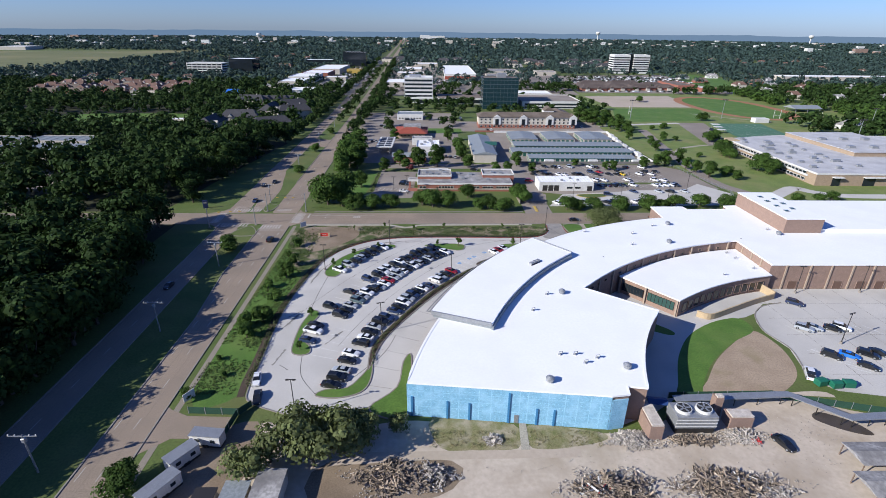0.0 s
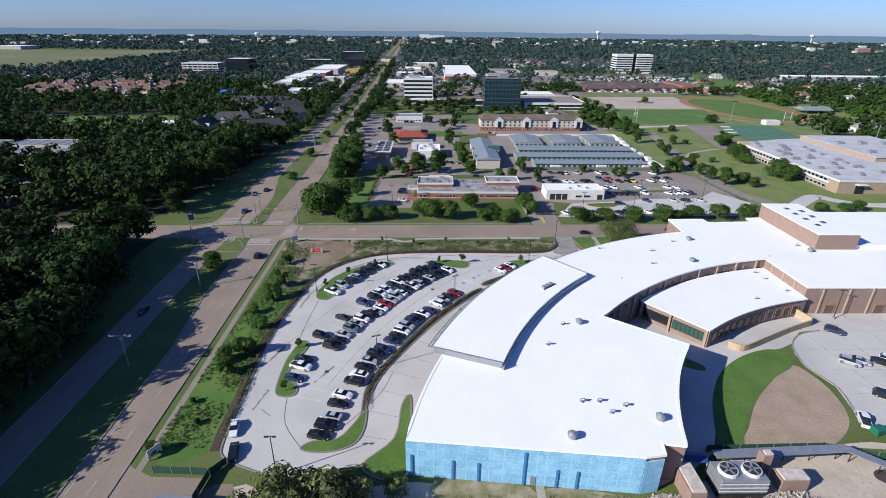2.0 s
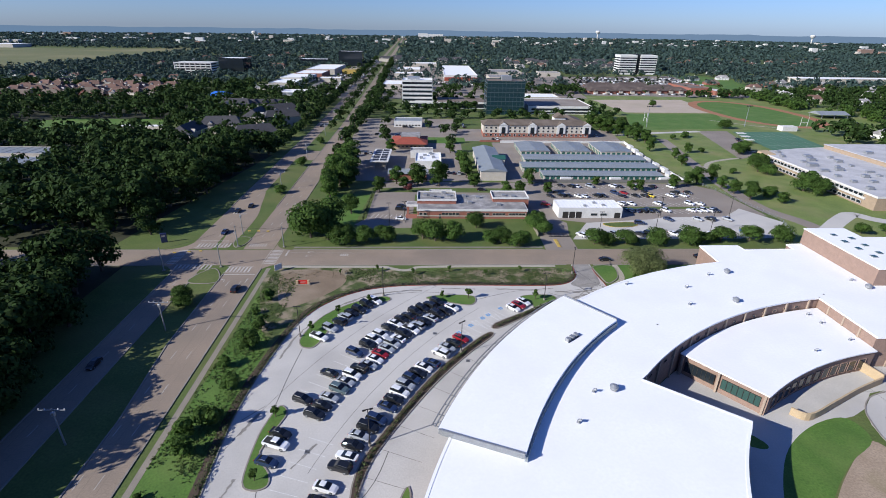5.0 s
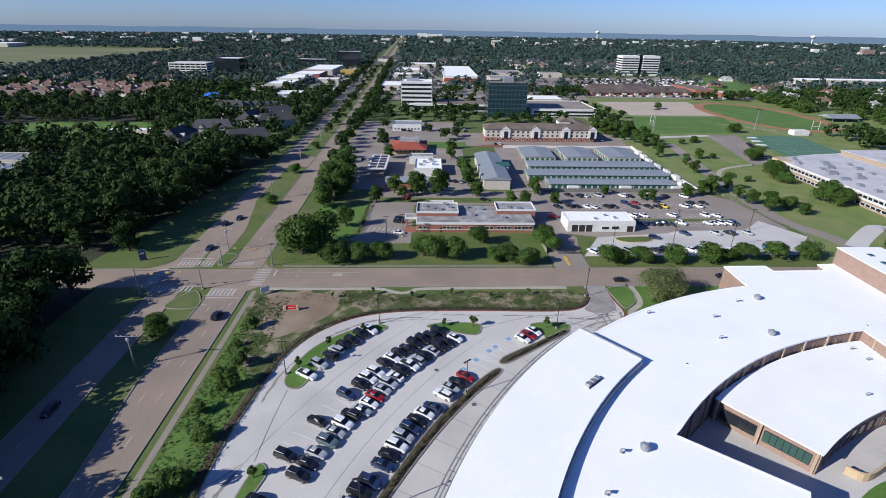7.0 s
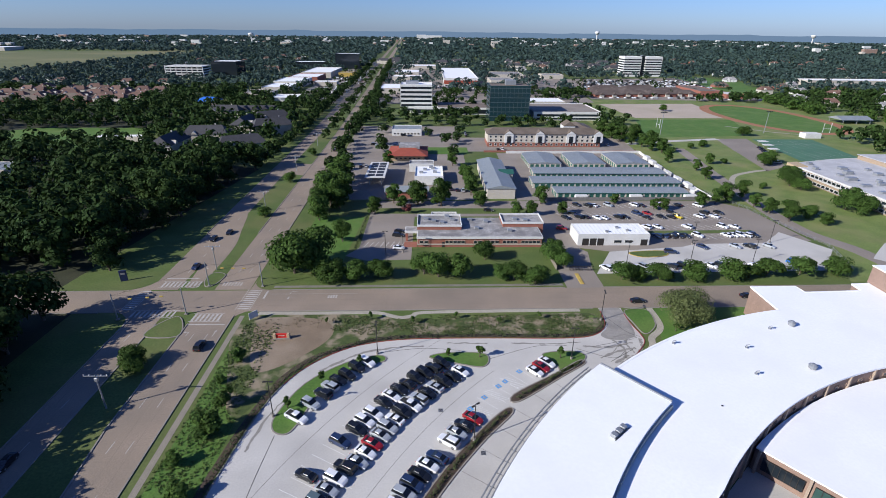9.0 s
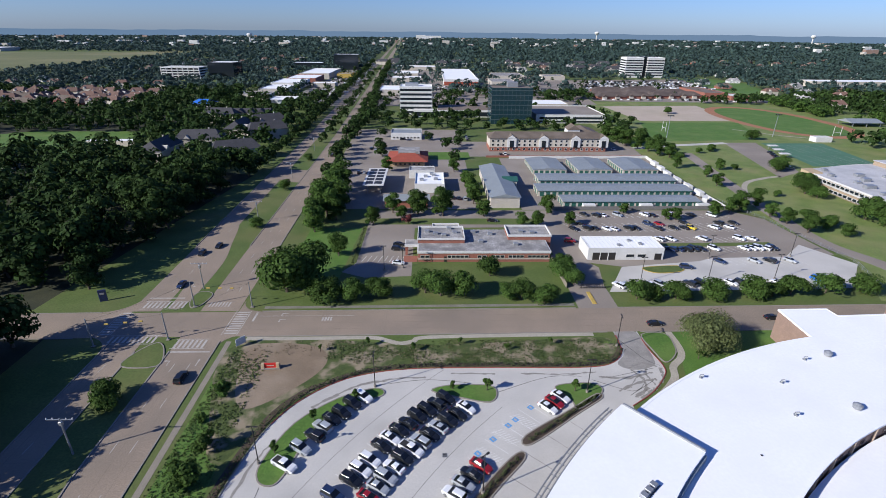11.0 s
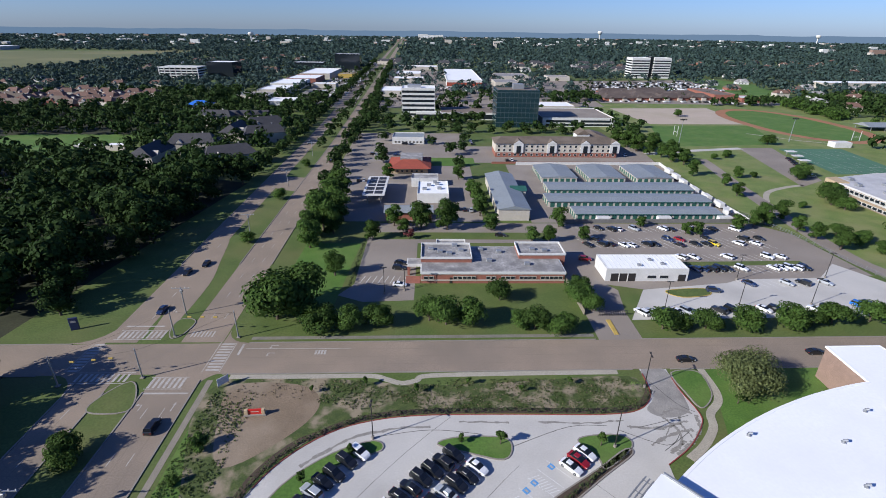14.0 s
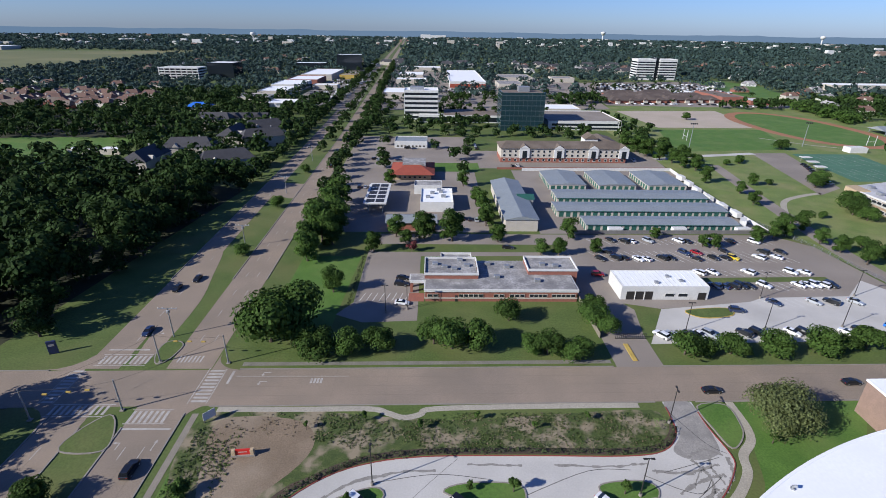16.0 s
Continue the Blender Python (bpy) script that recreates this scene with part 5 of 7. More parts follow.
plant(SCRUB, [(-14, 66, 1.2), (-18.5, 63, 1.1), (-9.5, 68.5, .85), (-26.5, 64, 1.1), (-23, 68, 1.0), (-29.5, 60, .8), (-13, 71.4, .7), (-18.6, 71.2, .8), (-4.5, 71, .6)], GROVE)
plant(OAK, [(-49.5, 58, .75)], GROVE)
RED = [tree("small tree with dark red leaves", 4.6, 2.4, LEAF_RED, 99, 500, 0.3, 1.0, 7)]
plant(RED, [(-10.4, 262.5)], GROVE)
THICKET = random.Random(31)


def hedge(name, label, line, width, height, seed, material=HEDGE_LEAF, step=0.55):
    """A low hedge of many leaf clumps along a line."""
    rng = np.random.default_rng(seed)
    spots = []
    for a, b in zip(line, line[1:]):
        n = max(1, int(math.dist(a, b) / step))
        for i in range(n):
            spots.append((a[0] + (b[0] - a[0]) * i / n, a[1] + (b[1] - a[1]) * i / n))
    c = np.array([(x + rng.normal(scale=width * .15), y + rng.normal(scale=width * .15), height * .45) for x, y in spots])
    q = leaf_quads(rng, c, np.full(len(c), width * .5), len(c) * 14, 0.17, height / width, -0.2)
    return tagged(new(name, quad_mesh(name, q, material)), label, "hedge", kind="stuff")


hedge("hedge", "low dark hedge along the car park strip", smooth([(-11.4, 92), (-11.4, 99), (-8, 107.5), (0.9, 123.5), (9.5, 135.1), (15.6, 141.8)], n=5), 0.9, 0.8, 1)
hedge("hedge", "low dark hedge along the car park strip", smooth([(18.6, 146.2), (29.4, 153.9), (35.6, 158.2)], n=5), 1.0, 0.9, 2)
hedge("hedge", "row of young shrubs inside the red kerb", [(x + dx, y + dy) for (x, y), (dx, dy) in ((q, (-.6 if q[0] < -25 else 0, .9)) for q in LOT[8:66])], 1.3, 0.9, 3)
hedge("hedge", "clipped hedge beside the clinic lot", [(-26.9, 224), (-26.9, 258)], 1.2, 1.4, 4)
bush = hedge("hedge", "bright green shrub beside the drive", [(43.6, 175.4), (44.6, 176.8)], 3.0, 2.0, 6, LAWN, 0.3)

# ---- woods, counted by nobody ----
OPEN_A = ((-100, -45, -100, 600), (-60, 136, 195, 470), (130, 165, 195, 430), (160, 300, 190, 660), (165, 290, 230, 430), (270, 372, 430, 625), (-322, -214, 398, 450))
OPEN_B = ((-244, -210, 556, 602), (-232, -196, 388, 424), (396, 440, 600, 730), (405, 465, 730, 830), (425, 485, 830, 950), (-160, -95, 640, 1100), (186, 400, 650, 900), (322, 410, 920, 1000), (-405, -285, 850, 940), (-262, -200, 285, 332), (-220, -175, 222, 245), (-1160, -690, 900, 1650), (-500, -100, 180, 197), (290, 700, 183, 196))


def open_at(x, y):
    if -98 < x - drift(y) < -42 and y > -100:
        return True
    for x0, x1, y0, y1 in OPEN_A + OPEN_B:
        if x0 < x < x1 and y0 < y < y1:
            return True
    if -48 < x - drift(y) < 20 and 470 < y < 640 and x < -30:
        return True
    if any(x0 < x < x1 and y0 < y < y1 for x0, x1, y0, y1 in FOOT):
        return True
    if y > 940 and x < -690 and y < 1750 and x > -1700:
        return True
    return any((abs(x - hx) < 12 and -24 < y - hy < 11) if hy > 550 else (abs(x - hx) < 12 and abs(y - hy) < 8) for hx, hy in HOUSES)


def woods(name, label, x_lo, x_hi, y_lo, y_hi, gap, tall, wide, leaves, size, material, seed, lobe=4, keep=1.0, skip=None):
    rng = np.random.default_rng(seed)
    out = []
    y = y_lo
    while y < y_hi:
        x = max(x_lo, -1.02 * y - 190)
        while x < min(x_hi, 1.06 * y + 150):
            px, py = x + rng.uniform(-.45, .45) * gap, y + rng.uniform(-.45, .45) * gap
            x += gap
            if rng.uniform() > keep or open_at(px, py) or (skip and skip(px, py)):
                continue
            s = rng.uniform(.75, 1.3)
            c, r = lobes(rng, tall * s, wide * s, lobe, tall * .15)
            out.append(leaf_quads(rng, c, r, leaves, size * s) + np.array((px, py, 0)))
        y += gap
    return tagged(new(name, quad_mesh(name, np.concatenate(out), material)), label, "woods", kind="stuff")


woods("woods", "dense dark green woods beside the avenue", -400, -104, 40, 340, 8.8, 13.5, 6.6, 195, 0.84, WOODS, 1, 8, 1.0, lambda x, y: x > -136 and y < 182 or x > -134 and y < 272 and y > 196)
woods("woods", "dark trees among apartments and lawns", -760, -95, 340, 700, 11, 11, 6.8, 110, 1.05, WOODS, 2, 6, .86)
woods("woods", "scattered trees among shops and offices", -60, 190, 470, 700, 12, 9, 5.2, 110, .95, WOODS, 3, 6, .46)
woods("woods", "trees beyond the sports fields", 136, 900, 196, 700, 9.5, 10, 5.8, 64, 1.2, WOODS, 4, 5, .85, lambda x, y: x < 300 and y < 640 or x < 420 and 430 < y < 560)
woods("woods", "trees of the middle distance", -1150, 1200, 700, 1200, 13.5, 11, 8, 44, 1.6, HAZED_WOODS, 5, 4, .80, lambda x, y: -230 < x < 210 and y < 1130 and (int(x * 7.3 + y * 3.1) % 10) < 5)
woods("woods", "wooded suburbs far off", -2200, 2100, 1200, 2000, 21, 11, 11, 18, 2.9, HAZED_WOODS, 6, 4, .84)
woods("woods", "wooded plain towards the horizon", -3400, 3600, 2000, 4500, 40, 12, 23, 14, 5.4, HAZED_WOODS, 7, 4, .84)
def strewn(name, label, spots, tall, wide, leaves, size, material, seed):
    """Trees at given spots, too far off to tell apart, in one mesh."""
    rng = np.random.default_rng(seed)
    out = []
    for x, y in spots:
        s = rng.uniform(.8, 1.25)
        c, r = lobes(rng, tall * s, wide * s, 12, .8)
        out.append(leaf_quads(rng, c, r, leaves, size * s) + np.array((x, y, 0)))
    return tagged(new(name, quad_mesh(name, np.concatenate(out), material)), label, "trees", kind="stuff")


# single trees among the shops, hotel and offices
TOWN = [(-12, 470), (-34, 480), (6, 476), (18, 468), (30, 474), (44, 470), (56, 476), (70, 470), (84, 474), (98, 470), (112, 476), (-40, 500), (-36, 520), (10, 528), (28, 530), (40, 560), (14, 590), (-46, 560), (-44, 600), (-50, 640),
        (96, 488), (-34, 400), (10, 398), (18, 410), (-2, 430), (22, 440), (-36, 440), (-32, 380), (14, 372), (152, 470), (160, 480), (150, 455), (172, 500), (90, 640), (110, 650), (130, 640)]
strewn("trees", "single green trees among shops and offices", TOWN, 8.5, 4.8, 460, .60, WOODS, 21)
strewn("trees", "green trees along the far avenue", [(-51 + GROVE.uniform(-3, 3) + drift(y), y) for y in range(330, 640, 13)] + [(-44 + GROVE.uniform(-3, 3) + drift(y), y + 6) for y in range(470, 640, 13)] + [(-69 + drift(y), y) for y in (420, 455, 490, 530, 575, 610, 660, 720, 790, 850, 920, 1000)] + [(-92 + drift(y), y) for y in range(345, 590, 11)] + [(-50 + GROVE.uniform(-3, 3) + drift(y), y) for y in range(640, 1320, 10)] + [(-91 + GROVE.uniform(-2, 2) + drift(y), y) for y in range(590, 1320, 17)], 9.5, 5.2, 330, .70, WOODS, 22)


strewn("trees", "thicket of green trees between track and canal", [(366 + (y - 530) * .12 + THICKET.uniform(0, 26), y) for y in range(545, 650, 2)] + [(392 + THICKET.uniform(0, 40), y) for y in range(430, 530, 2)], 9, 5.4, 200, .8, LEAF, 27)
strewn("trees", "small trees in the far car parks", [(MID.uniform(-158, -92), y) for y in range(640, 1090, 13)] + [(MID.uniform(190, 395), y) for y in range(655, 900, 9)], 7, 4.4, 60, .9, WOODS, 23)


# ---- weeds and tufts on the rough ground ----
def tufts(name, label, spots, size, material, seed, each=5):
    rng = np.random.default_rng(seed)
    c = np.array([(x, y, .08) for x, y in spots])
    q = leaf_quads(rng, c, np.full(len(c), size), len(c) * each, size * .55, .8, 0)
    return tagged(new(name, quad_mesh(name, q, material)), label, "weeds", kind="stuff")


WEED = random.Random(4)


def strew(count, inside, box4, grain):
    out = []
    while len(out) < count:
        x, y = WEED.uniform(box4[0], box4[1]), WEED.uniform(box4[2], box4[3])
        if inside(x, y) and noise.noise((x / grain, y / grain, 1.5)) > WEED.uniform(-.45, .3):
            out.append((x, y))
    return out


north_strip = lambda x, y: y > 170.4 and y < 180 and (x > -20 or y > 171 + (-20 - x) * .2) and not (-17 < x < -1 and y > 178.2)
west_strip = lambda x, y: x < -39.8 and x > -49.6
tufts("weeds", "low green weeds on the rough verge", strew(2700, north_strip, (-26, 43, 170, 180), 5), .2, surf("verge_weeds", (.115, .155, .045), (.075, .11, .03), size=2, islands=.3, bump=0, thin=.3), 1, 4)
tufts("weeds", "dry straw-coloured weeds on the rough verge", strew(900, north_strip, (-46, 43, 170, 180), 3), .18, surf("dry_weeds", (.24, .20, .12), (.17, .14, .08), size=2, islands=.3), 2)
tufts("weeds", "tall green weeds on the slope beside the car park", strew(3200, west_strip, (-50, -39, 82, 176), 6), .24, surf("green_weeds", (.13, .175, .05), (.085, .125, .035), size=2, islands=.3, bump=0, thin=.3), 3)
tufts("weeds", "dry weeds below the blue wall", strew(700, lambda x, y: not 18.4 < x < 21.4, (2, 35, 67, 71.2), 3), .15, surf("straw_weeds", (.33, .28, .15), (.22, .20, .09), size=2, islands=.3), 4)

# ---- cars ----
CAR_PAINT = {"W": ((0.72, 0.72, 0.72), "white"), "K": ((0.012, 0.013, 0.015), "black"), "S": ((0.36, 0.38, 0.40), "silver"), "N": ((0.02, 0.035, 0.085), "dark blue"),
             "R": ((0.26, 0.012, 0.018), "dark red"), "G": ((0.10, 0.14, 0.15), "grey-green"), "Y": ((0.70, 0.50, 0.03), "yellow"), "B": ((0.02, 0.16, 0.60), "bright blue")}
PAINTS = {k: plain("car_paint_" + v[1].replace(" ", "_"), v[0], 0.28, 0.15, 0.6) for k, v in CAR_PAINT.items()}
CAR_GLASS, LAMP, TAIL = plain("car_glass", (0.012, 0.014, 0.017), 0.06), plain("headlamp_glass", (0.7, 0.7, 0.68), 0.15), plain("tail_lamp", (0.35, 0.01, 0.01), 0.3)


def loft(bm, sections):
    """A closed shell through rectangular sections (x, half width, bottom, top, narrowing of the top)."""
    rings = []
    for x, w, z0, z1, n in sections:
        rings.append([bm.verts.new(p) for p in ((x, -w, z0), (x, w, z0), (x, w * (1 + n) / 2 * 1.02, (z0 + z1) * .55), (x, w * n, z1), (x, -w * n, z1), (x, -w * (1 + n) / 2 * 1.02, (z0 + z1) * .55))])
    for a, b in zip(rings, rings[1:]):
        for i in range(6):
            j = (i + 1) % 6
            bm.faces.new((a[i], a[j], b[j], b[i]))
    bm.faces.new(rings[0])
    bm.faces.new(rings[-1][::-1])
    return bm


BODIES = {
    "sedan": ([(-2.32, .72, .35, .78, .86), (-2.2, .86, .25, .98, .9), (-1.4, .9, .22, 1.02, .92), (.9, .9, .22, .98, .92), (1.9, .86, .24, .84, .88), (2.32, .66, .32, .66, .82)],
              [(-1.75, .76, .98, 1.0, .98), (-1.05, .74, .98, 1.40, .80), (.15, .74, .98, 1.42, .80), (1.0, .76, .96, .99, .98)], (-1.0, .12, .58, 1.40), .33, 1.4),
    "suv": ([(-2.35, .82, .38, 1.0, .92), (-2.25, .93, .3, 1.12, .95), (-1.4, .95, .28, 1.12, .95), (1.0, .95, .28, 1.10, .95), (2.0, .92, .3, 1.0, .92), (2.38, .76, .36, .8, .85)],
            [(-2.2, .84, 1.1, 1.14, .98), (-1.95, .84, 1.1, 1.72, .84), (.2, .84, 1.1, 1.74, .84), (1.05, .84, 1.08, 1.12, .98)], (-1.9, .2, .70, 1.72), .37, 1.45),
    "pickup": ([(-2.75, .9, .42, 1.05, .96), (-2.6, .95, .36, 1.1, .96), (-.9, .96, .34, 1.1, .96), (1.3, .96, .34, 1.12, .95), (2.4, .93, .36, 1.05, .93), (2.75, .8, .42, .85, .88)],
               [(-.95, .84, 1.1, 1.14, .98), (-.7, .84, 1.1, 1.76, .86), (.7, .84, 1.1, 1.78, .84), (1.4, .84, 1.1, 1.14, .98)], (-.65, .68, .70, 1.76), .4, 1.75)}
TYRE = {}


def wheel_mesh(r):
    if r not in TYRE:
        out = []
        for name, rad, w, m, n in (("tyre", r, .11, BLACK, 14), ("rim", r * .62, .118, STEEL, 8)):
            bm = bmesh.new()
            bmesh.ops.create_cone(bm, cap_ends=True, segments=n, radius1=rad, radius2=rad, depth=w * 2, matrix=Matrix.Rotation(math.pi / 2, 4, "X"))
            me = bpy.data.meshes.new(name)
            bm.to_mesh(me)
            bm.free()
            me.materials.append(m)
            out.append(me)
        TYRE[r] = out
    return TYRE[r]


def car(kind, colour, where):
    shell, cabin, top, r, axle = BODIES[kind]
    name = {"sedan": "saloon car", "suv": "sport utility car", "pickup": "pickup truck"}[kind]
    c = thing("car" if kind != "pickup" else "pickup_truck", "%s %s %s" % (CAR_PAINT[colour][1], name, where), "car" if kind != "pickup" else "truck", "parked cars" if "parked" in where else "cars on the road")
    bm = loft(bmesh.new(), shell)
    bmesh.ops.bevel(bm, geom=[e for e in bm.edges if e.is_manifold and e.calc_face_angle(0) > .5], offset=.05, segments=1, affect="EDGES")
    body = part("body", bm, PAINTS[colour], c)
    part("cabin_glass", loft(bmesh.new(), cabin), CAR_GLASS, c, "dark car windows")
    part("roof", boxed(top[0], top[1], -top[2], top[2], top[3] - .02, top[3] + .05, bevel=.03), PAINTS[colour], c)
    if kind == "pickup":
        part("load_bed", boxed(-2.5, -1.0, -.78, .78, 1.08, 1.125), BLACK, c, "dark open load bed")
    x1, z = shell[-2][0] + .22, shell[-1][3] - .08
    for s in (-1, 1):
        part("headlight", boxed(x1 - .05, x1 + .18, s * .62 - .14, s * .62 + .14, z - .06, z + .07), LAMP, body)
        part("tail_light", boxed(shell[0][0] - .02, shell[0][0] + .12, s * .66 - .1, s * .66 + .1, .72, .88), TAIL, body)
        for x in (-axle, axle):
            w = new("wheel", wheel_mesh(r)[0])
            w.parent, w.matrix_basis = c, pose(x, s * shell[2][1] * .9, r)
            rim = new("rim", wheel_mesh(r)[1])
            rim.parent = w
    return c


STOCK = {}
PICK = random.Random(3)


def park(spots, heading, where="parked in a marked bay"):
    """Cars at their spots; the letter names the paint, P a white pickup."""
    for x, y, letter in spots:
        kind, colour = ("pickup", "W") if letter == "P" else (PICK.choice(("sedan", "suv", "sedan", "suv")), letter)
        m = pose(x, y, 0.03, 0, 0, heading(x, y)) @ Matrix.Diagonal((0.94, 0.94, 0.94, 1))
        key = (kind, colour, where)
        if key in STOCK:
            copy_thing(STOCK[key], m @ Matrix.Diagonal((1 / .94, 1 / .94, 1 / .94, 1)))
        else:
            STOCK[key] = car(kind, colour, where)
            STOCK[key].matrix_world = m


def radial(x, y):
    """Bays of the curved car park point at the hub of the school."""
    return math.degrees(math.atan2(HUB[1] - y, HUB[0] - x)) + (180 if PICK.random() < .3 else 0)


park([(-15.3, 158.4, "W"), (-17.4, 156.4, "K"), (-19.2, 153.6, "K"), (-20.9, 151.9, "K"), (-22.3, 149.7, "S"), (-23.4, 147.4, "K"), (-25.4, 144.3, "S"), (-27.4, 140.4, "P")], radial)
park([(2.4, 157.7, "K"), (.4, 155.9, "K"), (-1.6, 154.1, "K"), (-3.6, 152.4, "K"), (-5.4, 150.4, "K"), (-7.1, 148.6, "K"), (-8.7, 146.6, "W"), (-10.2, 144.6, "K"), (-12.0, 141.2, "W"), (-13.5, 139.1, "W"), (-14.8, 136.9, "K"), (-17.5, 133.8, "N"),
      (-22.2, 126.2, "K"), (-15.6, 127.8, "K"), (-16.9, 125.4, "W"), (-18.0, 123.1, "S"), (-19.0, 120.8, "G"), (-26.0, 117.5, "K"), (-20.6, 118.1, "S"), (-21.6, 115.7, "K"), (-22.6, 113.1, "K")], radial)
park([(6.6, 154.8, "W"), (4.7, 152.9, "K"), (2.6, 151.2, "K"), (.7, 149.3, "S"), (-1.0, 147.4, "K"), (-2.8, 145.5, "S"), (-4.5, 143.7, "P"), (-6.1, 141.7, "K"), (-7.5, 139.6, "W"), (-8.8, 137.4, "S"), (-10.0, 135.4, "S"), (-11.3, 133.3, "R"), (-12.4, 131.2, "W"), (-13.6, 129.0, "S")], radial)
park([(8.3, 139.7, "R"), (6.4, 137.8, "K"), (4.8, 135.8, "S"), (3.2, 133.6, "W"), (.9, 129.9, "N"), (-.8, 128.1, "W"), (-2.2, 126.1, "K"), (-3.5, 124.0, "N"), (-4.8, 121.9, "S"), (-5.9, 119.6, "W"), (-7.0, 117.4, "K"), (-8.1, 115.2, "N"), (-10.0, 111.6, "N"), (-11.5, 109.6, "K"),
      (-12.8, 107.3, "S"), (-13.7, 105.0, "K"), (-14.4, 102.4, "W"), (-15.3, 100.0, "K"), (27.3, 157.9, "W"), (25.6, 156.2, "R"), (23.8, 154.6, "W")], radial)
park([(-28.0, 108.1, "K"), (-28.1, 105.4, "P"), (-28.6, 101.3, "N"), (-17.0, 95.8, "W"), (-17.5, 93.0, "K"), (-18.2, 89.4, "S"), (-18.8, 86.9, "K"), (-19.6, 84.4, "K")], radial)
park([(-36.2, 86.3, "W"), (-34.2, 80.4, "K")], lambda x, y: -78)
slant = lambda x, y: -57 + (180 if PICK.random() < .4 else 0)
park([(86.5, 245.4, "W"), (91.2, 245.6, "W"), (103.4, 245.8, "W"), (118, 246, "W"), (122.7, 246, "W"), (103.1, 236.6, "W"), (114.6, 237, "W"), (117.2, 237, "W"), (119.8, 237, "W"), (122.4, 237, "W"), (125, 237, "K"), (86.8, 236, "N"), (89.6, 236, "N"), (92.4, 236, "K"),
      (95.2, 236.2, "K"), (98, 236.2, "K"), (99.4, 225.8, "N"), (111.9, 226.2, "S"), (117.2, 226.2, "K"), (124.7, 226.4, "S"), (58, 208.4, "W"), (60.8, 208.4, "S"), (65.6, 208.6, "K"), (68.4, 208.6, "W"), (71.2, 208.8, "S")], slant)
park([(80.9, 209.4, "K"), (84.6, 209.6, "K"), (94.4, 210, "W"), (97.4, 209.6, "K"), (109.5, 210, "W"), (114, 211, "K"), (124, 212, "B"), (127, 212, "K"), (70, 256, "W"), (72.8, 256, "W"), (65, 257, "K"), (81.9, 257, "K"), (79, 257, "K"), (91, 256.6, "K"), (97.6, 257.2, "K"),
      (104.6, 257.2, "Y"), (101.8, 257.4, "K"), (114.4, 257.8, "W"), (121, 258, "W"), (93.6, 261.6, "R"), (88.8, 261.4, "N"), (56.6, 256.2, "K"), (62.2, 257, "K"), (60.8, 261.6, "K"), (118.8, 262.4, "K"), (125.3, 262.6, "K"), (104.6, 263, "K")], slant)
park([(91.8, 272.6, "W"), (94.6, 272.2, "K"), (103.8, 273, "W"), (65.7, 273, "K"), (70.5, 272, "K"), (73.2, 272, "W"), (80, 272.4, "S"), (112, 272.8, "K"), (121, 272, "W")], slant)
park([(51.8, 243.8, "R"), (-12.3, 240.8, "K"), (-12.6, 236.6, "K"), (-11.7, 225, "W"), (85.5, 221.2, "N"), (25, 265.4, "K")], lambda x, y: -8, "parked beside a low building")
park([(100, 106.4, "S"), (102.8, 106.8, "S"), (107.6, 106.2, "K"), (110.2, 106.8, "W"), (98.5, 94.6, "K"), (102.9, 94.6, "B"), (107.6, 95, "K"), (110.9, 95.6, "K"), (104.1, 90.4, "K"), (106.2, 119.4, "N")], lambda x, y: -40)
park([(88.2, 87.6, "P")], lambda x, y: 62)
park([(68.8, 67.2, "K")], lambda x, y: -72, "parked on bare dusty ground")
MIDTOWN = random.Random(8)
park([(-52 + MIDTOWN.uniform(0, 70), MIDTOWN.uniform(395, 465), MIDTOWN.choice("WKSN")) for i in range(8)] + [(210 + i * 1.9 + MIDTOWN.uniform(-1, 1), 352 + i * 5.2, MIDTOWN.choice("KKSK")) for i in range(9)], lambda x, y: 10, "parked in the town")
park([(-40 + i * 2.9, 340, c) for i, c in enumerate("KSWKN")] + [(10 + i * 2.8, 296 - i, c) for i, c in enumerate("KKS")] + [(44, 384, "K"), (47, 385, "W"), (122, 400, "W"), (26, 430, "K"), (26, 436, "S"), (26, 443, "W")], lambda x, y: 92, "parked in the town")
park([(-57.2, 165.3, "K"), (-62, 380, "K"), (-65, 460, "W")], lambda x, y: 91, "driving on the avenue")
park([(-77.3, 209.8, "N"), (-80.8, 233.3, "K"), (-77.4, 239.6, "K"), (-76.6, 129.7, "K"), (-86, 430, "K"), (-88, 500, "W")], lambda x, y: -89, "driving on the avenue")
park([(94.4, 189.4, "K"), (60.2, 186.6, "K"), (-58, 350, "W")], lambda x, y: 2, "driving on the cross street")

# ---- markings on the roads and bays ----
marks = bmesh.new()


def stripe(x0, x1, y0, y1, z=0.043):
    box(marks, x0, x1, y0, y1, z - .008, z)


for x in (-61.6, -58.0, -77.6):
    for y in list(range(24, 174, 12)) + list(range(206, 640, 12)):
        stripe(x + drift(y) - .08, x + drift(y) + .08, y, y + 3)
for i in range(10):
    stripe(-82.4 + i * 1.2, -81.8 + i * 1.2, 196.6, 199.8)
    stripe(-82.4 + i * 1.22, -81.8 + i * 1.22, 179.6, 182.4)
for i in range(7):
    stripe(-65.0 + i * 1.15, -64.4 + i * 1.15, 177.4, 180.8)
    stripe(-64.2 + i * .9, -63.8 + i * .9, 197.2, 199.8)
for i in range(10):
    stripe(-54.6, -51.4, 183.4 + i * 1.15, 184.0 + i * 1.15)
    stripe(-86.2, -83.8, 183.2 + i * 1.15, 183.8 + i * 1.15)
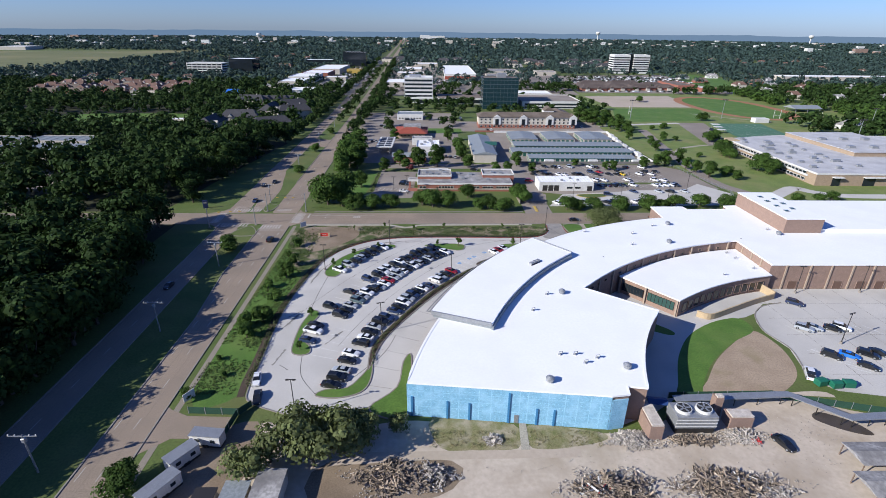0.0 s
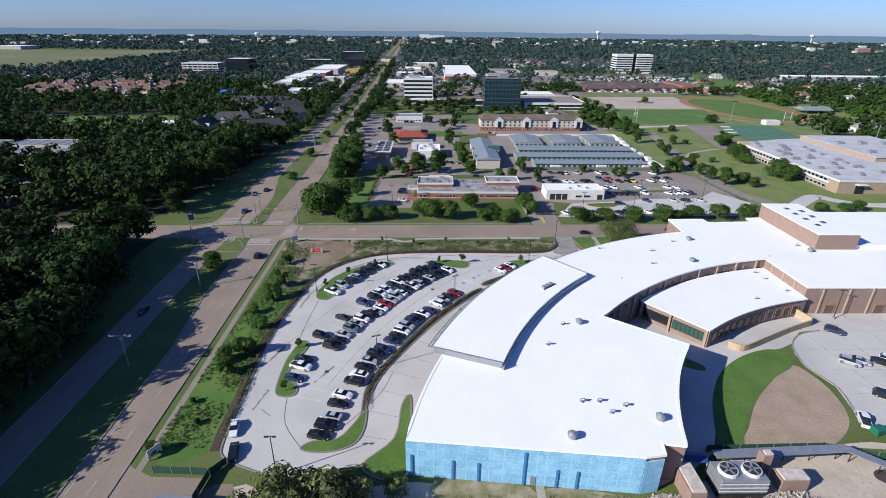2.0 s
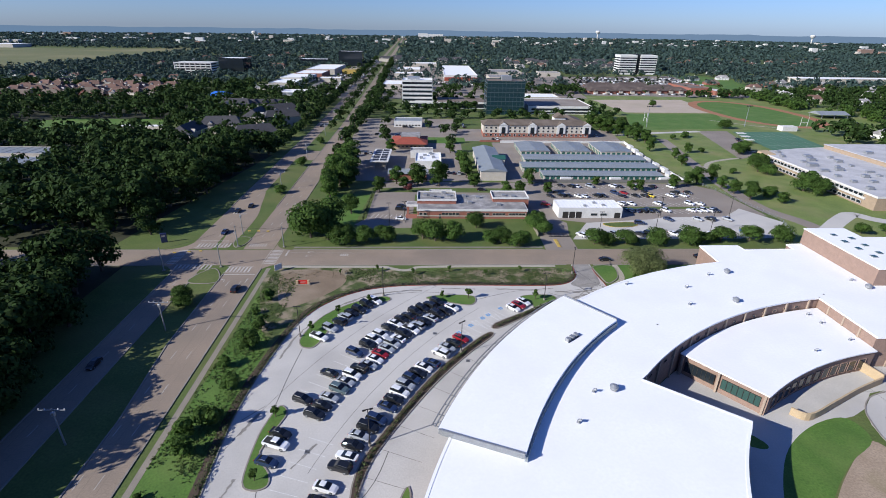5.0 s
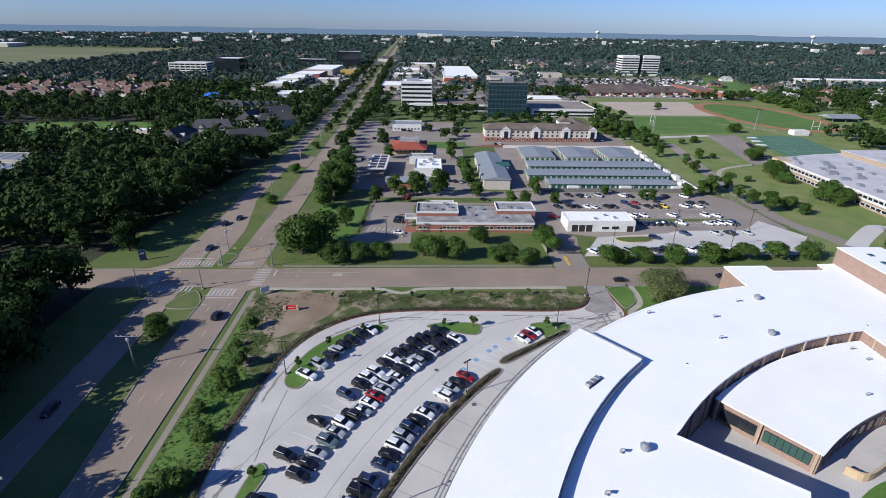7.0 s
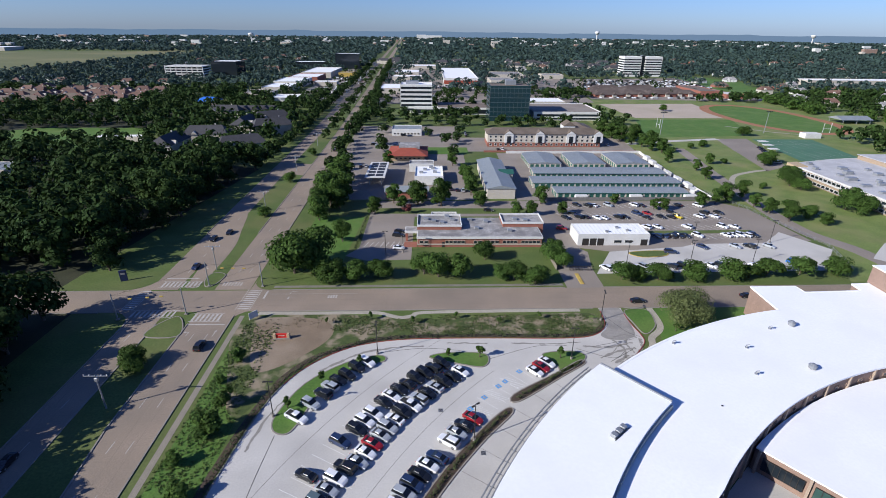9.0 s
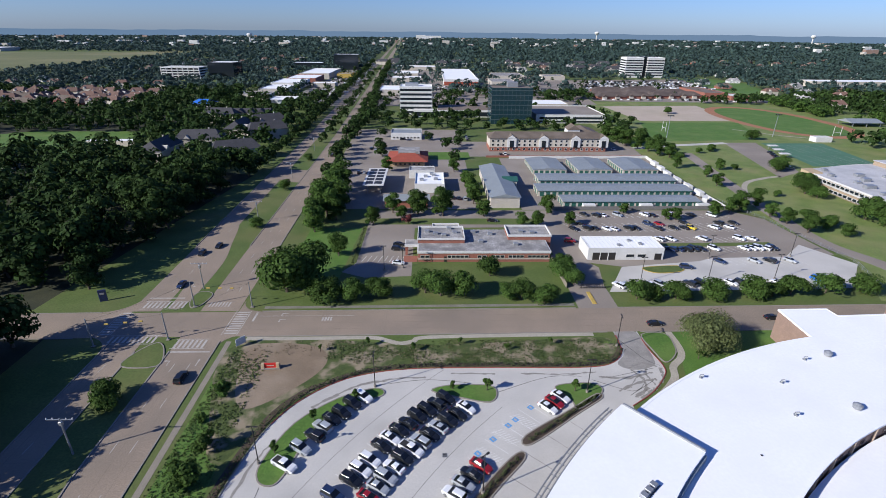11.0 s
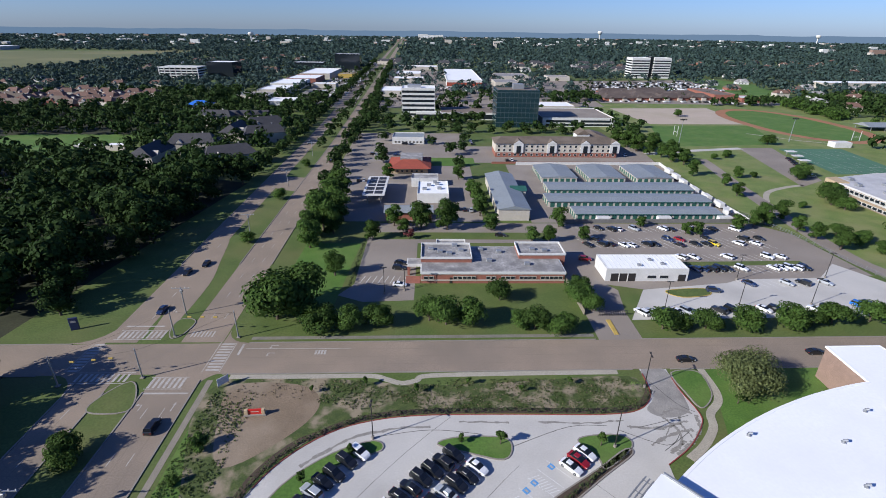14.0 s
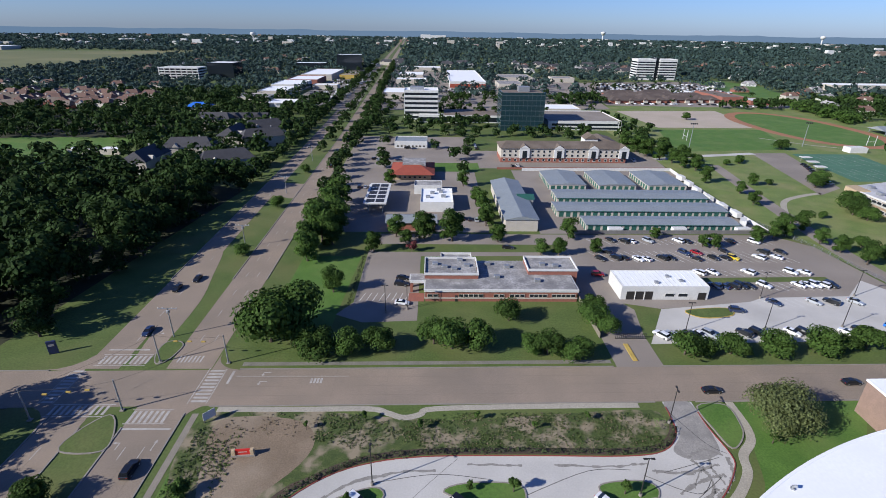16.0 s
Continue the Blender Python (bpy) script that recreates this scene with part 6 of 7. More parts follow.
for a in ((-83, -71, 196.0, 196.2), (-83, -71, 200.2, 200.4), (-83, -70, 179.0, 179.2), (-83, -70, 182.7, 182.9), (-65.5, -57, 177.0, 177.2), (-65.5, -57, 181.0, 181.2), (-55.2, -55.0, 183, 195), (-51.2, -51.0, 183, 194.6), (-86.7, -86.5, 183, 194), (-83.6, -83.4, 183, 194),
          (-49.4, -48.8, 189.4, 194.0), (-83, -73, 202, 202.5), (-65, -55, 175.4, 175.9), (-48, -22, 192.0, 192.14)):
    stripe(*a)


def arrow(x, y, turn, bent):
    m = pose(x, y, 0, 0, 0, turn)
    for quad in ([(-.1, -1.4), (.1, -1.4), (.1, .5), (-.1, .5)], [(-.4, .5), (.4, .5), (0, 1.4)]) if not bent else ([(-.1, -1.2), (.1, -1.2), (.1, .6), (-.1, .6)], [(.1, .4), (.1, .6), (-.7, .6), (-.7, .4)], [(-.7, .1), (-.7, .9), (-1.3, .5)]):
        marks.faces.new([marks.verts.new(m @ Vector((px, py, .044))) for px, py in quad])


for x, y, t, bent in ((-56.2, 171.5, 0, False), (-63, 171.5, 0, True), (-41.5, 190.2, 90, True), (-41.5, 193.4, 90, True), (-74.2, 210, 180, True)):
    arrow(x, y, t, bent)
# white word block on the cross street, too small to read
for i in range(4):
    stripe(-30.6 + i * .75, -30.1 + i * .75, 189.6, 191.4)
tagged(mesh_object("road_markings", marks, PAINT), "worn white lane dashes, crosswalk bars and arrows", "markings", kind="stuff")

bays = bmesh.new()


def radial_lines(r0, r1, a0, a1, pitch=2.75):
    n = int(radians(abs(a1 - a0)) * (r0 + r1) / 2 / pitch)
    for i in range(n + 1):
        a = radians(a0 + (a1 - a0) * i / n)
        ribbon(bays, [(HUB[0] + r0 * math.cos(a), HUB[1] + r0 * math.sin(a)), (HUB[0] + r1 * math.cos(a), HUB[1] + r1 * math.sin(a))], .12, .036, .042)


for r0, r1, a0, a1 in ((128.6, 134.2, 132, 166), (140.4, 145.8, 136.5, 155), (145.8, 151.4, 136.5, 157), (158.6, 163.4, 142.5, 147.5), (136.0, 141.5, 159, 164)):
    radial_lines(r0, r1, a0, a1)
for a0 in (133.6, 136.2, 138.8, 141.2):
    for k in range(8):
        a = radians(a0 + k * .12)
        ribbon(bays, [(HUB[0] + (128.8 + k * .62) * math.cos(radians(a0)), HUB[1] + (128.8 + k * .62) * math.sin(radians(a0))), (HUB[0] + (129.8 + k * .62) * math.cos(radians(a0 + .95)), HUB[1] + (129.8 + k * .62) * math.sin(radians(a0 + .95)))], .14, .036, .042)
for i in range(22):
    ribbon(bays, [(94.5 + i * .36, 97.2 - i * .42), (97.0 + i * .36, 97.8 - i * .42)], .14, .036, .042)
for i in range(9):
    ribbon(bays, [(99 + i * 2.6, 104), (96.5 + i * 2.6, 108.6)], .12, .036, .042)
tagged(mesh_object("bay_lines", bays, BAY_PAINT), "white painted parking bay lines and hatching", "markings", kind="stuff")
for x, y in ((20.3, 155.1), (16.5, 151.6), (14.8, 150.0), (11.3, 146.4), (8.0, 142.9)):
    pad = thing("access_symbol", "blue square painted in an accessible bay", "markings", "accessible bays", (x, y, 0.036), 40)
    part("square", boxed(-.58, .58, -.58, .58, 0, .008), BLUE_PAINT, pad)
    part("symbol", boxed(-.2, .2, -.34, .34, .008, .014), PAINT, pad)
fixed("pavement_drive_mouth", sheet(smooth([(47.9, 183.2), (47.8, 178), (47, 173.6), (44, 169.6), (47, 167.4), (52, 168.6), (53.6, 172), (53.6, 183.2)], True, 4), 0.034), surf("older_concrete", (.36, .335, .30), (.29, .27, .245), size=3, fine=.3, c=(.16, .15, .14), c_size=4, c_amount=.7), "darker worn concrete at the drive mouth")
stains = bmesh.new()
SPILL = random.Random(12)
for line, w in (([(38, 165), (44, 164.4), (49, 166)], .9), ([(41, 160), (46, 162.6), (51, 164)], .8), ([(44, 158), (48, 161)], .9), ([(46, 168), (50, 170), (53, 168.6)], .8), ([(45, 157.6), (49.6, 160.8), (52.8, 164.4), (53.6, 168)], 1.0), ([(47, 160), (48, 164), (46.4, 167.4)], .7), ([(50, 162), (49.4, 166), (51.4, 169.6)], .6),
                ([(44, 161), (46.6, 164.6), (51, 166.4)], .5), ([(-26, 155.6), (-18, 162), (-10, 164.6), (-2, 165.4)], .8), ([(-35, 132), (-33.4, 141), (-31, 147)], .6), ([(20, 166.4), (31, 166), (38, 166.8)], .6), ([(4, 166.6), (14, 166.4)], .5), ([(-36, 108), (-34, 114)], .9), ([(-24, 100), (-20.6, 106)], .5), ([(-34.6, 92), (-33.2, 98)], .7)):
    path = [(x + SPILL.uniform(-.16, .16), y + SPILL.uniform(-.16, .16)) for x, y in smooth(line, n=9)]
    for k in range(len(path) - 1):
        ribbon(stains, path[k:k + 2], w * SPILL.uniform(.35, 1.15), .0355, .0365 + .0004 * (k % 3))
tagged(mesh_object("pavement_stains", stains, surf("damp_stain", (.20, .185, .165), (.30, .28, .25), size=.8, fine=.3)), "dark damp streaks on the concrete drive", "stains", kind="stuff")
joints = bmesh.new()
for line in ([(-30.6, 136), (-31.2, 126), (-31.4, 116.5)], [(-28.6, 95.4), (-27, 88), (-22.6, 82)], [(-13, 162.6), (-2, 164.4), (8, 163.2)], [(14, 160), (26, 165), (34, 165.2)], [(36, 164), (44, 160), (48, 163)], [(43, 158.6), (50, 163.4)], [(-37, 112), (-33.5, 116)], [(40, 164.6), (52, 168)], [(47, 182), (51, 172), (54, 169)],
             [(-20, 81), (-10, 95), (-7, 104)], [(-33, 92), (-30.4, 90)]):
    ribbon(joints, smooth(line, n=5), .13, .0375, .039)
for i in range(12):
    ribbon(joints, [(98 + i * 8.5, 128), (100 + i * 8.5, 84)], .06, .033, .037)
for y in (88, 96, 104, 112, 120):
    ribbon(joints, [(94, y), (200, y)], .06, .033, .037)
for a in range(131, 168, 3):
    ribbon(joints, [(HUB[0] + r * math.cos(radians(a)), HUB[1] + r * math.sin(radians(a))) for r in (119, 127.5)], .06, .033, .037)
for r in (137, 154.5):
    ribbon(joints, arc(*HUB, r, 134, 162, 30), .07, .033, .037)
tagged(mesh_object("pavement_joints", joints, JOINT), "dark sealed joints in the concrete", "joints", kind="stuff")
drains = [(1.8, 142.6), (9.6, 139.2 - 8), (-22, 104), (-9, 113)]
for x, y in drains:
    g = thing("drain_grate", "small dark iron drain grate in concrete", "drain", "drains", (x, y, .032))
    part("frame", boxed(-.5, .5, -.5, .5, 0, .01), STEEL, g)
    for i in range(5):
        part("bar", boxed(-.42, .42, -.4 + i * .18, -.3 + i * .18, .01, .02), DARK_METAL, g)

street_joints = bmesh.new()
for k in range(1, 4):
    ribbon(street_joints, [(x, CROSS(x, 182.9 + k * 3.03)) for x in (-50, 60, 300)], .07, .0385, .0395)
for k in range(29):
    ribbon(street_joints, [(-49 + k * 12, CROSS(-49 + k * 12, 183)), (-49 + k * 12, CROSS(-49 + k * 12, 194.9))], .05, .0385, .0392)
for x in (-60.0, -57.2, -77.5, -79.4):
    ys = [20 + k * 8 for k in range(21)]
    ribbon(street_joints, [(x + drift(y), y) for y in ys], .07, .0335, .0345)
for k in range(14):
    for x0, x1 in ((-81.2, -73.8), (-62.4, -54.6)):
        y = 22 + k * 12
        ribbon(street_joints, [(x0 + drift(y), y), (x1 + drift(y), y)], .05, .0335, .0342)
tagged(mesh_object("street_joints", street_joints, surf("tarred_joint", (.235, .188, .145), (.195, .157, .122), size=2)), "dark joints between the concrete road slabs", "joints", kind="stuff")

# corner fillets and median noses
fixed("road_corner_1", sheet([(-54.6, 183.2), (-54.6, 177)] + [(-54.5 + 6 - 6 * math.cos(a), 177 + 6 * math.sin(a)) for a in np.linspace(0, 1.57, 6)] + [(-48.4, 183.2)], 0.027), ROAD, "rounded street corner")
fixed("road_corner_2", sheet([(-54.6, 194.4), (-48.4, 194.4)] + [(-48.5 - 6 * math.sin(a), 200.6 - 6 * math.cos(a)) for a in np.linspace(0, 1.57, 6)], 0.027), ROAD, "rounded street corner")
fixed("road_corner_3", sheet([(-81.6, 183.0), (-90, 182.4)] + [(-89 + 7.2 * math.sin(a), 175 + 7.2 * math.cos(a)) for a in np.linspace(0, 1.57, 6)], 0.027), ROAD, "rounded street corner")
fixed("road_corner_4", sheet([(-84, 193.6), (-84.4, 204)] + [(-93 + 8.6 * math.cos(a), 203 - 8.6 * math.sin(a)) for a in np.linspace(0, 1.57, 6)], 0.027), ROAD, "rounded street corner")
for n, nose in enumerate(([(-73.3, 170), (-73.0, 175), (-69.4, 179.6), (-66.0, 175.4), (-65.2, 170)], [(-70.6, 200.4), (-68.6, 196.6), (-66.4, 198.4), (-65.6, 204), (-68, 206), (-70.6, 205)])):
    island("median_nose_%d" % (n + 1), smooth(nose, True, 4), "kerbed end of the grass median", GRASS)


# ---- poles, lamps, signals and signs ----
def car_park_lamp(x, y, h=9.0, turn=0.0):
    l = thing("car_park_lamp", "dark twin-head lamp post on a concrete foot", "lamp post", "car park lamps", (x, y, 0), turn)
    bm = bmesh.new()
    limb(bm, (0, 0, .5), (0, 0, h), .11, .08, 8)
    part("pole", bm, DARK_METAL, l)
    bm = bmesh.new()
    limb(bm, (0, 0, 0), (0, 0, .7), .32, .3, 10)
    part("foot", bm, KERB, l, "pale concrete foot")
    arm = part("arm", boxed(-.9, .9, -.05, .05, h - .1, h), DARK_METAL, l)
    for s in (-1, 1):
        part("lamp_head", boxed(s * .65 - .35, s * .65 + .35, -.2, .2, h - .22, h - .06, bevel=.04), DARK_METAL, arm)
    return l


first = car_park_lamp(-32.3, 141.2)
for x, y, t in ((-13.2, 162.2, 90), (8.1, 134.2, 40), (33.6, 159.6, 0), (-10.6, 105.2, 20), (-25.1, 75.7, 0), (46.3, 177.0, 80), (65.8, 211, 0), (97.2, 229, 0), (87.9, 211.7, 0), (127.6, 230.5, 0), (110.4, 213, 0), (-16, 220, 0), (-10, 222, 0), (105, 100, 20), (128, 100, 20), (111, 126, 0), (131, 126.5, 0)):
    copy_thing(first, pose(x, y, 0, 0, 0, t))


def wire(a, b, sag):
    bm = bmesh.new()
    p = [Vector(a).lerp(Vector(b), i / 10) - Vector((0, 0, sag * 4 * (i / 10) * (1 - i / 10))) for i in range(11)]
    for q, r in zip(p, p[1:]):
        limb(bm, q, r, .03, .03, 3)
    return bm


def signal_pole(x, y, h=8.0):
    s = thing("signal_pole", "pale steel signal pole at the crossing", "pole", "signal poles", (x, y, 0))
    bm = bmesh.new()
    limb(bm, (0, 0, 0), (0, 0, h), .2, .13, 8)
    part("pole", bm, STEEL, s)
    part("foot", boxed(-.45, .45, -.45, .45, 0, .25, bevel=.05), KERB, s)
    return s


sp = signal_pole(-68.0, 197.4)
for x, y in ((-67.6, 181.0), (-84.6, 178.2), (-51.6, 197.0)):
    copy_thing(sp, pose(x, y, 0))
spans = thing("span_wire", "span wires with yellow traffic signals over the crossing", "traffic signal", at=(0, 0, 0))
for a, b, heads in (((-68, 197.4, 7.6), (-51.6, 197, 7.6), (.3, .5, .7)), ((-67.6, 181, 7.6), (-84.6, 178.2, 7.6), (.3, .5, .75)), ((-68, 197.4, 7.6), (-84.6, 178.2, 7.4), ()), ((-51.6, 197, 7.6), (-67.6, 181, 7.6), ())):
    w = part("wire", wire(a, b, .6), DARK_METAL, spans)
    for u in heads:
        q = Vector(a).lerp(Vector(b), u)
        part("signal_head", boxed(q.x - .5, q.x + .5, q.y - .15, q.y + .15, 5.9, 6.25, bevel=.04), YELLOW, w, "yellow signal head")


def utility_pole(x, y, h=8.6):
    s = thing("utility_pole", "grey wooden utility pole with crossarm and lamps", "utility pole", "avenue poles", (x, y, 0))
    bm = bmesh.new()
    limb(bm, (0, 0, 0), (0, 0, h), .18, .12, 8)
    part("pole", bm, STEEL, s)
    arm = part("crossarm", boxed(-2.4, 2.4, -.08, .08, h - .35, h - .2), STEEL, s)
    for u in (-2.3, -1.2, 1.2, 2.3):
        part("insulator", boxed(u - .07, u + .07, -.07, .07, h - .2, h + .1), WHITE_WALL, arm)
    part("transformer", boxed(-.35, .35, -.3, .3, h - 1.6, h - .7, bevel=.1), STEEL, s)
    return s


up = utility_pole(-67.3, 106)
for x, y in ((-66.2, 62), (-67.4, 150 - 6), (-69.9, 208.2), (-71.5, 262 + 4), (-74, 330), (-76, 395)):
    copy_thing(up, pose(x, y, 0))
sign = thing("monument_sign", "red school sign panel between pale stone piers", "sign", at=(-38.2, 169.0, 0), turn=4)
for s in (-1, 1):
    part("pier", boxed(s * 1.7 - .35, s * 1.7 + .35, -.35, .35, 0, 1.5, bevel=.05), TAN_STONE, sign)
part("base", boxed(-2.2, 2.2, -.5, .5, 0, .3), KERB, sign)
panel = part("panel", boxed(-1.35, 1.35, -.15, .15, .3, 1.5), plain("bright_red_sign", (.50, .025, .018), .4), sign, "red sign panel")
part("lettering_bar", boxed(-.8, .8, -.165, -.15, .85, 1.05), PAINT, panel)
for x, y, w, h, turn, lab in ((-48.2, 178.2, 1.3, 2.0, 50, "white board sign on posts at the corner"), (-48.0, 80.0, 1.3, 2.0, 60, "white board sign on posts by the drive")):
    s = thing("board_sign", lab, "sign", "board signs", (x, y, 0), turn)
    part("board", boxed(-w, w, -.05, .05, .5, h + .4), WHITE_WALL, s)
    for u in (-w + .1, w - .1):
        part("post", boxed(u - .06, u + .06, .05, .15, 0, h + .4), WOOD, s)
s = thing("pylon_sign", "dark blue pylon sign among shrubs", "sign", at=(-95.4, 200.8, 0), turn=20)
part("pylon", boxed(-1.0, 1.0, -.25, .25, 0, 3.6, bevel=.05), plain("sign_blue", (.02, .03, .09), .4), s)
part("lettering_bar", boxed(-.6, .6, -.27, -.25, 2.2, 2.8), PAINT, s)

# ---- the school's details ----
def roof_vent(x, y, z, size=1.0, turn=0.0, kind="gooseneck"):
    s = thing("roof_vent", "grey metal %s on the white roof" % ("gooseneck vent" if kind == "gooseneck" else "fan housing"), "vent", "roof vents", (x, y, z), turn)
    bm = bmesh.new()
    if kind == "gooseneck":
        limb(bm, (0, 0, 0), (0, 0, .7 * size), .22 * size, .22 * size, 8)
        limb(bm, (0, 0, .6 * size), (.55 * size, 0, .85 * size), .24 * size, .26 * size, 8)
    else:
        limb(bm, (0, 0, .25), (0, 0, .9 * size), .65 * size, .8 * size, 12)
        limb(bm, (0, 0, .9 * size), (0, 0, 1.25 * size), .8 * size, .3 * size, 12)
    part("hood", bm, STEEL, s)
    part("kerb", boxed(-.3 * size, .3 * size, -.3 * size, .3 * size, 0, .25), STEEL, s, "grey roof kerb")
    return s


for x, y in ((302, 343), (358, 399), (176, 440), (262, 448)):
    flood_light(x, y)
for x, y, turn in ((186, 468, 90), (315, 452, 0), (345, 440, 20)):
    goal_posts(x, y, turn)
for x, y, big in ((32.1, 110.4, 0), (36.2, 110.9, 1), (27.0, 102.4, 0), (29.5, 84.4, 0), (32.7, 84.4, 0), (34.1, 81.5, 0), (37.1, 83.2, 0), (42.2, 79.7, 1), (25.5, 75.6, 1), (54.3, 154.1, 0), (70, 152.3, 0), (66.6, 143.2, 0), (86.1, 161.1, 1), (79.4, 144.7, 1), (80, 159.8, 0), (119.1, 156.5, 0), (120.4, 152, 1)):
    roof_vent(x, y, ROOF, 1.1 if big else .95, -30, "fan" if big else "gooseneck")
for x, y in ((88.9, 127.4), (98, 143), (98.6, 139), (100.2, 131.7)):
    roof_vent(x, y, 5.4, .8, -30)
ac = thing("rooftop_unit", "small grey air-conditioning units on the roof", "air conditioner", at=(31.8, 126, 9.95), turn=40)
for i in range(3):
    u = part("unit", boxed(-2 + i * 1.4, -1 + i * 1.4, -.5, .5, 0, .7, bevel=.05), STEEL, ac)
part("rail", boxed(-2.2, 2.2, -.7, -.6, 0, .15), DARK_METAL, ac)
for x, y in ((128.2, 177.4), (131.9, 174.7), (127.7, 172.1), (127.8, 166.9), (131.8, 169.4), (131.5, 163.8), (127.9, 161.4)):
    sk = thing("skylight", "grey square hatch on the plant room roof", "skylight", "roof hatches", (x, y, 13.55))
    part("kerb", boxed(-.8, .8, -.8, .8, 0, .2), STEEL, sk)
    part("lid", boxed(-.7, .7, -.7, .7, .2, .28), GLASS_GREEN, sk)
for i in range(60):
    x, y = SPOT.uniform(5, 190), SPOT.uniform(80, 170)
    a = math.degrees(math.atan2(y - HUB[1], x - HUB[0]))
    r = math.hypot(x - HUB[0], y - HUB[1])
    if not (x > 105 and 131 < y < 152 or (r < 99 and math.hypot(x - 119.9, y - 44.7) > 105 and y > 118 and x < 100)):
        continue
    dr = thing("roof_drain", "small dark drain in the white roof", "drain", "roof drains", (x, y, ROOF))
    part("strainer", boxed(-.14, .14, -.14, .14, 0, .12), DARK_METAL, dr)
# pale pilasters on the curved courtyard wall and the east wall
PIL = boxed(-.22, .22, -.3, .3, 0, 8.0)
pil = bpy.data.meshes.new("pilaster")
PIL.to_mesh(pil)
PIL.free()
pil.materials.append(surf("pale_brown_stone", (0.42, 0.325, 0.25), (0.36, 0.28, 0.215), size=1.5))
for a in range(101, 138, 4):
    shared("pilaster", pil, school, (119.9 + 103.5 * math.cos(radians(a)), 44.7 + 103.5 * math.sin(radians(a)), 0), a - 90)
for x in (108.2, 115.6, 122, 128.6, 135, 141.2, 148, 155, 162, 170, 178, 186):
    shared("pilaster", pil, school, (x, 128.8, 0))
for y in (133, 138, 143):
    shared("pilaster", pil, school, (103.3, y, 0), 90)
DOORWAY = panel_mesh("door", 2.6, 2.6, .05, plain("brown_door", (.12, .07, .05), .5), BRICK, frame_width=.12)
for x in (111.4, 125.4, 132.6, 138.4, 152, 166):
    shared("door", DOORWAY, school, (x, 128.78, 0))
CLERE = panel_mesh("window", 1.1, .6, .03, GLASS_DARK, BRICK, frame_width=.08)
for a in range(103, 137, 2):
    shared("window", CLERE, school, (119.9 + 103.55 * math.cos(radians(a)), 44.7 + 103.55 * math.sin(radians(a)), 5.9), a - 90 + 0)
# windows of the wing: two long bands on its west face and tall ones along its curved front
wa, wb = Vector((57.6, 126.4)), Vector((69.1, 112.7))
wd = (wb - wa).normalized()
turn = math.degrees(math.atan2(wd.y, wd.x))
for u0, u1, n, g in ((.06, .42, 7, GLASS_DARK), (.50, .93, 7, GLASS_GREEN)):
    span = (wb - wa).length
    PANE = panel_mesh("window", (u1 - u0) * span / n - .1, 2.4, .04, g, DARK_METAL, frame_width=.05)
    for i in range(n):
        q = wa.lerp(wb, u0 + (u1 - u0) * (i + .5) / n)
        shared("window", PANE, school, (q.x, q.y, 1.5), turn)
for u in (.02, .46, .97):
    q = wa.lerp(wb, u)
    shared("pilaster", pil, school, (q.x, q.y, -2.9), turn)
TALL = panel_mesh("window", 2.0, 2.6, .05, GLASS_DARK, BRICK, frame_width=.1)
for a in np.arange(124, 103, -1.9):
    shared("window", TALL, school, (119.8 + 86.15 * math.cos(radians(a)), 43 + 86.15 * math.sin(radians(a)), .9), a + 90 + 180 + 0)
# paved steps and columns under the raised roof
LOUVRE = surf("grey_louvre_metal", (.30, .31, .32), (.24, .25, .26), size=1, rough=.5, metal=.3)
for r in (116.1, 116.75, 117.4):
    part("louvre", ribboned(arc(*HUB, r, 157.6, 131, 30), .22, 8.5, 8.62), LOUVRE, raised, "curved grey sunshade bar")
for k in range(20):
    q = radians(131.4 + k * 1.37)
    part("louvre_arm", ribboned([(HUB[0] + r * math.cos(q), HUB[1] + r * math.sin(q)) for r in (115.2, 117.6)], .1, 8.4, 8.5), LOUVRE, raised)
for a in range(132, 159, 3):
    part("column", boxed(HUB[0] + 115 * math.cos(radians(a)) - .3, HUB[0] + 115 * math.cos(radians(a)) + .3, HUB[1] + 115 * math.sin(radians(a)) - .3, HUB[1] + 115 * math.sin(radians(a)) + .3, 0, ROOF), TAN_STONE, school, "pale stone column")
# parapet of the raised roof and its grey gutter
part("gutter", ribboned(arc(*HUB, 100.4, 158.4, 130.5, 30), .5, ROOF, 9.4), GREY_METAL, raised, "blue-grey metal gutter wall")
part("end_parapet", ribboned([(HUB[0] + r * math.cos(radians(158.5)), HUB[1] + r * math.sin(radians(158.5))) for r in (100.6, 115.4)], .35, 9.3, 10.25), STEEL, raised, "grey end parapet")
part("end_parapet", ribboned([(HUB[0] + r * math.cos(radians(130.4)), HUB[1] + r * math.sin(radians(130.4))) for r in (100.6, 115.4)], .35, 9.3, 10.25), STEEL, raised, "grey end parapet")
# ribs, seams and openings of the blue sheathing
def on_wall(name, u0, u1, z0, z1, out, material, label=""):
    p, q = a_wall.lerp(b_wall, u0) + n_wall * .15, a_wall.lerp(b_wall, u1) + n_wall * .15
    return part(name, prismed([tuple(p), tuple(p + n_wall * out), tuple(q + n_wall * out), tuple(q)], z0, z1), material, sheathing, label)


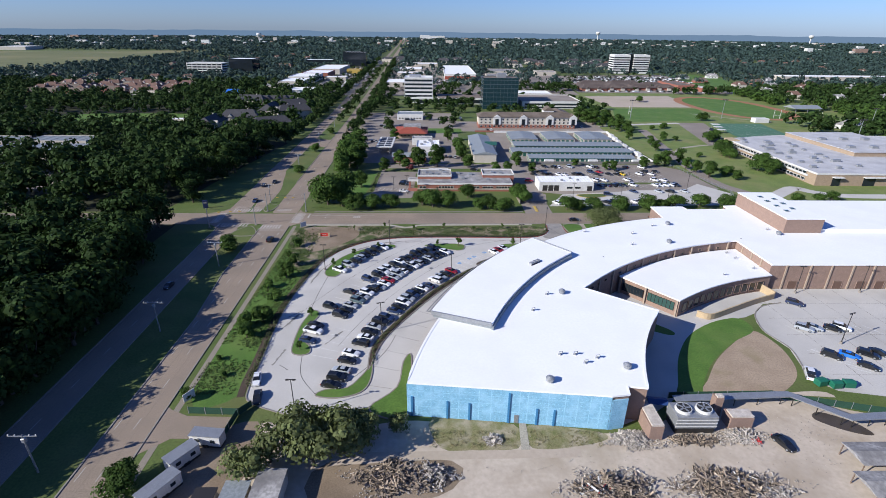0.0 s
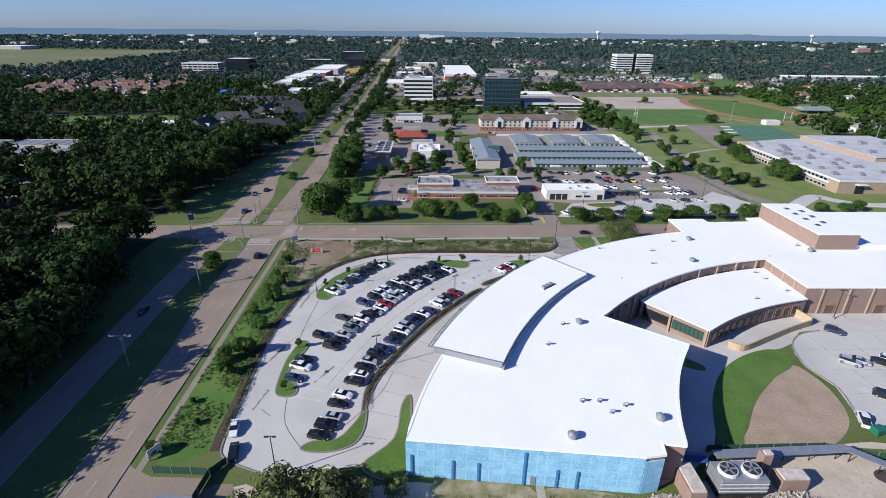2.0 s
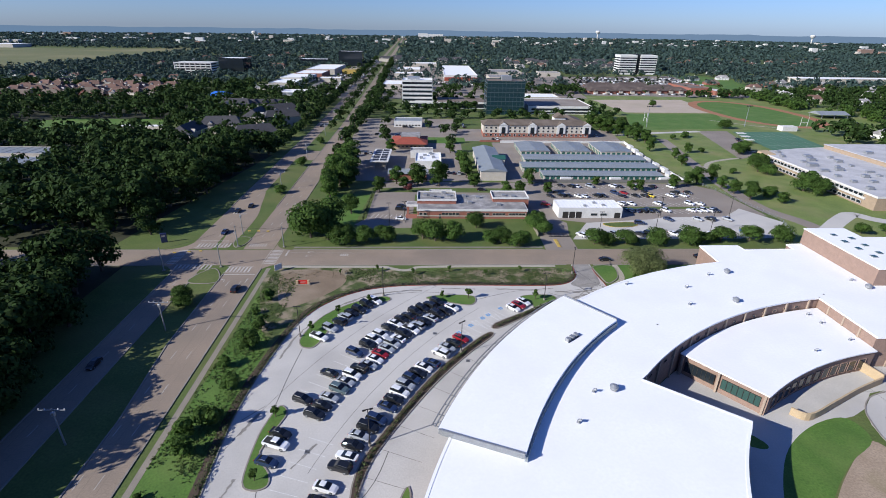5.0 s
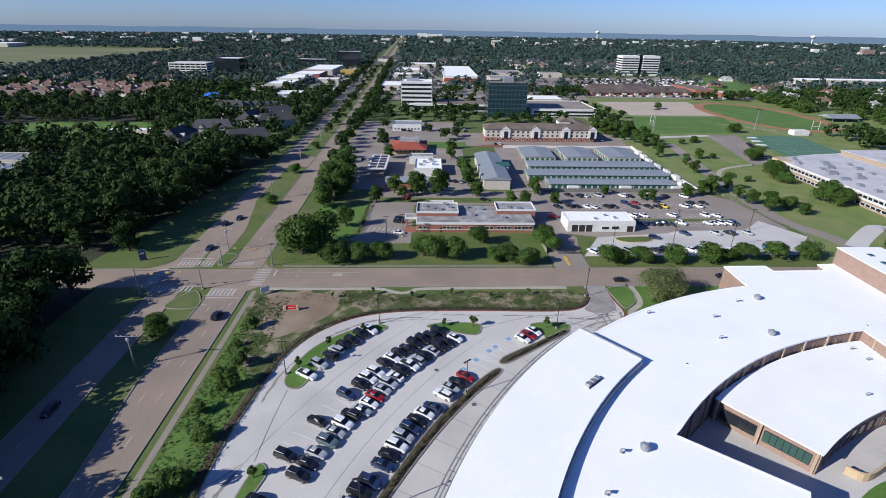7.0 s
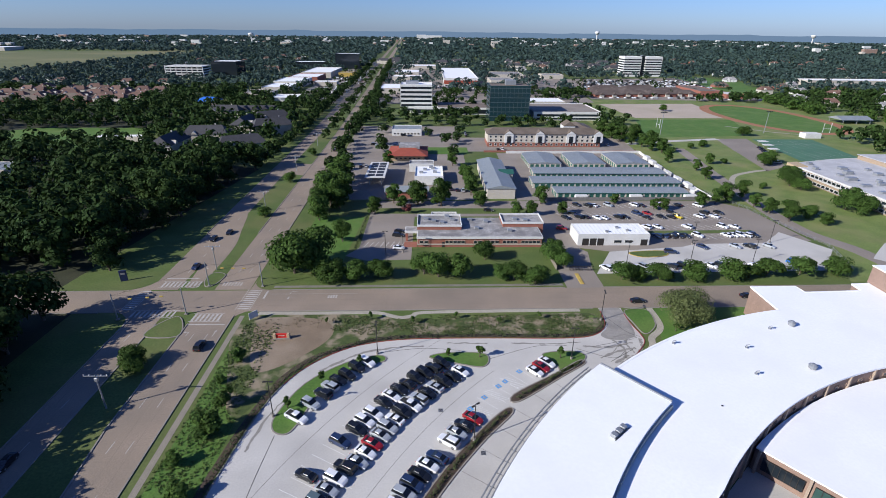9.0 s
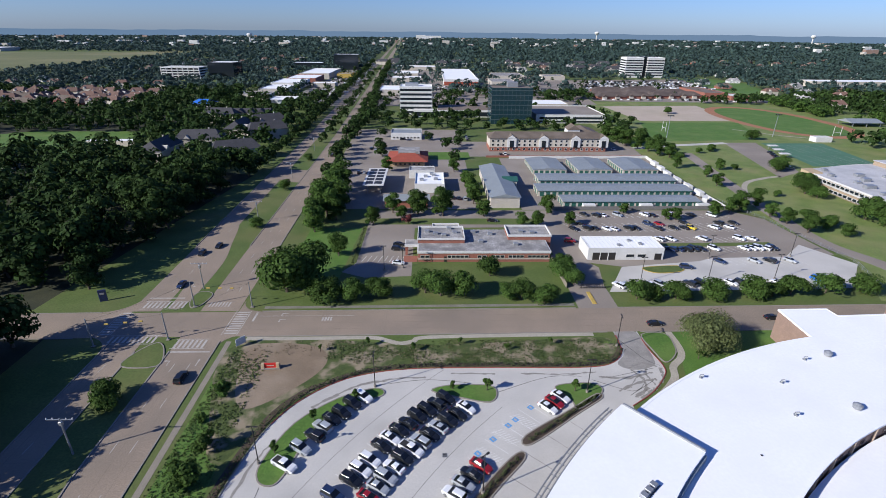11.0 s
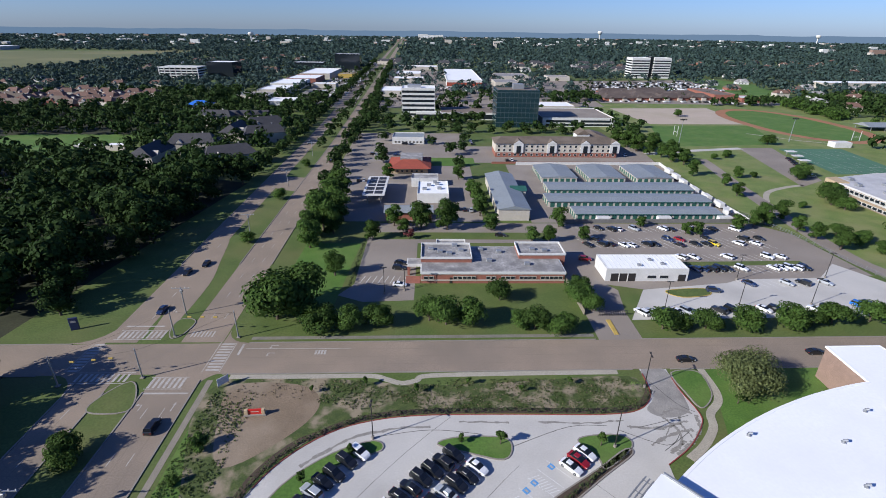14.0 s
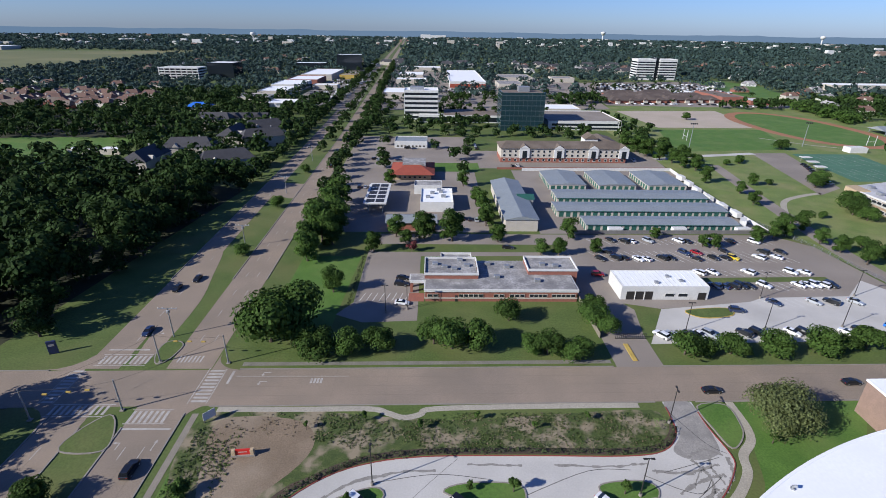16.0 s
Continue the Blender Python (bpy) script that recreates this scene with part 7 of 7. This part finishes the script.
a_wall, b_wall = Vector((-2.6, 75.7)), Vector((36.6, 71.55))
n_wall = Vector(((b_wall - a_wall).normalized().y, -(b_wall - a_wall).normalized().x))
DEEP_BLUE = surf("deep_blue_membrane", (.07, .25, .45), (.055, .20, .38), size=1.5)
PALE_BLUE = surf("pale_blue_tape", (.40, .68, .82), (.32, .60, .78), size=1.5)
for u, z in ((.02, 5), (.20, 4.4), (.31, 4.2), (.505, 7.4), (.645, 4), (.73, 4)):
    on_wall("vertical_strip", u, u + .010, .1, z, .22, DEEP_BLUE, "dark blue membrane strip")
for u in (.05, .12, .26, .36, .42, .56, .60, .70, .78, .84, .90, .95):
    on_wall("seam", u, u + .004, .1, 7.7, .02, PALE_BLUE)
for z in (2.6, 4.4, 6.2):
    on_wall("seam", .0, 1.0, z, z + .08, .02, PALE_BLUE)
DOTS = random.Random(2)
dots = bmesh.new()
for i in range(230):
    u, z = (i % 46 + .5) / 46, .9 + (i // 46) * 1.45 + DOTS.uniform(-.1, .1)
    q, r = a_wall.lerp(b_wall, u - .003) + n_wall * .15, a_wall.lerp(b_wall, u + .003) + n_wall * .15
    prism(dots, [tuple(q), tuple(q + n_wall * .015), tuple(r + n_wall * .015), tuple(r)], z, z + .22)
tagged(part("fixings", dots, PALE_BLUE, sheathing), "pale fixing patches on the blue sheathing", kind="stuff")
on_wall("door", .54, .562, .05, 2.1, .1, STEEL, "grey steel door")
part("end_wall", prismed([(36.7, 71.3), (39.9, 71.8), (39.9, 72.05), (36.7, 71.6)], 0, 7.2), SHEATHING, school, "blue return wall")
# courtyard and the low tan wall
fixed("pavement_courtyard", sheet([(40, 72.5), (48, 76), (54, 80), (61, 92), (68, 102), (78, 110), (88, 112.5), (92, 114.6), (97, 119.4), (104, 121), (104, 129.5), (100, 131), (62, 131), (42, 114.5), (50, 95)], 0.016), CONCRETE, "pale concrete courtyard and walk")
fixed("ground_courtyard_strip", sheet(smooth([(48.6, 114.8), (60, 105.6), (64.5, 104), (64, 107), (54, 115.6), (50, 117)], True, 4), 0.03), LAWN, "strip of grass in the courtyard")
fixed("ground_front_lawn", sheet(smooth([(55.6, 80.6), (58.2, 88), (61.6, 95), (67, 102.4), (73, 107.4), (80, 111), (86, 111.8), (86.4, 106), (78, 100.6), (69, 93), (63, 85.6), (60, 81)], True, 4), 0.03), LAWN, "bright curved lawn before the school")
fixed("ground_bare_bank", sheet(smooth([(60, 81.4), (64, 86), (70, 93.4), (78, 100.4), (86, 106), (88.6, 100), (87.6, 92), (84, 86), (76, 81), (66, 80.4)], True, 4), 0.024), BANK, "bare brown earth bank beside the lawn")
fixed("pavement_east_lot", sheet([(205, 128.7), (103.5, 128.7), (102.8, 121), (96.4, 118.4), (91.8, 114.4), (89.6, 110), (88.8, 105), (90.6, 98), (88.8, 91), (87, 87), (91, 82.4), (100, 80.6), (205, 79)], 0.022), CONCRETE, "pale concrete car park east of the school")
fixed("trim_kerb_east_lot", ribboned(smooth([(103, 120.3), (96.3, 118.3), (91.9, 114.4), (90, 110.2), (89, 105), (90.8, 98), (89, 91)], n=5), .25, 0, .15), KERB, "kerb round the eastern car park")
tan = thing("low_wall", "low curved tan stone wall round the terrace", "wall", at=(0, 0, 0))
part("wall", ribboned(smooth([(74.8, 113.2), (77.6, 111.4), (84.6, 114.6), (94, 119.2), (102.2, 122.6)], n=5), .35, 0, 1.8), TAN_STONE, tan)
part("wall", ribboned([(102.2, 122.6), (101, 127.4)], .35, 0, 2.4), TAN_STONE, tan)
fixed("pavement_terrace", sheet(smooth([(76, 113.6), (78, 112.4), (85, 115.6), (94, 120), (101.6, 123.4), (101, 126.6), (90, 123.2), (80, 118)], True, 4), 0.12), CONCRETE, "raised concrete terrace")

# ---- demolition ground south of the school ----
fixed("ground_site", sheet(smooth([(-33, 73), (-20, 70), (-4, 74), (10, 72.6), (30, 70.6), (40, 70.6), (46, 72), (60, 80), (76, 81.5), (88, 82), (92, 76), (125, 70), (125, 20), (-40, 20), (-46, 50)], True, 4), 0.012), DUST, "pale dusty demolition ground")
fixed("ground_site_grass", sheet(smooth([(2.6, 75), (18.5, 72.9), (18.5, 66.8), (10, 66.4), (4, 67)], True, 3), 0.02), DRY_GRASS, "dry weedy strip below the blue wall")
fixed("ground_site_grass_east", sheet(smooth([(21.4, 72.6), (34, 71), (36, 69), (30, 67.2), (21.2, 66.8)], True, 3), 0.02), DRY_GRASS, "dry weedy strip below the blue wall")
fixed("ground_site_soil", sheet(smooth([(-16, 64), (6, 64), (6, 58), (-4, 55), (-18, 56)], True, 3), 0.02), SOIL, "churned brown soil")
fixed("ground_site_bank", sheet(smooth([(80, 80.6), (96, 79.6), (125, 77), (125, 70), (97, 74)], True, 3), 0.03), GRASS, "grass bank beside the fence")
fixed("pavement_site_slab", prismed([(19.0, 66.4), (20.6, 66.4), (21.0, 73.2), (19.6, 73.3)], 0, .06), WALKWAY, "narrow concrete path to the wall door")
fixed("pavement_site_road", sheet([(-13, 66), (30, 66.6), (30, 64.6), (2, 64.2), (-16, 63)], 0.024), SAND, "dusty track across the site")
fixed("ground_puddle", sheet(smooth([(79.6, 74), (84, 70.6), (88.4, 69.6), (87, 73), (82, 76)], True, 4), 0.02), surf("wet_soil", (.10, .08, .06), (.07, .055, .04), rough=.35, size=2), "dark wet hollow")
BROKEN = surf("broken_concrete", (.52, .47, .41), (.34, .30, .26), size=.8, fine=.1, islands=.45)
SCRAP = surf("scrap_timber", (.37, .29, .21), (.17, .135, .105), size=.7, fine=.1, islands=.85)


def rubble(label, x, y, rx, ry, h, count, long, material, seed):
    """A heap of tilted shards and planks, larger ones below."""
    rng = np.random.default_rng(seed)
    corner = np.array([(i, j, k) for i in (-.5, .5) for j in (-.5, .5) for k in (-.5, .5)])
    faces = ((0, 1, 3, 2), (4, 6, 7, 5), (0, 4, 5, 1), (2, 3, 7, 6), (0, 2, 6, 4), (1, 5, 7, 3))
    quads = []
    for i in range(count):
        r, a = math.sqrt(rng.uniform(0, 1)), rng.uniform(0, 2 * math.pi)
        r *= .78 + .34 * math.sin(3 * a + seed) * math.sin(2 * a + seed * 2.3) + .12 * math.sin(7 * a + seed)
        z = h * max(0, 1 - abs(r)) * (.72 + .28 * math.sin(4 * r + 5 * a + seed)) * rng.uniform(.35, 1.1) + .1
        s = np.array((rng.uniform(.4, 1) * long, rng.uniform(.06, min(.32, .3 * long + .05)), rng.uniform(.04, .16)))
        e = Euler((rng.normal(0, .4), rng.normal(0, .4), rng.uniform(0, 6.3))).to_matrix()
        c = (corner * s) @ np.array(e).T + np.array((x + rx * r * math.cos(a), y + ry * r * math.sin(a), z))
        quads.extend(c[list(f)] for f in faces)
    bm = quad_mesh("rubble_heap", np.array(quads), material)
    return tagged(new("rubble_heap", bm), label, "rubble", kind="stuff")


rubble("heap of broken pale concrete", 40.5, 68.6, 4.6, 2.6, 1.6, 420, 1.0, BROKEN, 1)
rubble("heap of splintered timber and scrap", -3, 60, 8.5, 4, 2.0, 560, 2.4, SCRAP, 2)
rubble("white panels on a scrap heap", 2, 60.6, 6, 3.4, 2.0, 300, 1.0, BROKEN, 3)
rubble("heap of twisted scrap and pale debris", 33, 57.6, 8, 4, 2.2, 420, 2.6, SCRAP, 4)
rubble("pale chunks on the scrap heap", 34, 58, 10, 4.4, 1.4, 420, .7, BROKEN, 5)
rubble("heap of branches and broken timber", 53, 57.4, 9, 4.4, 2.2, 480, 2.8, SCRAP, 6)
rubble("pale chunks among broken timber", 55, 57, 14, 5, 1.3, 560, .7, BROKEN, 7)
rubble("small pile of white debris in weeds", 14.2, 69, 2.4, 1.6, 1.1, 130, .9, BROKEN, 8)
rubble("debris beside the cooling tower", 62, 69.6, 4.2, 2.4, 1.4, 240, 1.2, BROKEN, 9)
rubble("splintered boards below the cooling tower", 52, 68.4, 6, 1.6, .9, 260, 1.5, SCRAP, 10)
rubble("crumbs of concrete over the dusty ground", 50, 63, 45, 7, .1, 260, .13, BROKEN, 11)
rubble("crumbs of concrete along the track", 74, 71, 14, 5, .1, 160, .13, BROKEN, 12)
rubble("dirt and broken plaster round the scrap heap", -2, 60, 11, 5, 0.5, 700, 0.3, BROKEN, 31)
rubble("dirt and broken plaster round the scrap heap", 33, 58, 11, 5, 0.5, 700, 0.3, BROKEN, 32)
rubble("dirt and broken plaster round the scrap heap", 55, 58, 13, 5.4, 0.5, 800, 0.3, BROKEN, 33)
rubble("spilled pale rubble below the school wall", 41, 68.4, 7.5, 3.4, 0.6, 700, 0.4, BROKEN, 34)
rubble("spilled pale rubble beside the cooling unit", 61, 69, 8, 3, 0.5, 600, 0.4, BROKEN, 35)
RED_SCRAP = plain("red_scrap_paint", (.40, .03, .03), .5)
rubble("red metal pieces in the debris", 64.4, 68.2, 1.4, .9, .8, 14, 1.4, RED_SCRAP, 20)
rubble("red rails on the scrap heap", 31, 57, 3, 1.6, 2.2, 10, 3.0, RED_SCRAP, 21)
rubble("white pipes and panels on the scrap heap", 30, 58, 3, 2, 2.4, 26, 3.0, WHITE_WALL, 22)
rubble("white panels on the scrap heap", 56, 58, 6, 3, 2.2, 30, 1.6, WHITE_WALL, 23)
cool = thing("cooling_tower", "grey metal cooling tower with two round fans", "cooling unit", at=(53.2, 72.2, 0))
part("frame", boxed(-3.8, 3.8, -1.9, 1.9, 0, 1.4), DARK_METAL, cool, "dark open steel frame")
part("casing", boxed(-4, 4, -2.1, 2.1, 1.4, 4.2, bevel=.06), STEEL, cool, "pale ribbed casing")
for k in range(3):
    part("rib", boxed(-4.04, 4.04, -2.16, -2.08, 1.8 + k * .8, 1.95 + k * .8), WHITE_WALL, cool)
for s in (-1, 1):
    bm = bmesh.new()
    limb(bm, (s * 2, 0, 4.2), (s * 2, 0, 4.75), 1.6, 1.5, 20)
    f = part("fan_ring", bm, WHITE_WALL, cool, "round fan housing")
    # flat black disc paints the shade inside the closed fan ring
    bm = bmesh.new()
    limb(bm, (s * 2, 0, 4.7), (s * 2, 0, 4.77), 1.34, 1.34, 20)
    part("fan_shade_disc", bm, BLACK, f, "black disc painted as the fan well's shade")
    for k in range(5):
        q = k * 1.2566
        part("fan_blade", ribboned([(s * 2 + .2 * math.cos(q), .2 * math.sin(q)), (s * 2 + 1.25 * math.cos(q), 1.25 * math.sin(q))], .34, 4.78, 4.82), STEEL, f)
for x0, x1, y0, y1, h, lab in ((43.6, 46.2, 68.6, 75.0, 3.2, "remnant of a brown brick wall"), (59.2, 60.8, 75, 76.6, 4.4, "square brick chimney stump"), (60.6, 65.2, 71.4, 74.2, 2.6, "remnant of a brick room with a flat top")):
    r = thing("brick_ruin", lab, "ruin", "brick ruins", ((x0 + x1) / 2, (y0 + y1) / 2, 0))
    part("wall", boxed((x0 - x1) / 2, (x1 - x0) / 2, (y0 - y1) / 2, (y1 - y0) / 2, 0, h), BRICK, r)
    part("broken_top", boxed((x0 - x1) / 2 + .3, (x1 - x0) / 2, (y0 - y1) / 2 + .2, (y1 - y0) / 2 - .4, h, h + .35), BROKEN, r)
bay = thing("tarpaulin_frame", "dark blue sheeting over a frame by the wall", "tarpaulin", at=(48.6, 77.2, 0), turn=-8)
part("sheet", gable(bmesh.new(), -2, 2, -1.2, 1.2, 2.0, 2.5), plain("navy_sheet", (.02, .05, .16), .5), bay)
for x in (-1.8, 1.8):
    for y in (-1, 1):
        part("post", boxed(x - .06, x + .06, y - .06, y + .06, 0, 2.05), WHITE_WALL, bay)
cover = thing("covered_walkway", "long flat metal walkway cover on posts", "canopy", at=(0, 0, 0))
COVER = [(52, 77.2), (64, 77.8), (76.6, 78.4), (84.4, 71.6), (93.4, 72.2), (110, 72.6)]
part("cover", ribboned(COVER, 1.9, 2.5, 2.68), STEEL, cover, "grey metal cover")
for p, q in zip(COVER, COVER[1:]):
    for u in (.1, .5, .9):
        x, y = p[0] + (q[0] - p[0]) * u, p[1] + (q[1] - p[1]) * u
        part("post", boxed(x - .06, x + .06, y - .06, y + .06, 0, 2.5), DARK_METAL, cover)
for x0, x1, y0, y1, h in ((77.4, 96, 59.8, 65.2, 2.8), (74.6, 96, 53.6, 58.9, 2.6)):
    sh = thing("open_shed", "open shed with a rusty grey metal roof", "shed", "open sheds", ((x0 + x1) / 2, (y0 + y1) / 2, 0))
    w, d = (x1 - x0) / 2, (y1 - y0) / 2
    part("roof", gable(bmesh.new(), -w, w, -d, d, h, h + .6), OLD_ROOF, sh, "stained metal roof")
    for x in np.linspace(-w + .4, w - .4, 5):
        for y in (-d + .3, d - .3):
            part("post", boxed(x - .08, x + .08, y - .08, y + .08, 0, h), WOOD, sh)
GREEN_BIN = plain("green_bin_paint", (.015, .12, .07), .45)
for x, y, t in ((88.4, 84.5, 12), (91.2, 83.7, 4), (94.2, 83.9, -6)):
    dm = thing("dumpster", "dark green steel dumpster with closed lids", "dumpster", "dumpsters", (x, y, .03), t)
    part("bin", boxed(-1.1, 1.1, -.8, .8, .12, 1.4, bevel=.05), GREEN_BIN, dm)
    part("lid", gable(bmesh.new(), -1.12, 1.12, -.85, .85, 1.4, 1.62), GREEN_BIN, dm)
    for s in (-1, 1):
        part("side_pocket", boxed(s * 1.15 - .06, s * 1.15 + .06, -.5, .5, .7, .9), GREEN_BIN, dm)


def mesh_fence(line, h, label):
    f = thing("mesh_fence", label, "fence", "green fences")
    part("screen", ribboned(line, .05, .1, h), surf("green_screen", (.03, .085, .055), (.025, .07, .045), size=1.5), f, "dark green screen cloth")
    for p, q in zip(line, line[1:]):
        n = max(1, int(math.dist(p, q) / 3))
        for i in range(n + 1):
            x, y = p[0] + (q[0] - p[0]) * i / n, p[1] + (q[1] - p[1]) * i / n
            part("post", boxed(x - .06, x + .06, y - .06, y + .06, 0, h + .1), STEEL, f)


mesh_fence([(52.4, 80.2), (74.6, 80.6), (80, 79), (95.5, 75.2), (120, 74.6)], 1.7, "green screened fence beside the site")
mesh_fence([(-46.6, 76.3), (-36.4, 75.8), (-34.6, 78.2)], 1.7, "green screened fence at the site drive")
mesh_fence([(-36.6, 75.6), (-37.2, 68)], 1.7, "green screened fence at the site gate")
# site entrance with trailers
fixed("pavement_site_drive", sheet([(-54.4, 80.6), (-50.6, 77.4), (-46.6, 75.6), (-37, 75.2), (-37.2, 69.4), (-47, 69.6), (-51, 66), (-53.8, 62)], 0.032), ROAD, "dusty brown concrete drive off the avenue")
fixed("ground_trailer_yard", sheet(smooth([(-41, 70), (-32, 74), (-30, 62), (-34, 52), (-46, 50), (-44, 62)], True, 3), 0.018), SOIL, "churned reddish soil round the trailers")
for x, y, L, W, t, lab in ((-42, 64, 5.4, 2.4, 56, "white site trailer with a ribbed roof"), (-39.3, 68.4, 5.8, 2.2, -6, "white site trailer with a door step"), (-42.6, 57.2, 6.6, 2.5, 60, "white site trailer with grey roof")):
    tr = thing("site_trailer", lab, "trailer", "site trailers", (x, y, 0), t)
    part("body", boxed(-L / 2, L / 2, -W / 2, W / 2, .5, 2.7, bevel=.06), WHITE_WALL, tr)
    part("roof", boxed(-L / 2 - .1, L / 2 + .1, -W / 2 - .1, W / 2 + .1, 2.7, 2.82), STEEL, tr)
    for k in (-1, 1):
        part("window", boxed(k * L * .25 - .45, k * L * .25 + .45, -W / 2 - .04, -W / 2 + .02, 1.3, 2.0), GLASS_DARK, tr)
    for k in (-.3, .3):
        w = new("wheel", wheel_mesh(.4)[0])
        w.parent, w.matrix_basis = tr, pose(k, -W / 2 + .1, .4)
    part("skirt", boxed(-L / 2 + .1, L / 2 - .1, -W / 2 + .15, W / 2 - .15, 0, .5), DARK_METAL, tr)
for x0, x1, y0, y1, h, m in ((-31.6, -27.4, 50, 57.6, 2.7, GREY_METAL), (-26.8, -22, 50, 59.8, 3.0, OLD_ROOF), (-36, -32.4, 50, 56.4, 2.6, DARK_METAL)):
    sh = thing("site_shed", "low flat-roofed shed with a stained roof", "shed", "site sheds", ((x0 + x1) / 2, (y0 + y1) / 2, 0))
    part("wall", boxed((x0 - x1) / 2 + .2, (x1 - x0) / 2 - .2, (y0 - y1) / 2 + .2, (y1 - y0) / 2 - .2, 0, h), PALE, sh)
    part("roof", boxed((x0 - x1) / 2, (x1 - x0) / 2, (y0 - y1) / 2, (y1 - y0) / 2, h, h + .15), m, sh)
